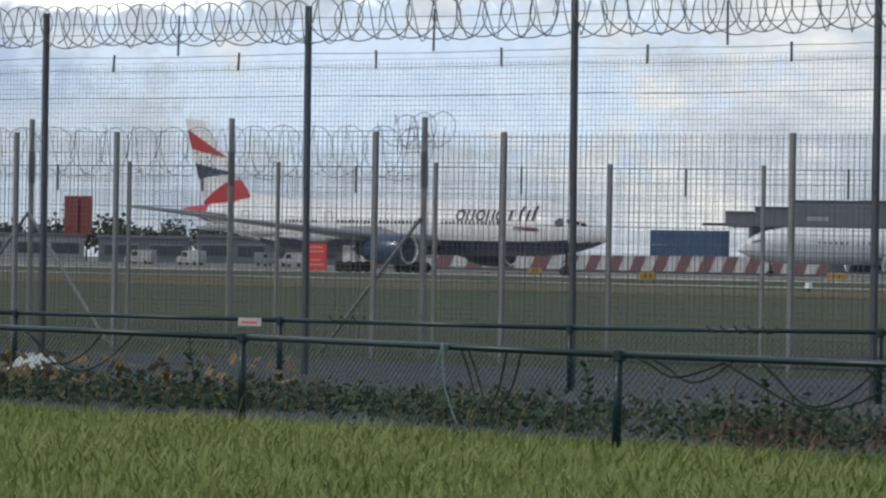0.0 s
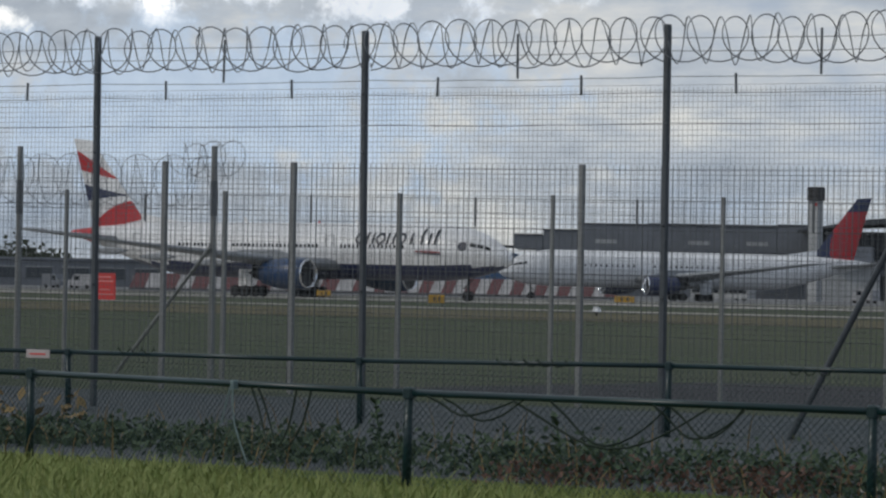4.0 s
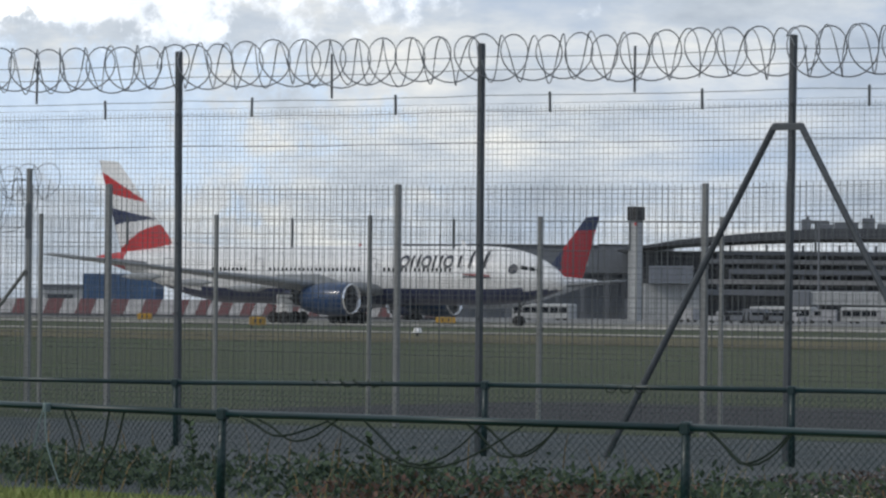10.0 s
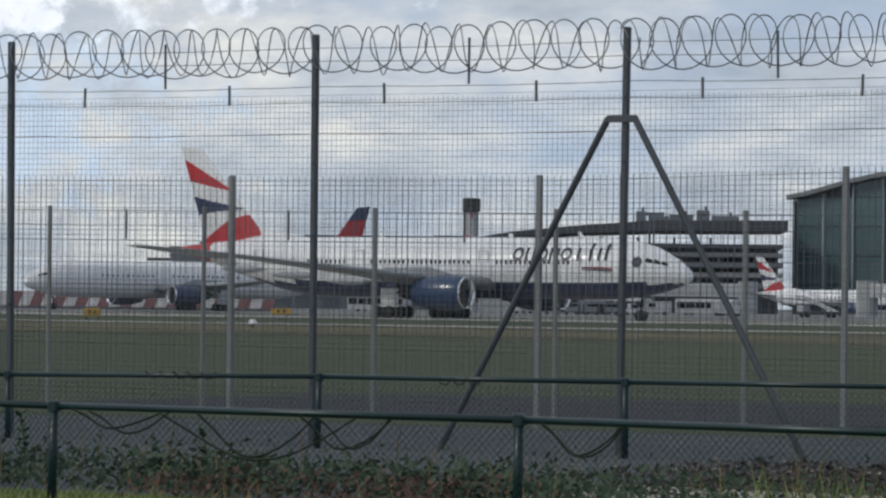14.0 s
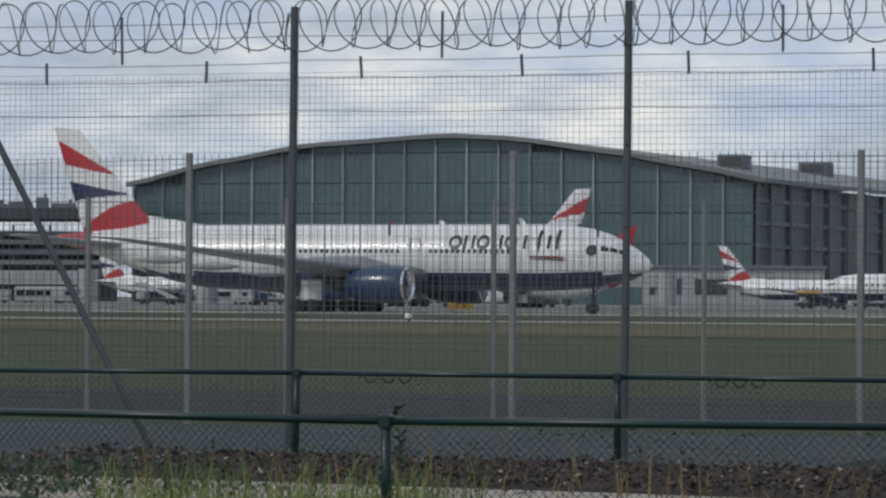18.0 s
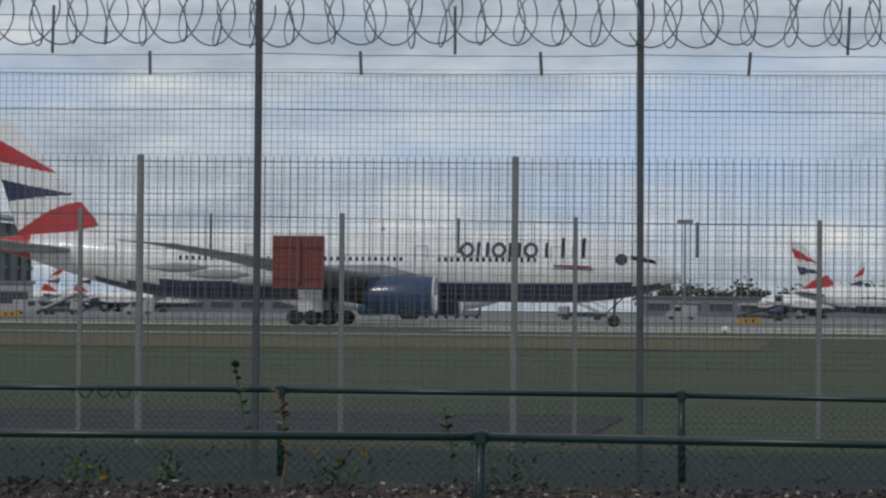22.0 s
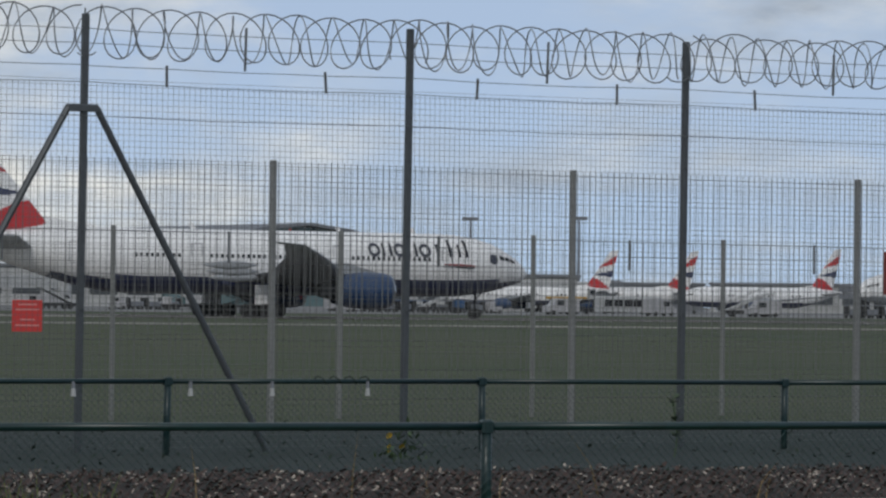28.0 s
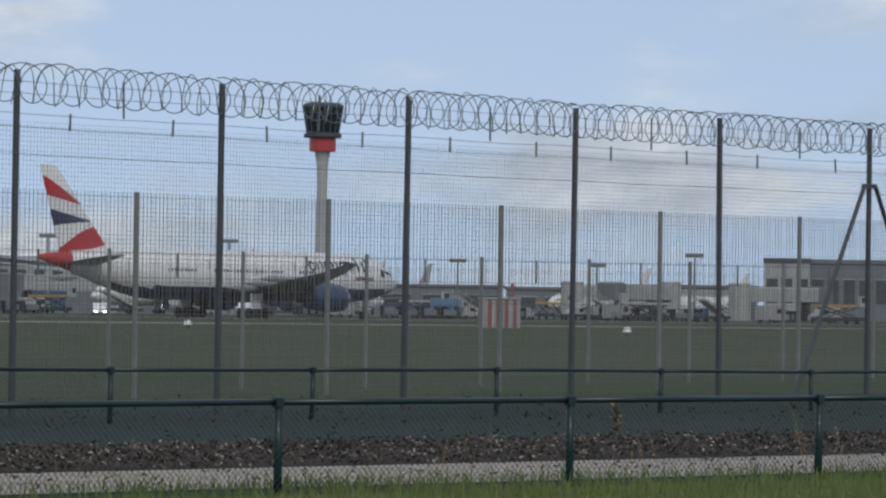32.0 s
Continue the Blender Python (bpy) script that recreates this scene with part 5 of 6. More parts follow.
for h, y, turn in ((54.35, 500, 180.0), (55.75, 540, 184.0), (57.1, 510, 178.0)):
    parked(h, y, (31, 3.6, 30, 9.6), "small plain white parked airliner", turn=turn, fin_style="plain", fin_mats=[WHITEP, WHITEP, WHITEP], engine=WHITEP)
taxi_jet = airliner("taxiing_airliner", "white airliner with a navy and red tail, taxiing slowly", length=63.7, width=5.64, span=60.3, tall=16.8, detail=0,
                    fin_style="navyred", fin_mats=[WHITEP, REDP, NAVYP], engine=NAVYP)


# ---- barriers, vehicles and airfield furniture ----
SKYBLUE = material("light blue truck paint", (0.16, 0.27, 0.42), 0.5, 0, 0.25, 0.6)
FADED = material("faded red stripe paint", (0.3, 0.1, 0.1), 0.6, 0, 0.3, 1.0)
# both barrier paints are dulled to put shade and haze into the colour
ORANGEP = material("haze-dulled red barrier paint", (0.14, 0.043, 0.05), 0.6, 0, 0.3, 1.0)
BARWHITE = material("haze-dulled white barrier paint", (0.44, 0.44, 0.45), 0.6, 0, 0.3, 1.0)


def blast_barrier():
    """A long row of slanted red and white boards on low dark blocks, beyond the taxiway."""
    x = -452.6
    for k in range(37):
        w = 3.5 if k < 14 else 2.32
        b = thing("barrier_board", (x, 545, 0), 0, "slanted white barrier board beside the taxiway" if k % 2 else "slanted red barrier board beside the taxiway", "barrier", "red and white barrier")
        kit = Kit().add([(0, 0, 0.45), (w - 0.05, 0, 0.45), (w + 0.95, 0.4, 3.0), (1.0, 0.4, 3.0), (0, 0.2, 0.45), (w - 0.05, 0.2, 0.45), (w + 0.95, 0.6, 3.0), (1.0, 0.6, 3.0)],
                        [(0, 1, 2, 3), (5, 4, 7, 6), (3, 2, 6, 7), (1, 0, 4, 5), (0, 3, 7, 4), (2, 1, 5, 6)])
        part("board", kit, BARWHITE if k % 2 else ORANGEP, b)
        part("base_block", Kit().slab(0.05, w - 0.1, -0.3, 0.8, -0.05, 0.45, 0.05), SOFFIT, b)
        x += w


def wheels(parent, xs, y, r):
    wm = Kit().loft([[(rr * math.cos(a), d, r + rr * math.sin(a)) for a in [2 * math.pi * j / 12 for j in range(12)]] for d, rr in ((-0.14, r * 0.8), (-0.12, r), (0.12, r), (0.14, r * 0.8))]).mesh("wheel", TYRE)
    for x in xs:
        for s in (-1, 1):
            part("wheel", wm, TYRE, parent, at=(x, s * y, 0))


def box_truck(length, high, mat, label, raised=1.0):
    t = thing("box_truck", label=label, category="truck")
    part("cargo_box", Kit().slab(0, length * 0.74, -1.3, 1.3, raised, high, 0.12), mat, t)
    part("chassis", Kit().box(0, length, -1.0, 1.0, 0.55, raised), DARKM, t)
    cab = part("cab", Kit().slab(length * 0.77, length, -1.2, 1.2, 0.6, 2.9, 0.25), DULLWHITE, t, "white cab")
    part("windscreen", Kit().box(length - 0.15, length + 0.02, -1.05, 1.05, 1.8, 2.6), GLASSDK, cab)
    for s in (-1, 1):
        part("side_window", Kit().box(length * 0.84, length * 0.95, s * 1.2 - 0.015, s * 1.2 + 0.015, 1.8, 2.5), GLASSDK, cab)
    wheels(t, (length * 0.15, length * 0.28, length * 0.88), 1.15, 0.5)
    return t


def van(mat, label, length=5.4, high=2.5):
    v = thing("service_van", label=label, category="van", group="apron vehicles")
    prof = [(0, 0.45), (0, high - 0.1), (0.15, high), (length * 0.7, high), (length * 0.82, high * 0.62), (length * 0.99, high * 0.5), (length, 0.45)]
    ring = [[(x, y, z) for x, z in prof] for y in (-0.98, 0.98)]
    part("body", Kit().loft(ring), mat, v)
    for s in (-1, 1):
        part("side_window", Kit().box(length * 0.5, length * 0.72, s * 0.98 - 0.015, s * 0.98 + 0.015, high * 0.58, high * 0.88), GLASSDK, v)
    wheels(v, (length * 0.2, length * 0.82), 0.85, 0.36)
    return v


def coach(mat, label):
    c = thing("apron_bus", label=label, category="bus", group="apron vehicles")
    part("body", Kit().slab(0, 13, -1.4, 1.4, 0.4, 3.1, 0.25), mat, c)
    for s in (-1, 1):
        for k in range(6):
            part("window", Kit().box(0.5 + k * 2.05, 2.35 + k * 2.05, s * 1.4 - 0.02, s * 1.4 + 0.02, 1.35, 2.5), GLASSDK, c)
    wheels(c, (2.4, 10.4), 1.2, 0.45)
    return c


def set_at(ob, heading, far, turn):
    x, y = polar(heading, far)
    ob.matrix_basis = pose(x, y, 0.04, 0, 0, turn)
    return ob


blast_barrier()
def container_stack(x, y, half, rows):
    c = thing("container_stack", (x, y, 0.04), 0, "dark blue shipping containers stacked beyond the barrier", "container", "container stacks")
    for k in range(rows):
        z = 2.55 * k
        box = part("container", Kit().slab(-half, half, -1.25, 1.25, z, z + 2.5, 0.06), CONTBLUE, c)
        for j in range(int(half / 0.31)):
            part("rib", Kit().box(0.15 - half + j * 0.62, 0.4 - half + j * 0.62, -1.31, -1.25, z + 0.2, z + 2.3), CONTBLUE, box)


container_stack(-437.0, 575, 8.3, 3)
container_stack(-398.3, 575, 7.6, 3)
rnd = random.Random(11)
vans = [van(DULLWHITE, "white service van on the apron"), van(CLADPALE, "pale grey service van on the apron"), van(CLADGREY, "grey service van on the apron")]
for k, (h, far) in enumerate(((-42.4, 700), (-41.7, 690), (-40.9, 720), (-40.2, 700), (-39.6, 740), (-29.0, 700), (-28.3, 690), (-27.0, 720), (-26.4, 700), (-23.8, 690), (-21.6, 720),
                              (-14.6, 700), (-13.6, 690), (-11.4, 690), (-9.4, 720), (-7.0, 730), (-1.6, 690), (1.6, 640), (8.2, 640), (8.9, 660), (13.1, 690), (23.0, 640),
                              (24.0, 660), (26.0, 690), (28.0, 660), (31.6, 600), (32.6, 600), (34.5, 600), (41.5, 640), (42.0, 650), (43.9, 660), (46.2, 600), (48.6, 600), (50.8, 620), (52.3, 600), (53.8, 640), (54.5, 600), (55.6, 640))):
    src = vans[2] if k in (6, 17, 33) else vans[0]
    if k < 3:
        set_at(vans[k], h, far, rnd.choice((0, 180)) + rnd.uniform(-15, 15))
    else:
        x, y = polar(h, far)
        copy_thing(src, pose(x, y, 0.04, 0, 0, rnd.choice((0, 180)) + rnd.uniform(-20, 20)))
bus = set_at(coach(CLADPALE, "pale apron bus by the terminal"), -28.2, 760, 2)
for h, far in ((-26.9, 765), (-31.6, 750), (-22.6, 760), (31.9, 690)):
    x, y = polar(h, far)
    copy_thing(bus, pose(x, y, 0.04, 0, 0, rnd.uniform(-4, 4)))
red_truck = set_at(box_truck(7, 3.2, DEEPRED, "deep red airport fire truck on the apron", 0.9), 8.85, 690, 4)
x, y = polar(9.4, 690)
copy_thing(red_truck, pose(x, y, 0.04, 0, 0, 2))
set_at(box_truck(6.5, 3.1, SKYBLUE, "light blue catering truck beside parked airliners", 1.0), 49.85, 600, 5)


def jet_bridge(heading, far, turn):
    x, y = polar(heading, far)
    j = thing("jet_bridge", (x, y, 0.04), turn, "pale boarding bridge on a wheeled leg", "boarding bridge", "boarding bridges")
    part("tunnel", Kit().slab(0, 24, -1.5, 1.5, 3.8, 6.6, 0.25), CLADPALE, j)
    part("cab", Kit().slab(22, 26, -2.2, 2.2, 3.5, 6.9, 0.4), CLADGREY, j)
    part("leg", Kit().slab(19, 20.2, -0.9, 0.9, 0, 3.9, 0.1), DARKM, j)
    part("rotunda", Kit().tube((0, 0, 0), (0, 0, 7.2), 2.2, 12), CLADPALE, j)


for h, far, turn in ((-17.6, 800, 200), (-14.0, 850, -20), (-12.6, 860, 210), (-24.2, 790, -10), (-25.9, 860, 200), (24.2, 850, 190), (30.6, 850, -10), (36.6, 900, 190), (45.1, 720, 180), (51.8, 780, 10), (53.2, 760, 190), (54.2, 770, -5)):
    jet_bridge(h, far, turn)


def baggage_train(mat, label, n=3):
    """A low tug with a string of covered baggage carts."""
    g = thing("baggage_train", label=label, category="baggage carts", group="apron equipment")
    tug = part("tug", Kit().slab(0, 2.6, -0.75, 0.75, 0.35, 1.15, 0.1).slab(0.2, 1.3, -0.7, 0.7, 1.1, 1.95, 0.1), DULLWHITE, g)
    part("windscreen", Kit().box(1.28, 1.33, -0.6, 0.6, 1.3, 1.85), GLASSDK, tug)
    wheels(g, (0.5, 2.1), 0.7, 0.3)
    for k in range(n):
        x = -3.4 - 3.3 * k
        cart = part("cart", Kit().box(x, x + 2.7, -0.75, 0.75, 0.4, 0.55).box(x, x + 0.08, -0.75, 0.75, 0.5, 1.9).box(x + 2.62, x + 2.7, -0.75, 0.75, 0.5, 1.9), DARKM, g)
        part("canopy", Kit().slab(x - 0.05, x + 2.75, -0.8, 0.8, 1.85, 1.98, 0.04), mat, cart)
        part("load", Kit().slab(x + 0.2, x + 2.4, -0.65, 0.65, 0.55, 1.35, 0.08), CLADGREY, cart, "grey heap of baggage")
        part("drawbar", Kit().tube((x + 2.7, 0, 0.45), (x + 3.4, 0, 0.45), 0.05, 4), DARKM, cart)
        wheels(g, (x + 0.5, x + 2.2), 0.65, 0.24)
    return g


def stair_truck(mat, label):
    """Passenger steps on a small truck."""
    g = thing("stair_truck", label=label, category="stair truck", group="apron equipment")
    part("chassis", Kit().slab(0, 7.4, -1.0, 1.0, 0.5, 1.0, 0.08), DARKM, g)
    cab = part("cab", Kit().slab(5.8, 7.4, -1.0, 1.0, 0.9, 2.1, 0.15), mat, g)
    part("windscreen", Kit().box(7.38, 7.43, -0.85, 0.85, 1.4, 2.0), GLASSDK, cab)
    part("stairway", Kit().add([(0.2, -0.8, 1.0), (6.4, -0.8, 3.6), (7.8, -0.8, 3.6), (7.8, -0.8, 3.3), (6.6, -0.8, 3.3), (0.9, -0.8, 0.9), (0.2, 0.8, 1.0), (6.4, 0.8, 3.6), (7.8, 0.8, 3.6), (7.8, 0.8, 3.3), (6.6, 0.8, 3.3), (0.9, 0.8, 0.9)],
         [(0, 1, 2, 3, 4, 5), (11, 10, 9, 8, 7, 6)] + [(j, j + 6, (j + 1) % 6 + 6, (j + 1) % 6) for j in range(6)]), CLADPALE, g)
    for y in (-0.82, 0.82):
        part("handrail", Kit().tube((0.2, y, 1.9), (6.4, y, 4.5), 0.05, 5).tube((6.4, y, 4.5), (7.8, y, 4.5), 0.05, 5).tube((7.7, y, 3.5), (7.7, y, 4.5), 0.05, 5).tube((3.2, y, 2.2), (3.2, y, 3.15), 0.05, 5), CLADPALE, g)
    wheels(g, (1.4, 6.3), 0.9, 0.42)
    return g


def loader(mat, label):
    """A cargo loader: a raised platform on crossed arms."""
    g = thing("cargo_loader", label=label, category="loader", group="apron equipment")
    part("chassis", Kit().slab(0, 8.0, -1.5, 1.5, 0.45, 1.0, 0.08), DARKM, g)
    part("platform", Kit().slab(0.3, 7.4, -1.6, 1.6, 2.5, 2.85, 0.06), mat, g)
    for y in (-1.2, 1.2):
        part("scissor_arm", Kit().tube((0.8, y, 1.0), (6.6, y, 2.5), 0.11, 5), DARKM, g)
        part("scissor_arm", Kit().tube((6.6, y, 1.0), (0.8, y, 2.5), 0.11, 5), DARKM, g)
    cab = part("operator_cab", Kit().slab(6.4, 7.8, -2.3, -1.6, 2.6, 4.2, 0.08), CLADPALE, g)
    part("cab_glass", Kit().box(6.6, 7.6, -2.33, -2.29, 3.2, 4.0), GLASSDK, cab)
    wheels(g, (1.5, 6.5), 1.3, 0.45)
    return g


# the apron's equipment stands in loose clusters near the parked airliners
kinds = [baggage_train(CLADGREY, "white tug pulling grey covered baggage carts"), baggage_train(CONTBLUE, "white tug pulling blue covered baggage carts", 4),
         stair_truck(DULLWHITE, "white passenger stair truck"), stair_truck(CONTBLUE, "blue passenger stair truck"),
         loader(CLADPALE, "pale cargo loader with raised platform"), loader(YELLOWP, "yellow cargo loader with raised platform")]
GEAR = [(-28.6, 660), (-27.6, 680), (-24.6, 650), (-23.0, 670), (-19.8, 640), (-15.7, 650), (-14.2, 640), (-11.0, 640), (-5.6, 640), (-2.9, 610), (-1.0, 640), (6.2, 600), (7.4, 630), (12.6, 640), (17.6, 650),
        (24.4, 600), (25.1, 640), (26.3, 620), (27.1, 650), (28.5, 640), (29.3, 610), (30.3, 640), (31.2, 650), (33.7, 600), (36.2, 600), (37.3, 640), (38.2, 620), (40.5, 600), (41.2, 620), (43.3, 600), (44.1, 620), (45.6, 600),
        (48.2, 610), (48.5, 640), (49.4, 620), (50.2, 600), (50.5, 640), (51.1, 610), (51.4, 650), (51.7, 600), (52.0, 640), (52.6, 620), (53.1, 600), (53.5, 640), (54.0, 610), (54.8, 640), (55.3, 600)]
pick = random.Random(23)
for k, (h, far) in enumerate(GEAR):
    x, y = polar(h, far)
    m = pose(x, y, 0.04, 0, 0, pick.choice((0, 180)) + pick.uniform(-25, 25))
    if k < len(kinds):
        kinds[k].matrix_basis = m
    else:
        copy_thing(kinds[(0, 2, 4, 1, 3, 0, 5, 2)[k % 8]], m)


def guidance_sign(heading, far, w=2.6):
    x, y = polar(heading, far)
    w *= 0.78
    g = thing("guidance_sign", (x, y, 0), -heading, "low yellow airfield guidance sign on short legs", "sign", "guidance signs")
    part("panel", Kit().slab(-w / 2, w / 2, -0.12, 0.12, 0.3, 0.92, 0.05), YELLOWP, g)
    for s in (-0.35, 0.35):
        part("leg", Kit().tube((s * w, 0, 0), (s * w, 0, 0.32), 0.04, 6), DARKM, g)
    for s in (-0.2, 0.1):
        part("dark_bar", Kit().box(s * w, s * w + 0.1 * w, -0.135, -0.122, 0.48, 0.76), BLACKP, g)


for h, far, w in ((-35.3, 300, 1.6), (-36.92, 430, 2), (-32.6, 410, 2.6), (-20.55, 420, 3.4), (-11.47, 420, 3), (-0.85, 395, 3), (9.18, 400, 3.4), (10.3, 400, 3), (2.4, 470, 2)):
    guidance_sign(h, far, w)


def striped_shelter():
    x, y = polar(50.76, 330)
    s = thing("striped_shelter", (x, y, 0), -50.76, "small equipment shelter in red and white upright stripes", "shelter")
    part("box", Kit().slab(-1.7, 1.7, -1.3, 1.3, 0, 2.4, 0.04), BARWHITE, s)
    for k in range(5):
        part("stripe", Kit().box(-1.68 + k * 0.7, -1.36 + k * 0.7, -1.34, -1.3, 0.03, 2.37), FADED, s, "faded red upright stripe")
    part("roof", Kit().slab(-1.85, 1.85, -1.45, 1.45, 2.4, 2.52, 0.03), CLADPALE, s)
    for k in (-0.1, 1.05):
        part("mast", Kit().tube((k, 0.9, 2.5), (k, 0.9, 3.7), 0.15, 6), FADED, s, "short red mast above the roof")


striped_shelter()
for h, far in ((2.81, 300), (-1.2, 260), (-21.3, 240), (46.29, 260), (9.2, 210), (20.0, 230), (52.6, 240), (-33.0, 230)):
    x, y = polar(h, far)
    m = thing("edge_light", (x, y, 0), 0, "small pale runway edge marker in the grass", "marker", "edge markers")
    part("cap", Kit().tube((0, 0, 0.25), (0, 0, 0.55), 0.28, 8, r2=0.18), WHITEP, m)
    part("stem", Kit().tube((0, 0, 0), (0, 0, 0.26), 0.06, 6), DARKM, m)


HEADLAMP = glow("lit headlamp", (1.0, 0.97, 0.92), 30.0)
BEACON = glow("lit amber beacon", (1.0, 0.35, 0.06), 6.0)


LAMPRED = glow("lit red beacon", (1.0, 0.12, 0.05), 14.0)
part("beacon", Kit().tube((-19.6, 0, 1.95), (-19.6, 0, 1.55), 0.3, 10, r2=0.2), LAMPRED, red_jet, "lit red beacon under the belly")


def lit_car(heading, far, turn, lamp):
    x, y = polar(heading, far)
    c = van(WHITEP, "white airside car with its lamps lit", 4.4, 1.7)
    c.matrix_basis = pose(x, y, 0.04, 0, 0, turn)
    if lamp:
        for s in (-0.6, 0.6):
            part("headlamp", Kit().tube((4.4, s, 0.5), (4.46, s, 0.5), 0.1, 10), HEADLAMP, c)
    else:
        part("beacon", Kit().tube((2.0, 0, 1.7), (2.0, 0, 1.95), 0.16, 8), BEACON, c, "lit amber beacon")


lit_car(45.03, 540, -135, True)
lit_car(-22.1, 520, 10, False)


# ---- trees at the far edge ----
def far_tree(x, y, h, seed):
    r = random.Random(seed)
    t = thing("tree", (x, y, 0), 0, "dark leafy tree at the airfield edge", "tree", "edge trees")
    trunk = Kit().tube((0, 0, 0), (0.2, 0, h * 0.45), 0.35, 6, r2=0.2)
    crown = Kit()
    for k in range(7):
        a, b = r.uniform(0, 6.28), r.uniform(0.25, 0.4) * h
        tip = (b * math.cos(a), b * math.sin(a), h * r.uniform(0.5, 0.8))
        trunk.tube((0.1, 0, h * 0.35), tip, 0.14, 4, r2=0.05)
        for _ in range(42):
            c = Vector(tip) + Vector((r.gauss(0, h * 0.13), r.gauss(0, h * 0.13), r.gauss(0, h * 0.12)))
            u = Vector((r.gauss(0, 1), r.gauss(0, 1), r.gauss(0, 1))).normalized() * r.uniform(0.35, 0.8)
            w = u.orthogonal().normalized() * u.length * r.uniform(0.6, 1)
            crown.add([c - u, c + w, c + u, c - w], [(0, 1, 2, 3)])
    part("trunk", trunk, TRUNK, t)
    part("crown", crown, TREELEAF, t)
    return t


trees = [far_tree(*polar(-44.6, 1000), 9, 1), far_tree(*polar(-42.9, 990), 12, 2), far_tree(*polar(-41.5, 1010), 8.5, 3)]
for k in range(38):
    if k < 22:
        h, far = -45.6 + k * 0.23 + rnd.uniform(-0.1, 0.1), rnd.uniform(960, 1080)
    else:
        h, far = -2.3 + (k - 22) * 0.24 + rnd.uniform(-0.1, 0.1), rnd.uniform(1180, 1320)
    x, y = polar(h, far)
    copy_thing(trees[k % 3], pose(x, y, 0, 0, 0, rnd.uniform(0, 360)))


# ---- signs on the fences ----
def warning_sign(heading, y, z, w, h, back=False):
    x = y * math.tan(radians(heading))
    s = thing("warning_sign", (x, y - (0.030 if back else -0.0295), z), 0, "square dull red sign seen from behind on a fence post" if back else "small bright red warning sign with white lines of writing", "sign",
              "red sign backs" if back else "red warning signs")
    part("plate", Kit().slab(-w / 2, w / 2, -0.006, 0.006, -h / 2, h / 2, 0.004), SIGNBACK if back else SIGNRED, s)
    if back:
        for k in (-0.3, 0.3):
            part("stiffener", Kit().box(-w * 0.47, w * 0.47, -0.022, -0.006, k * h - 0.012, k * h + 0.012), SIGNBACK, s)
        part("clamp", Kit().box(-0.03, 0.03, -0.035, -0.006, -h * 0.4, h * 0.4), SIGNBACK, s)
    else:
        for k, (u, v) in enumerate(((0.36, 0.62), (0.2, 0.78), (-0.12, 0.5), (-0.3, 0.8))):
            part("writing_bar", Kit().box(-w * v / 2, w * v / 2, -0.0085, -0.006, u * h - 0.007, u * h + 0.007), SIGNPINK, s)


for hd, z in ((-43.5, 2.04), (-7.353, 2.03), (36.2, 2.0)):
    warning_sign(hd, 45.0, z, 0.6, 0.6, back=True)
for hd, z in ((-40.13, 1.45), (-12.416, 1.325), (23.718, 1.345), (41.98, 1.105)):
    warning_sign(hd, 36.0, z, 0.32, 0.31)


def drone_sign():
    x = 36 * math.tan(radians(17.05))
    s = thing("prohibition_sign", (x, 36.0295, 2.065), 0, "white prohibition sign with red ring and red lower strip", "sign")
    part("plate", Kit().slab(-0.18, 0.18, -0.006, 0.006, -0.27, 0.27, 0.004), SIGNWHITE, s)
    part("red_strip", Kit().box(-0.175, 0.175, -0.009, -0.006, -0.265, -0.16), SIGNRED, s)
    n = 24
    ring = [(r * math.cos(2 * math.pi * j / n), -0.0095, 0.125 + r * math.sin(2 * math.pi * j / n)) for j in range(n) for r in (0.118, 0.094)]
    part("ring", Kit().add(ring, [(2 * j, 2 * ((j + 1) % n), 2 * ((j + 1) % n) + 1, 2 * j + 1) for j in range(n)]), SIGNRED, s)
    part("diagonal_bar", Kit().add([(-0.085, -0.0105, 0.19), (-0.065, -0.0105, 0.21), (0.085, -0.0105, 0.06), (0.065, -0.0105, 0.04)], [(0, 1, 2, 3)]), SIGNRED, s)
    part("symbol", Kit().box(-0.05, 0.05, -0.0088, -0.006, 0.11, 0.14).box(-0.012, 0.012, -0.0088, -0.006, 0.07, 0.18), BLACKP, s)
    for z in (-0.05, -0.09, -0.125):
        part("writing_bar", Kit().box(-0.14, 0.14, -0.0085, -0.006, z - 0.011, z + 0.011), BLACKP, s)
    for z in (-0.2, -0.235):
        part("writing_bar", Kit().box(-0.14, 0.14, -0.0115, -0.009, z - 0.009, z + 0.009), SIGNWHITE, s)


drone_sign()


def white_tag(x, y, z):
    t = thing("insulator", (x, y, z), 0, "small white ceramic insulator hanging on the fence", "insulator", "insulators")
    part("cap", Kit().tube((0, 0, 0.03), (0, 0, 0.085), 0.015, 8), CLADGREY, t)
    part("bell", Kit().tube((0, 0, -0.035), (0, 0, 0.03), 0.024, 8, r2=0.017), CLADPALE, t)


for x in (13.3, 14.35, 15.1, 11.9, 16.0):
    white_tag(x, 29.362, 0.765)


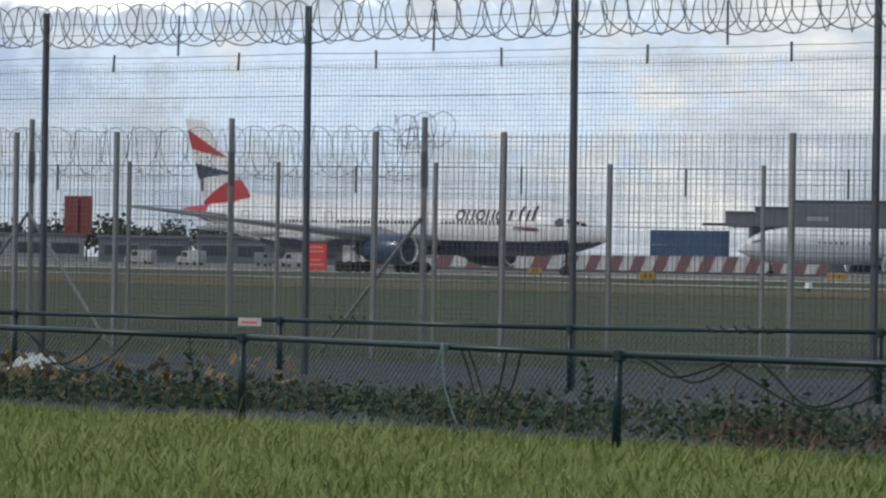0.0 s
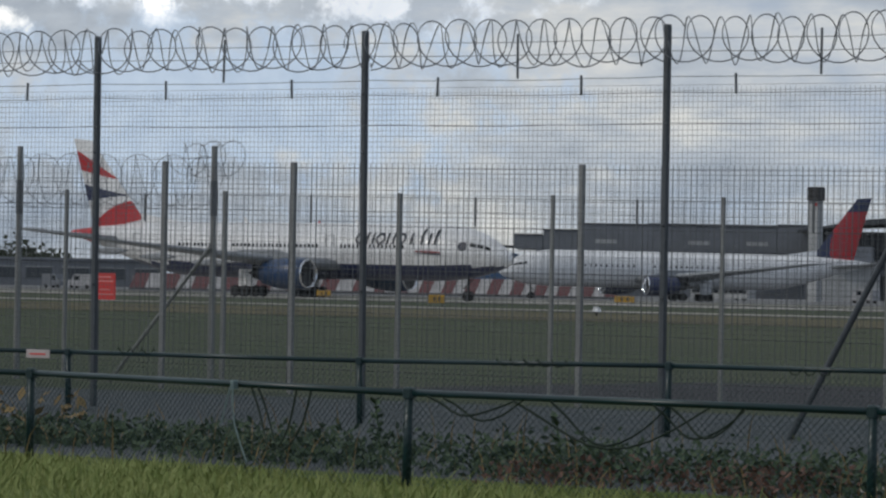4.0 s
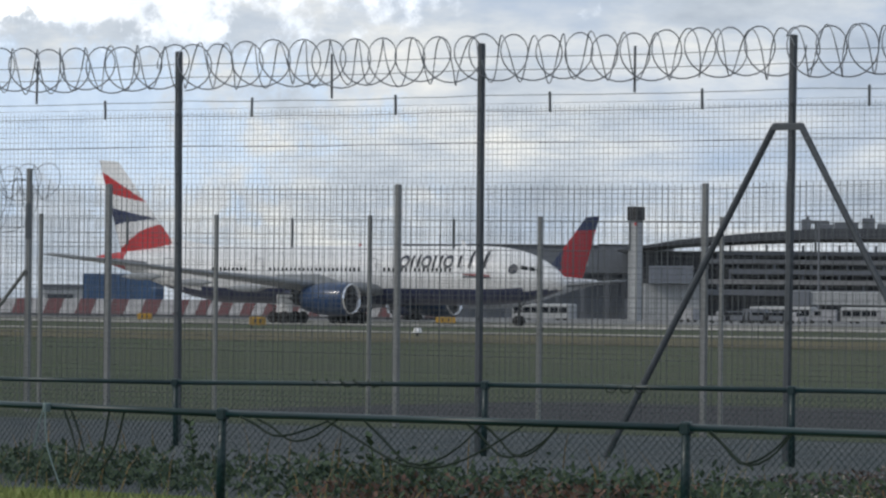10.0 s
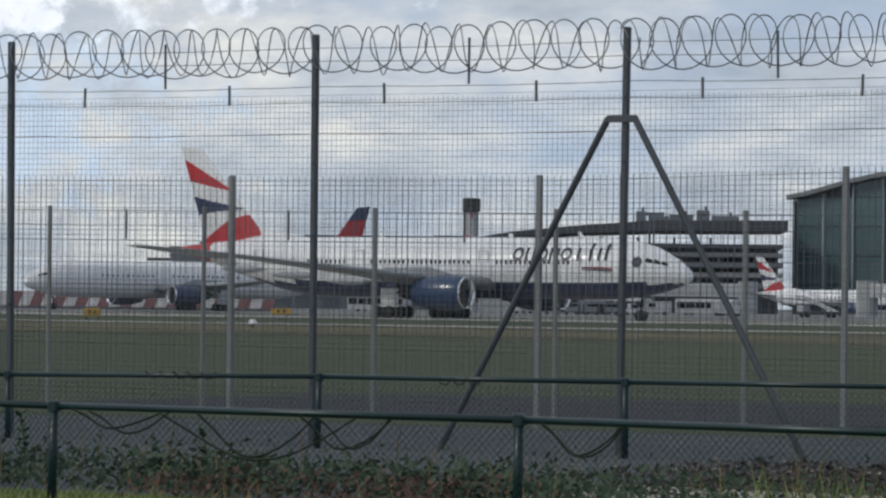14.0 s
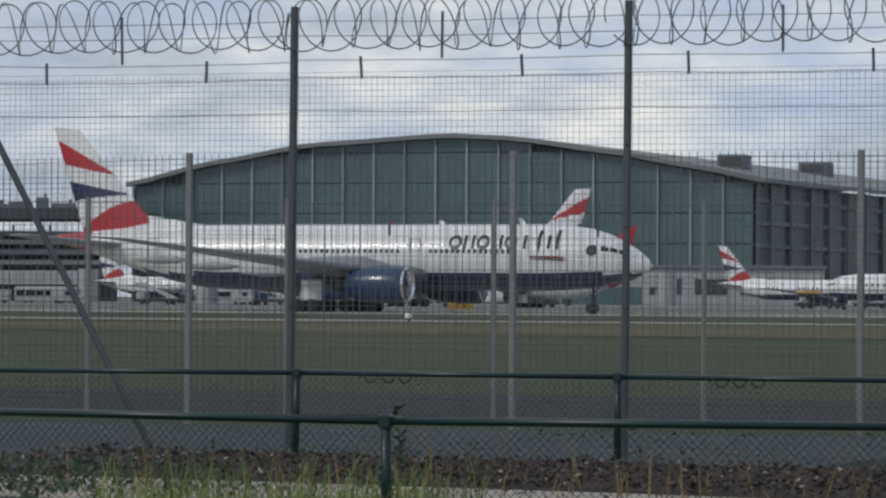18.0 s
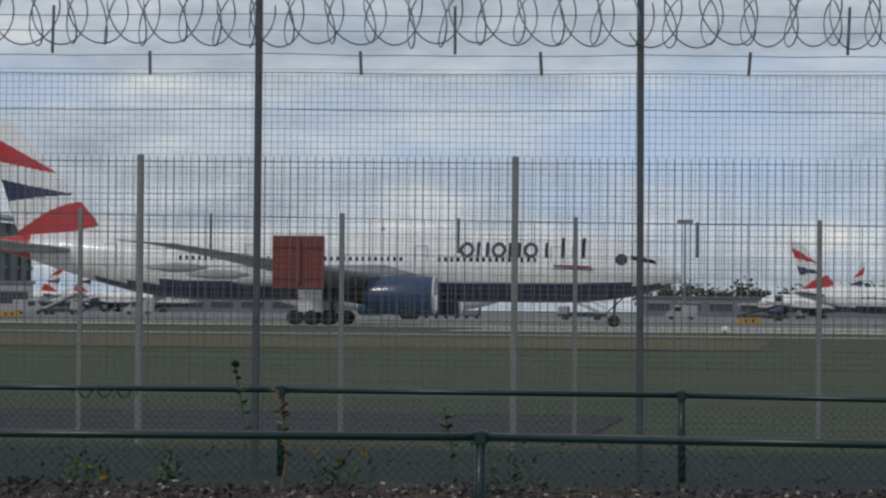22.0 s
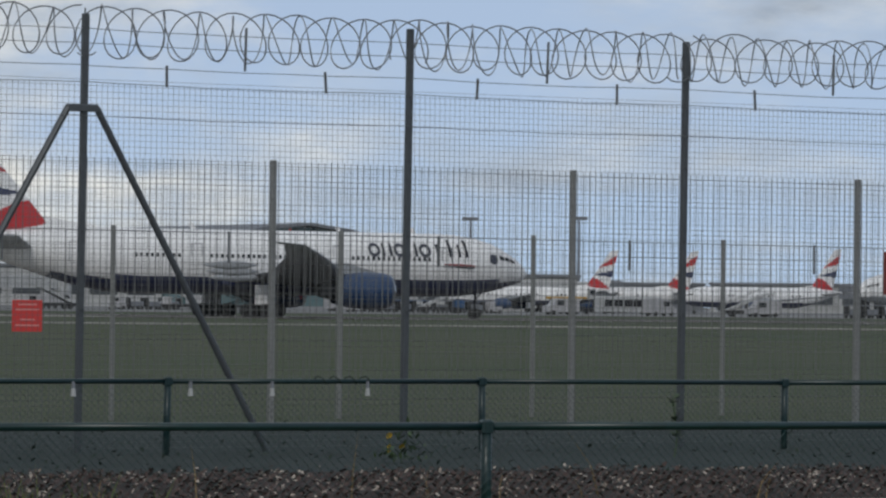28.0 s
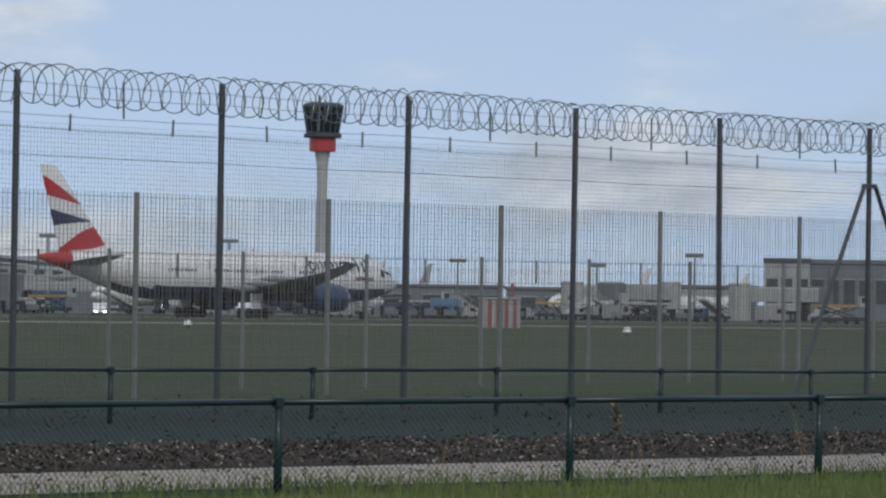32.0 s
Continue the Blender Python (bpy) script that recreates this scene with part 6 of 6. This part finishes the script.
# ---- verge grass and undergrowth ----
def blades(name, spots, mat, low, high, wide, label, category, lean=0.45):
    """Tapered bent blades rooted at the given spots, one mesh."""
    r = random.Random(len(spots))
    v, f = [], []
    for x, y in spots:
        h = r.uniform(low, high) * (0.6 + 0.8 * r.random() ** 2)
        a, d = r.uniform(0, 6.28), r.uniform(0.1, lean) * h
        ox, oy = d * math.cos(a), d * math.sin(a)
        t = r.uniform(-0.9, 0.9)
        wx, wy = wide * math.cos(t), wide * math.sin(t)
        z = lie(y)
        o = len(v)
        v += [(x - wx, y - wy, z), (x + wx, y + wy, z), (x + ox * 0.35 + wx * 0.8, y + oy * 0.35 + wy * 0.8, z + h * 0.6), (x + ox * 0.35 - wx * 0.8, y + oy * 0.35 - wy * 0.8, z + h * 0.6), (x + ox, y + oy, z + h)]
        f += [(o, o + 1, o + 2, o + 3), (o + 3, o + 2, o + 4)]
    return tagged(new(name, mesh_of(name, v, f, mat)), label, category, kind="stuff")


def scatter(n, x0, x1, y0, y1, seed, keep=None):
    r = random.Random(seed)
    out = []
    while len(out) < n:
        x, y = r.uniform(x0, x1), r.uniform(y0, y1)
        if keep is None or r.random() < keep(x, y):
            out.append((x, y))
    return out


def patch(x, y):
    return min(1.0, max(0.05, 0.55 + 0.9 * noise.noise((x * 0.7, y * 0.7, 3.0))))


blades("verge_grass", scatter(62000, -25, -8.0, 13.2, 21.6, 1, lambda x, y: patch(x, y) * min(1.0, max(0.1, (-7.5 - x) / 2.0)) if y < 20.3 + 0.09 * (-12 - x) else 0.0), BLADE, 0.045, 0.13, 0.006, "fresh bright green grass of the verge", "grass", 0.95)
blades("verge_grass", scatter(19000, 14.5, 36, 14.0, 18.9, 2, lambda x, y: patch(x, y) * min(1.0, (x - 14.0) / 4) if y < path_back(x) - 2.3 else 0.0), DARKBLADE, 0.05, 0.14, 0.005, "fresh green grass along the low fence", "grass")
blades("grass_tuft", scatter(900, 7.2, 8.9, 18.3, 19.0, 3, patch), DARKBLADE, 0.15, 0.32, 0.005, "tuft of tall green grass at a fence post", "grass")
blades("grass_tuft", scatter(1300, -9.2, -7.3, 18.7, 19.9, 4, patch), BLADE, 0.15, 0.4, 0.005, "tall seeding grass at the low fence", "grass")
blades("dry_stalks", scatter(420, -26, -6, 20.6, 26, 5, patch), DRY, 0.1, 0.4, 0.006, "dry brown stalks among the undergrowth", "dead weeds", 0.7)
blades("dry_stalks", scatter(120, -6, 34, 19.0, 21.5, 6), DRY, 0.12, 0.5, 0.004, "thin dry stalks by the low fence", "dead weeds", 0.5)


def leaves(name, spots, mat, size, lift, label, category, flat=0.5):
    r = random.Random(len(spots) + 7)
    v, f = [], []
    for x, y in spots:
        z = lie(y) + 0.03 + lift * r.random() ** 1.6
        u = Vector((r.gauss(0, 1), r.gauss(0, 1), r.gauss(0, flat))).normalized()
        w = u.cross(Vector((r.gauss(0, flat), r.gauss(0, flat), 1))).normalized()
        s = size * r.uniform(0.6, 1.4)
        c = Vector((x, y, z))
        o = len(v)
        v += [c - u * s, c + w * s * 0.55, c + u * s, c - w * s * 0.55]
        f += [(o, o + 1, o + 2, o + 3)]
    return tagged(new(name, mesh_of(name, v, f, mat)), label, category, kind="stuff")


def bed(x, y):
    d = y - path_back(x)
    return 1.0 if 0.3 < d < 3.9 else 0.25


leaves("leaf_litter", scatter(34000, -14, 36, 19, 31, 8, lambda x, y: (1.0 if 0.1 < y - path_back(x) < 4.0 else 0.0) * patch(x * 2, y * 2)), LEAF, 0.026, 0.05, "scattered pale and brown fallen leaves", "leaf litter")
leaves("bramble", scatter(17000, -30, -9.5, 20.6, 27, 9, lambda x, y: patch(x, y) * min(1.0, (-9.5 - x) / 3) * min(1.0, max(0.04, (23.4 - 0.115 * x - y) / 2.2)) if y > 19.9 - 0.115 * x else 0.0), BRAMBLE, 0.03, 0.17, "dark green bramble leaves under the fences", "undergrowth", 1.0)
leaves("bramble", scatter(7000, -12, 46, 20.5, 36, 10, lambda x, y: patch(x, y) if y > path_back(x) + 3.9 else 0.0), IVYLEAF, 0.026, 0.07, "low dark undergrowth behind the leaf litter", "undergrowth", 0.3)
leaves("bramble", scatter(900, -14.6, -12.2, 20.9, 22.3, 13, patch), RUSSET, 0.03, 0.16, "withered reddish-brown bramble leaves", "dead weeds", 1.0)
leaves("bramble", scatter(420, -24.5, -20.3, 23.0, 24.2, 12, patch), DRY, 0.055, 0.36, "withered yellow-brown bramble leaves", "dead weeds", 1.0)


STEM = material("green weed stem", (0.05, 0.09, 0.03), 0.7, 0, 0.4, 5.0)


def weed(x, y, h, mat, seed, label, leafy=34):
    r = random.Random(seed)
    w = thing("weed", (x, y, lie(y)), 0, label, "weed", "tall weeds")
    stem = Kit()
    pts = [(0.05 * h * math.sin(k * 0.7), 0, h * k / 6) for k in range(7)]
    stem.path(pts, 0.006, 4)
    leaf = Kit()
    for k in range(leafy):
        t = r.uniform(0.3, 1.0)
        c = Vector((0.05 * h * math.sin(t * 4.2), 0, h * t))
        a = r.uniform(0, 6.28)
        d = Vector((math.cos(a), math.sin(a), r.uniform(0.1, 0.8))).normalized() * r.uniform(0.05, 0.11)
        s = d.cross(Vector((0, 0, 1))).normalized() * 0.026
        leaf.add([c, c + d * 0.5 + s, c + d, c + d * 0.5 - s], [(0, 1, 2, 3)])
    part("stem", stem, mat, w)
    part("foliage", leaf, mat, w)


for k, (hd, y, h) in enumerate(((-14.3, 27.0, 1.05), (-13.9, 27.2, 0.8), (-8.2, 28.0, 0.9), (-7.6, 27.5, 0.7), (-21.5, 26.0, 0.5), (-41.9, 22.5, 0.55), (-42.3, 22.3, 0.45), (-36.2, 22.0, 0.5),
                                (4.9, 28.0, 1.1), (9.0, 28.3, 0.8), (-5.2, 27.0, 0.6), (33.0, 28.0, 0.5), (52.5, 22.5, 0.4), (-33.6, 21.5, 0.45))):
    weed(y * math.tan(radians(hd)), y, h, STEM if k % 3 else DRY, k, "tall dark weed growing through the fence" if k % 3 else "dry yellowed weed by the fence")


def vine(x, z, w, sag, seed, y=19.93):
    r = random.Random(seed)
    kit = Kit()
    for j in range(2):
        ww, ss = w * r.uniform(0.6, 1.1), sag * r.uniform(0.5, 1.1)
        x0 = x + r.uniform(-0.2, 0.2)
        kit.path([along_sightline((x0 + ww * k / 10, y + 0.02 * math.sin(k), z - ss * math.sin(math.pi * k / 10) + 0.01 * math.sin(k * 0.9 + j)), level(x0 + ww * k / 10, NEAR_MARKS)) for k in range(11)], 0.007, 4)
    tagged(new("trailing_vine", kit.mesh("trailing_vine", IVYLEAF)), "dark bare vine looped under the green rail", "vine", "trailing vines")


for k, (x, w, s) in enumerate(((-19.4, 1.0, 0.26), (-14.2, 0.9, 0.12), (-13.4, 1.3, 0.24), (-12.4, 0.7, 0.2), (-10.9, 0.75, 0.3), (-15.7, 0.4, 0.4))):
    vine(x, level(x, NEAR_MARKS) - 0.02, w, s, k)
for k, x in enumerate((-24.6, -20.2, -19.9, -17.2, -11.9, -9.0, -5.5, 2.8, 6.4, 9.9, 15.5)):
    wrap = Kit()
    r = random.Random(k)
    wrap.path([(x + 0.03 * j, 29.37 + 0.035 * math.cos(j * 1.3), 0.86 + 0.035 * math.sin(j * 1.3)) for j in range(18)], 0.006, 4)
    tagged(new("wire_wrap", wrap.mesh("wire_wrap", IVYLEAF)), "dark creeper stem wound round the rail", "vine", "rail creepers")


leaves("leaf_litter", scatter(5200, -14, 36, 19, 31, 21, lambda x, y: (1.0 if 0.1 < y - path_back(x) < 3.6 else 0.0) * patch(x * 3, y * 3) * (1.0 if x > -5 else 0.3)), PALELEAF, 0.021, 0.07, "pale curled fallen leaves on the litter bed", "leaf litter")
FLOWER = material("yellow petals", (0.62, 0.4, 0.03), 0.6, 0, 0.3, 6.0)


def flower_clump(x, y, top, spread, n, seed):
    """A low weed: leaning stems, narrow leaves and yellow heads."""
    r = random.Random(seed)
    c = thing("flowering_weed", (x, y, lie(y)), 0, "low green weed with small yellow flowers", "weed", "flowering weeds")
    foliage = Kit()
    for _ in range(70):
        p = Vector((r.gauss(0, spread * 0.6), r.gauss(0, 0.15), 0.02 + abs(r.gauss(0, 0.1))))
        d = Vector((r.gauss(0, 1), r.gauss(0, 1), r.uniform(0.2, 1.4))).normalized() * r.uniform(0.05, 0.1)
        s = d.cross(Vector((0.1, 0.2, 1))).normalized() * 0.014
        foliage.add([p, p + d * 0.5 + s, p + d, p + d * 0.5 - s], [(0, 1, 2, 3)])
    part("foliage", foliage, STEM, c)
    for _ in range(n):
        h = Vector((r.uniform(-spread, spread), r.uniform(-0.1, 0.1), top - lie(y) + r.uniform(-0.09, 0.07)))
        part("stem", Kit().path([(h.x * 0.5, h.y * 0.5, 0), (h.x * 0.8, h.y, h.z * 0.6), tuple(h)], 0.004, 4), STEM, c)
        head = Kit()
        m = 7
        rad = r.uniform(0.016, 0.03)
        tilt = r.uniform(0.5, 1.1)
        rim = [(h.x + rad * math.cos(6.283 * j / m), h.y - 0.012 - rad * math.sin(6.283 * j / m) * math.cos(tilt), h.z + rad * math.sin(6.283 * j / m) * math.sin(tilt)) for j in range(m)]
        head.add([(h.x, h.y - 0.004, h.z)] + rim + [(h.x, h.y + 0.008, h.z - 0.012)], [(0, 1 + j, 1 + (j + 1) % m) for j in range(m)] + [(m + 1, 1 + (j + 1) % m, 1 + j) for j in range(m)])
        part("flower", head, FLOWER, c)


for k, (x, y, top, spread, n) in enumerate(((-5.05, 27.5, 0.4, 0.14, 6), (-4.46, 27.5, 0.36, 0.08, 2), (-3.3, 27.5, 0.49, 0.22, 7), (-2.05, 27.3, 0.22, 0.2, 4), (-5.9, 27.5, 0.52, 0.12, 4), (8.2, 27.5, 0.26, 0.3, 4), (15.3, 27.5, 0.42, 0.12, 4), (-15.7, 24.0, 0.35, 0.2, 4))):
    flower_clump(x, y, top, spread, n, 40 + k)


def traffic_cone():
    c = thing("traffic_cone", (7.45, 45.6, lie(45.6)), 0, "small orange-red traffic cone on the grass", "cone")
    part("base", Kit().slab(-0.1, 0.1, -0.1, 0.1, 0.0, 0.025, 0.012), BLACKP, c)
    part("body", Kit().tube((0, 0, 0.025), (0, 0, 0.3), 0.075, 14, r2=0.018), material("orange-red plastic", (0.65, 0.1, 0.04), 0.5, 0, 0.15, 8.0), c, smooth=True)


traffic_cone()


def stone_heap():
    """A long low heap of broken pale stone behind the fences."""
    r = random.Random(77)
    STONE = material("broken pale stone", (0.075, 0.078, 0.082), 0.9, 0, 0, 3.0, second=(0.3, 0.3, 0.3), island=True, spec=0.2)
    heap = thing("stone_heap", (4.45, 46.4, lie(46.4)), 0, "long low heap of broken pale grey stone", "stone heap")
    nx, ny = 28, 6
    v = [(-2.1 + 4.2 * i / nx, -0.5 + 1.0 * j / ny, max(0.0, 0.34 * math.sin(math.pi * j / ny) ** 0.6 * min(1.0, 16 * min(i, nx - i) / nx + 0.15) + r.uniform(-0.02, 0.02)) - 0.01) for j in range(ny + 1) for i in range(nx + 1)]
    f = [(j * (nx + 1) + i, j * (nx + 1) + i + 1, (j + 1) * (nx + 1) + i + 1, (j + 1) * (nx + 1) + i) for j in range(ny) for i in range(nx)]
    part("heap_core", Kit().add(v, f), STONE, heap)
    bits = Kit()
    for _ in range(900):
        i, j = r.uniform(0, nx), r.uniform(0, ny)
        p = v[int(j) * (nx + 1) + int(i)]
        s = r.uniform(0.02, 0.05)
        c = Vector((-2.1 + 4.2 * i / nx, -0.5 + j / ny, p[2] + 0.012))
        axes = [Vector((r.gauss(0, 1), r.gauss(0, 1), r.gauss(0, 1))).normalized() * s * k for k in (1.0, 0.8, 0.6)]
        bits.add([c + axes[0], c + axes[1], c - axes[0], c - axes[1], c + axes[2], c - axes[2]], [(0, 1, 4), (1, 2, 4), (2, 3, 4), (3, 0, 4), (1, 0, 5), (2, 1, 5), (3, 2, 5), (0, 3, 5)])
    part("loose_stone", bits, STONE, heap)["kind"] = "stuff"


stone_heap()


def hanging_cord():
    """A pale cord knotted on the near rail, its two ends hanging to the grass."""
    c = thing("hanging_cord", tuple(along_sightline((-15.74, 19.97, 0.87), level(-15.74, NEAR_MARKS))), 0, "pale blue-grey cord knotted on the green rail", "cord")
    CORD = material("pale blue-grey cord", (0.2, 0.27, 0.27), 0.8, 0, 0.3, 20.0)
    part("knot", Kit().slab(-0.014, 0.014, -0.05, 0.01, -0.03, 0.03, 0.006), CORD, c)
    part("cord_end", Kit().path([(0, -0.05, 0), (-0.03, -0.06, -0.1), (-0.08, -0.05, -0.26)], 0.006, 5), CORD, c)
    part("cord_end", Kit().path([(0.01, -0.05, 0), (0.02, -0.06, -0.12), (0.04, -0.06, -0.26), (0.09, -0.05, -0.4), (0.14, -0.05, -0.5)], 0.006, 5), CORD, c)


hanging_cord()

leaves("leaf_litter", scatter(2600, -14, 34, 17, 26, 31, lambda x, y: patch(x * 2, y * 2) if -2.4 < y - path_back(x) < 0.1 else 0.0), LEAF, 0.02, 0.01, "dark fallen leaves strewn over the footpath", "leaf litter")


def crumpled_sheet(x, y, wide, seed):
    """A heap of thin white plastic, creased and folded."""
    r = random.Random(seed)
    n = 14
    v = []
    for j in range(n + 1):
        for i in range(n + 1):
            u, w = i / n * 2 - 1, j / n * 2 - 1
            hump = max(0.0, 1 - u * u - w * w) ** 0.5
            v.append((u * wide * (1 + r.uniform(-0.06, 0.06)), w * 0.22, 0.01 + hump * (0.1 + 0.12 * abs(noise.noise((u * 3 + seed, w * 3, 0))) + r.uniform(0, 0.03))))
    f = [(j * (n + 1) + i, j * (n + 1) + i + 1, (j + 1) * (n + 1) + i + 1, (j + 1) * (n + 1) + i) for j in range(n) for i in range(n)]
    solo("plastic_sheet", Kit().add(v, f), material("dull white plastic", (0.5, 0.52, 0.53), 0.45, 0, 0.25, 6.0), "crumpled dull white plastic sheet in the undergrowth", "litter", at=(x, y, lie(y) + 0.02))


crumpled_sheet(-27.8, 28.7, 0.31, 5)


def rail_plaque():
    p = thing("rail_plaque", (RAIL_X, 29.365, 0.79), 0, "small faded pink and white plate wired to the rail", "sign")
    part("plate", Kit().slab(-0.15, 0.15, -0.006, 0.006, -0.035, 0.045, 0.004), material("faded white plate", (0.5, 0.44, 0.42), 0.6, 0, 0.3, 8.0), p)
    part("writing_bar", Kit().box(-0.1, 0.1, -0.009, -0.006, -0.006, 0.01), SIGNRED, p)


RAIL_X = 29.36 * math.tan(radians(-41.06))
rail_plaque()


# ---- what moves ----
def motions():
    roll = [(0, -258.6), (2, -251.0), (4, -242.6), (6, -233.2), (8, -223.3), (10, -212.2), (12, -197.9), (13.5, -183.6), (15, -165.1), (16.5, -141.7), (18, -113.1), (19.5, -79.1), (21, -39.9), (22.5, 4.0), (24, 52.6), (25.5, 105.7), (27, 163.7), (28.5, 226.8), (30, 295.2), (31, 343.2), (32, 392.2)]
    swing = [(0, 2.4), (2, 2.2), (5, 1.5), (9, 0.1), (10, 0.0), (32, 0.0)]
    a = radians(-1.63)
    gear = Vector((-31.84, 0, 0))
    rows = []
    for t, s in roll:
        turn = -1.63 + level(t, swing)
        at = Vector(((s - 31.84) * math.cos(a), 348.93 + (s - 31.84) * math.sin(a), 0.05)) - Matrix.Rotation(radians(turn), 3, "Z") @ gear
        rows.append((t, pose(*at, 0, 0, turn)))
    walk(main_jet, rows)
    walk(red_jet, [(t, pose(x, 545, 0.04, 0, 0, 180)) for t, x in ((0, 459.5), (10, 434.5), (20, 409.5), (27, 392.0), (32, 379.5))])
    curve = [(0, -345.4, 511.7, 230.8), (2, -346.5, 510.3, 232.9), (5, -349.0, 506.7, 236.1), (9, -353.7, 499.2, 240.3), (13.4, -358.4, 490.0, 245.0), (18, -362.5, 480.2, 249.8), (25, -367.2, 465.9, 252.0), (32, -371.8, 451.7, 252.0)]
    walk(taxi_jet, [(t, pose(x, y, 0.04, 0, 0, turn)) for t, x, y, turn in curve])


motions()
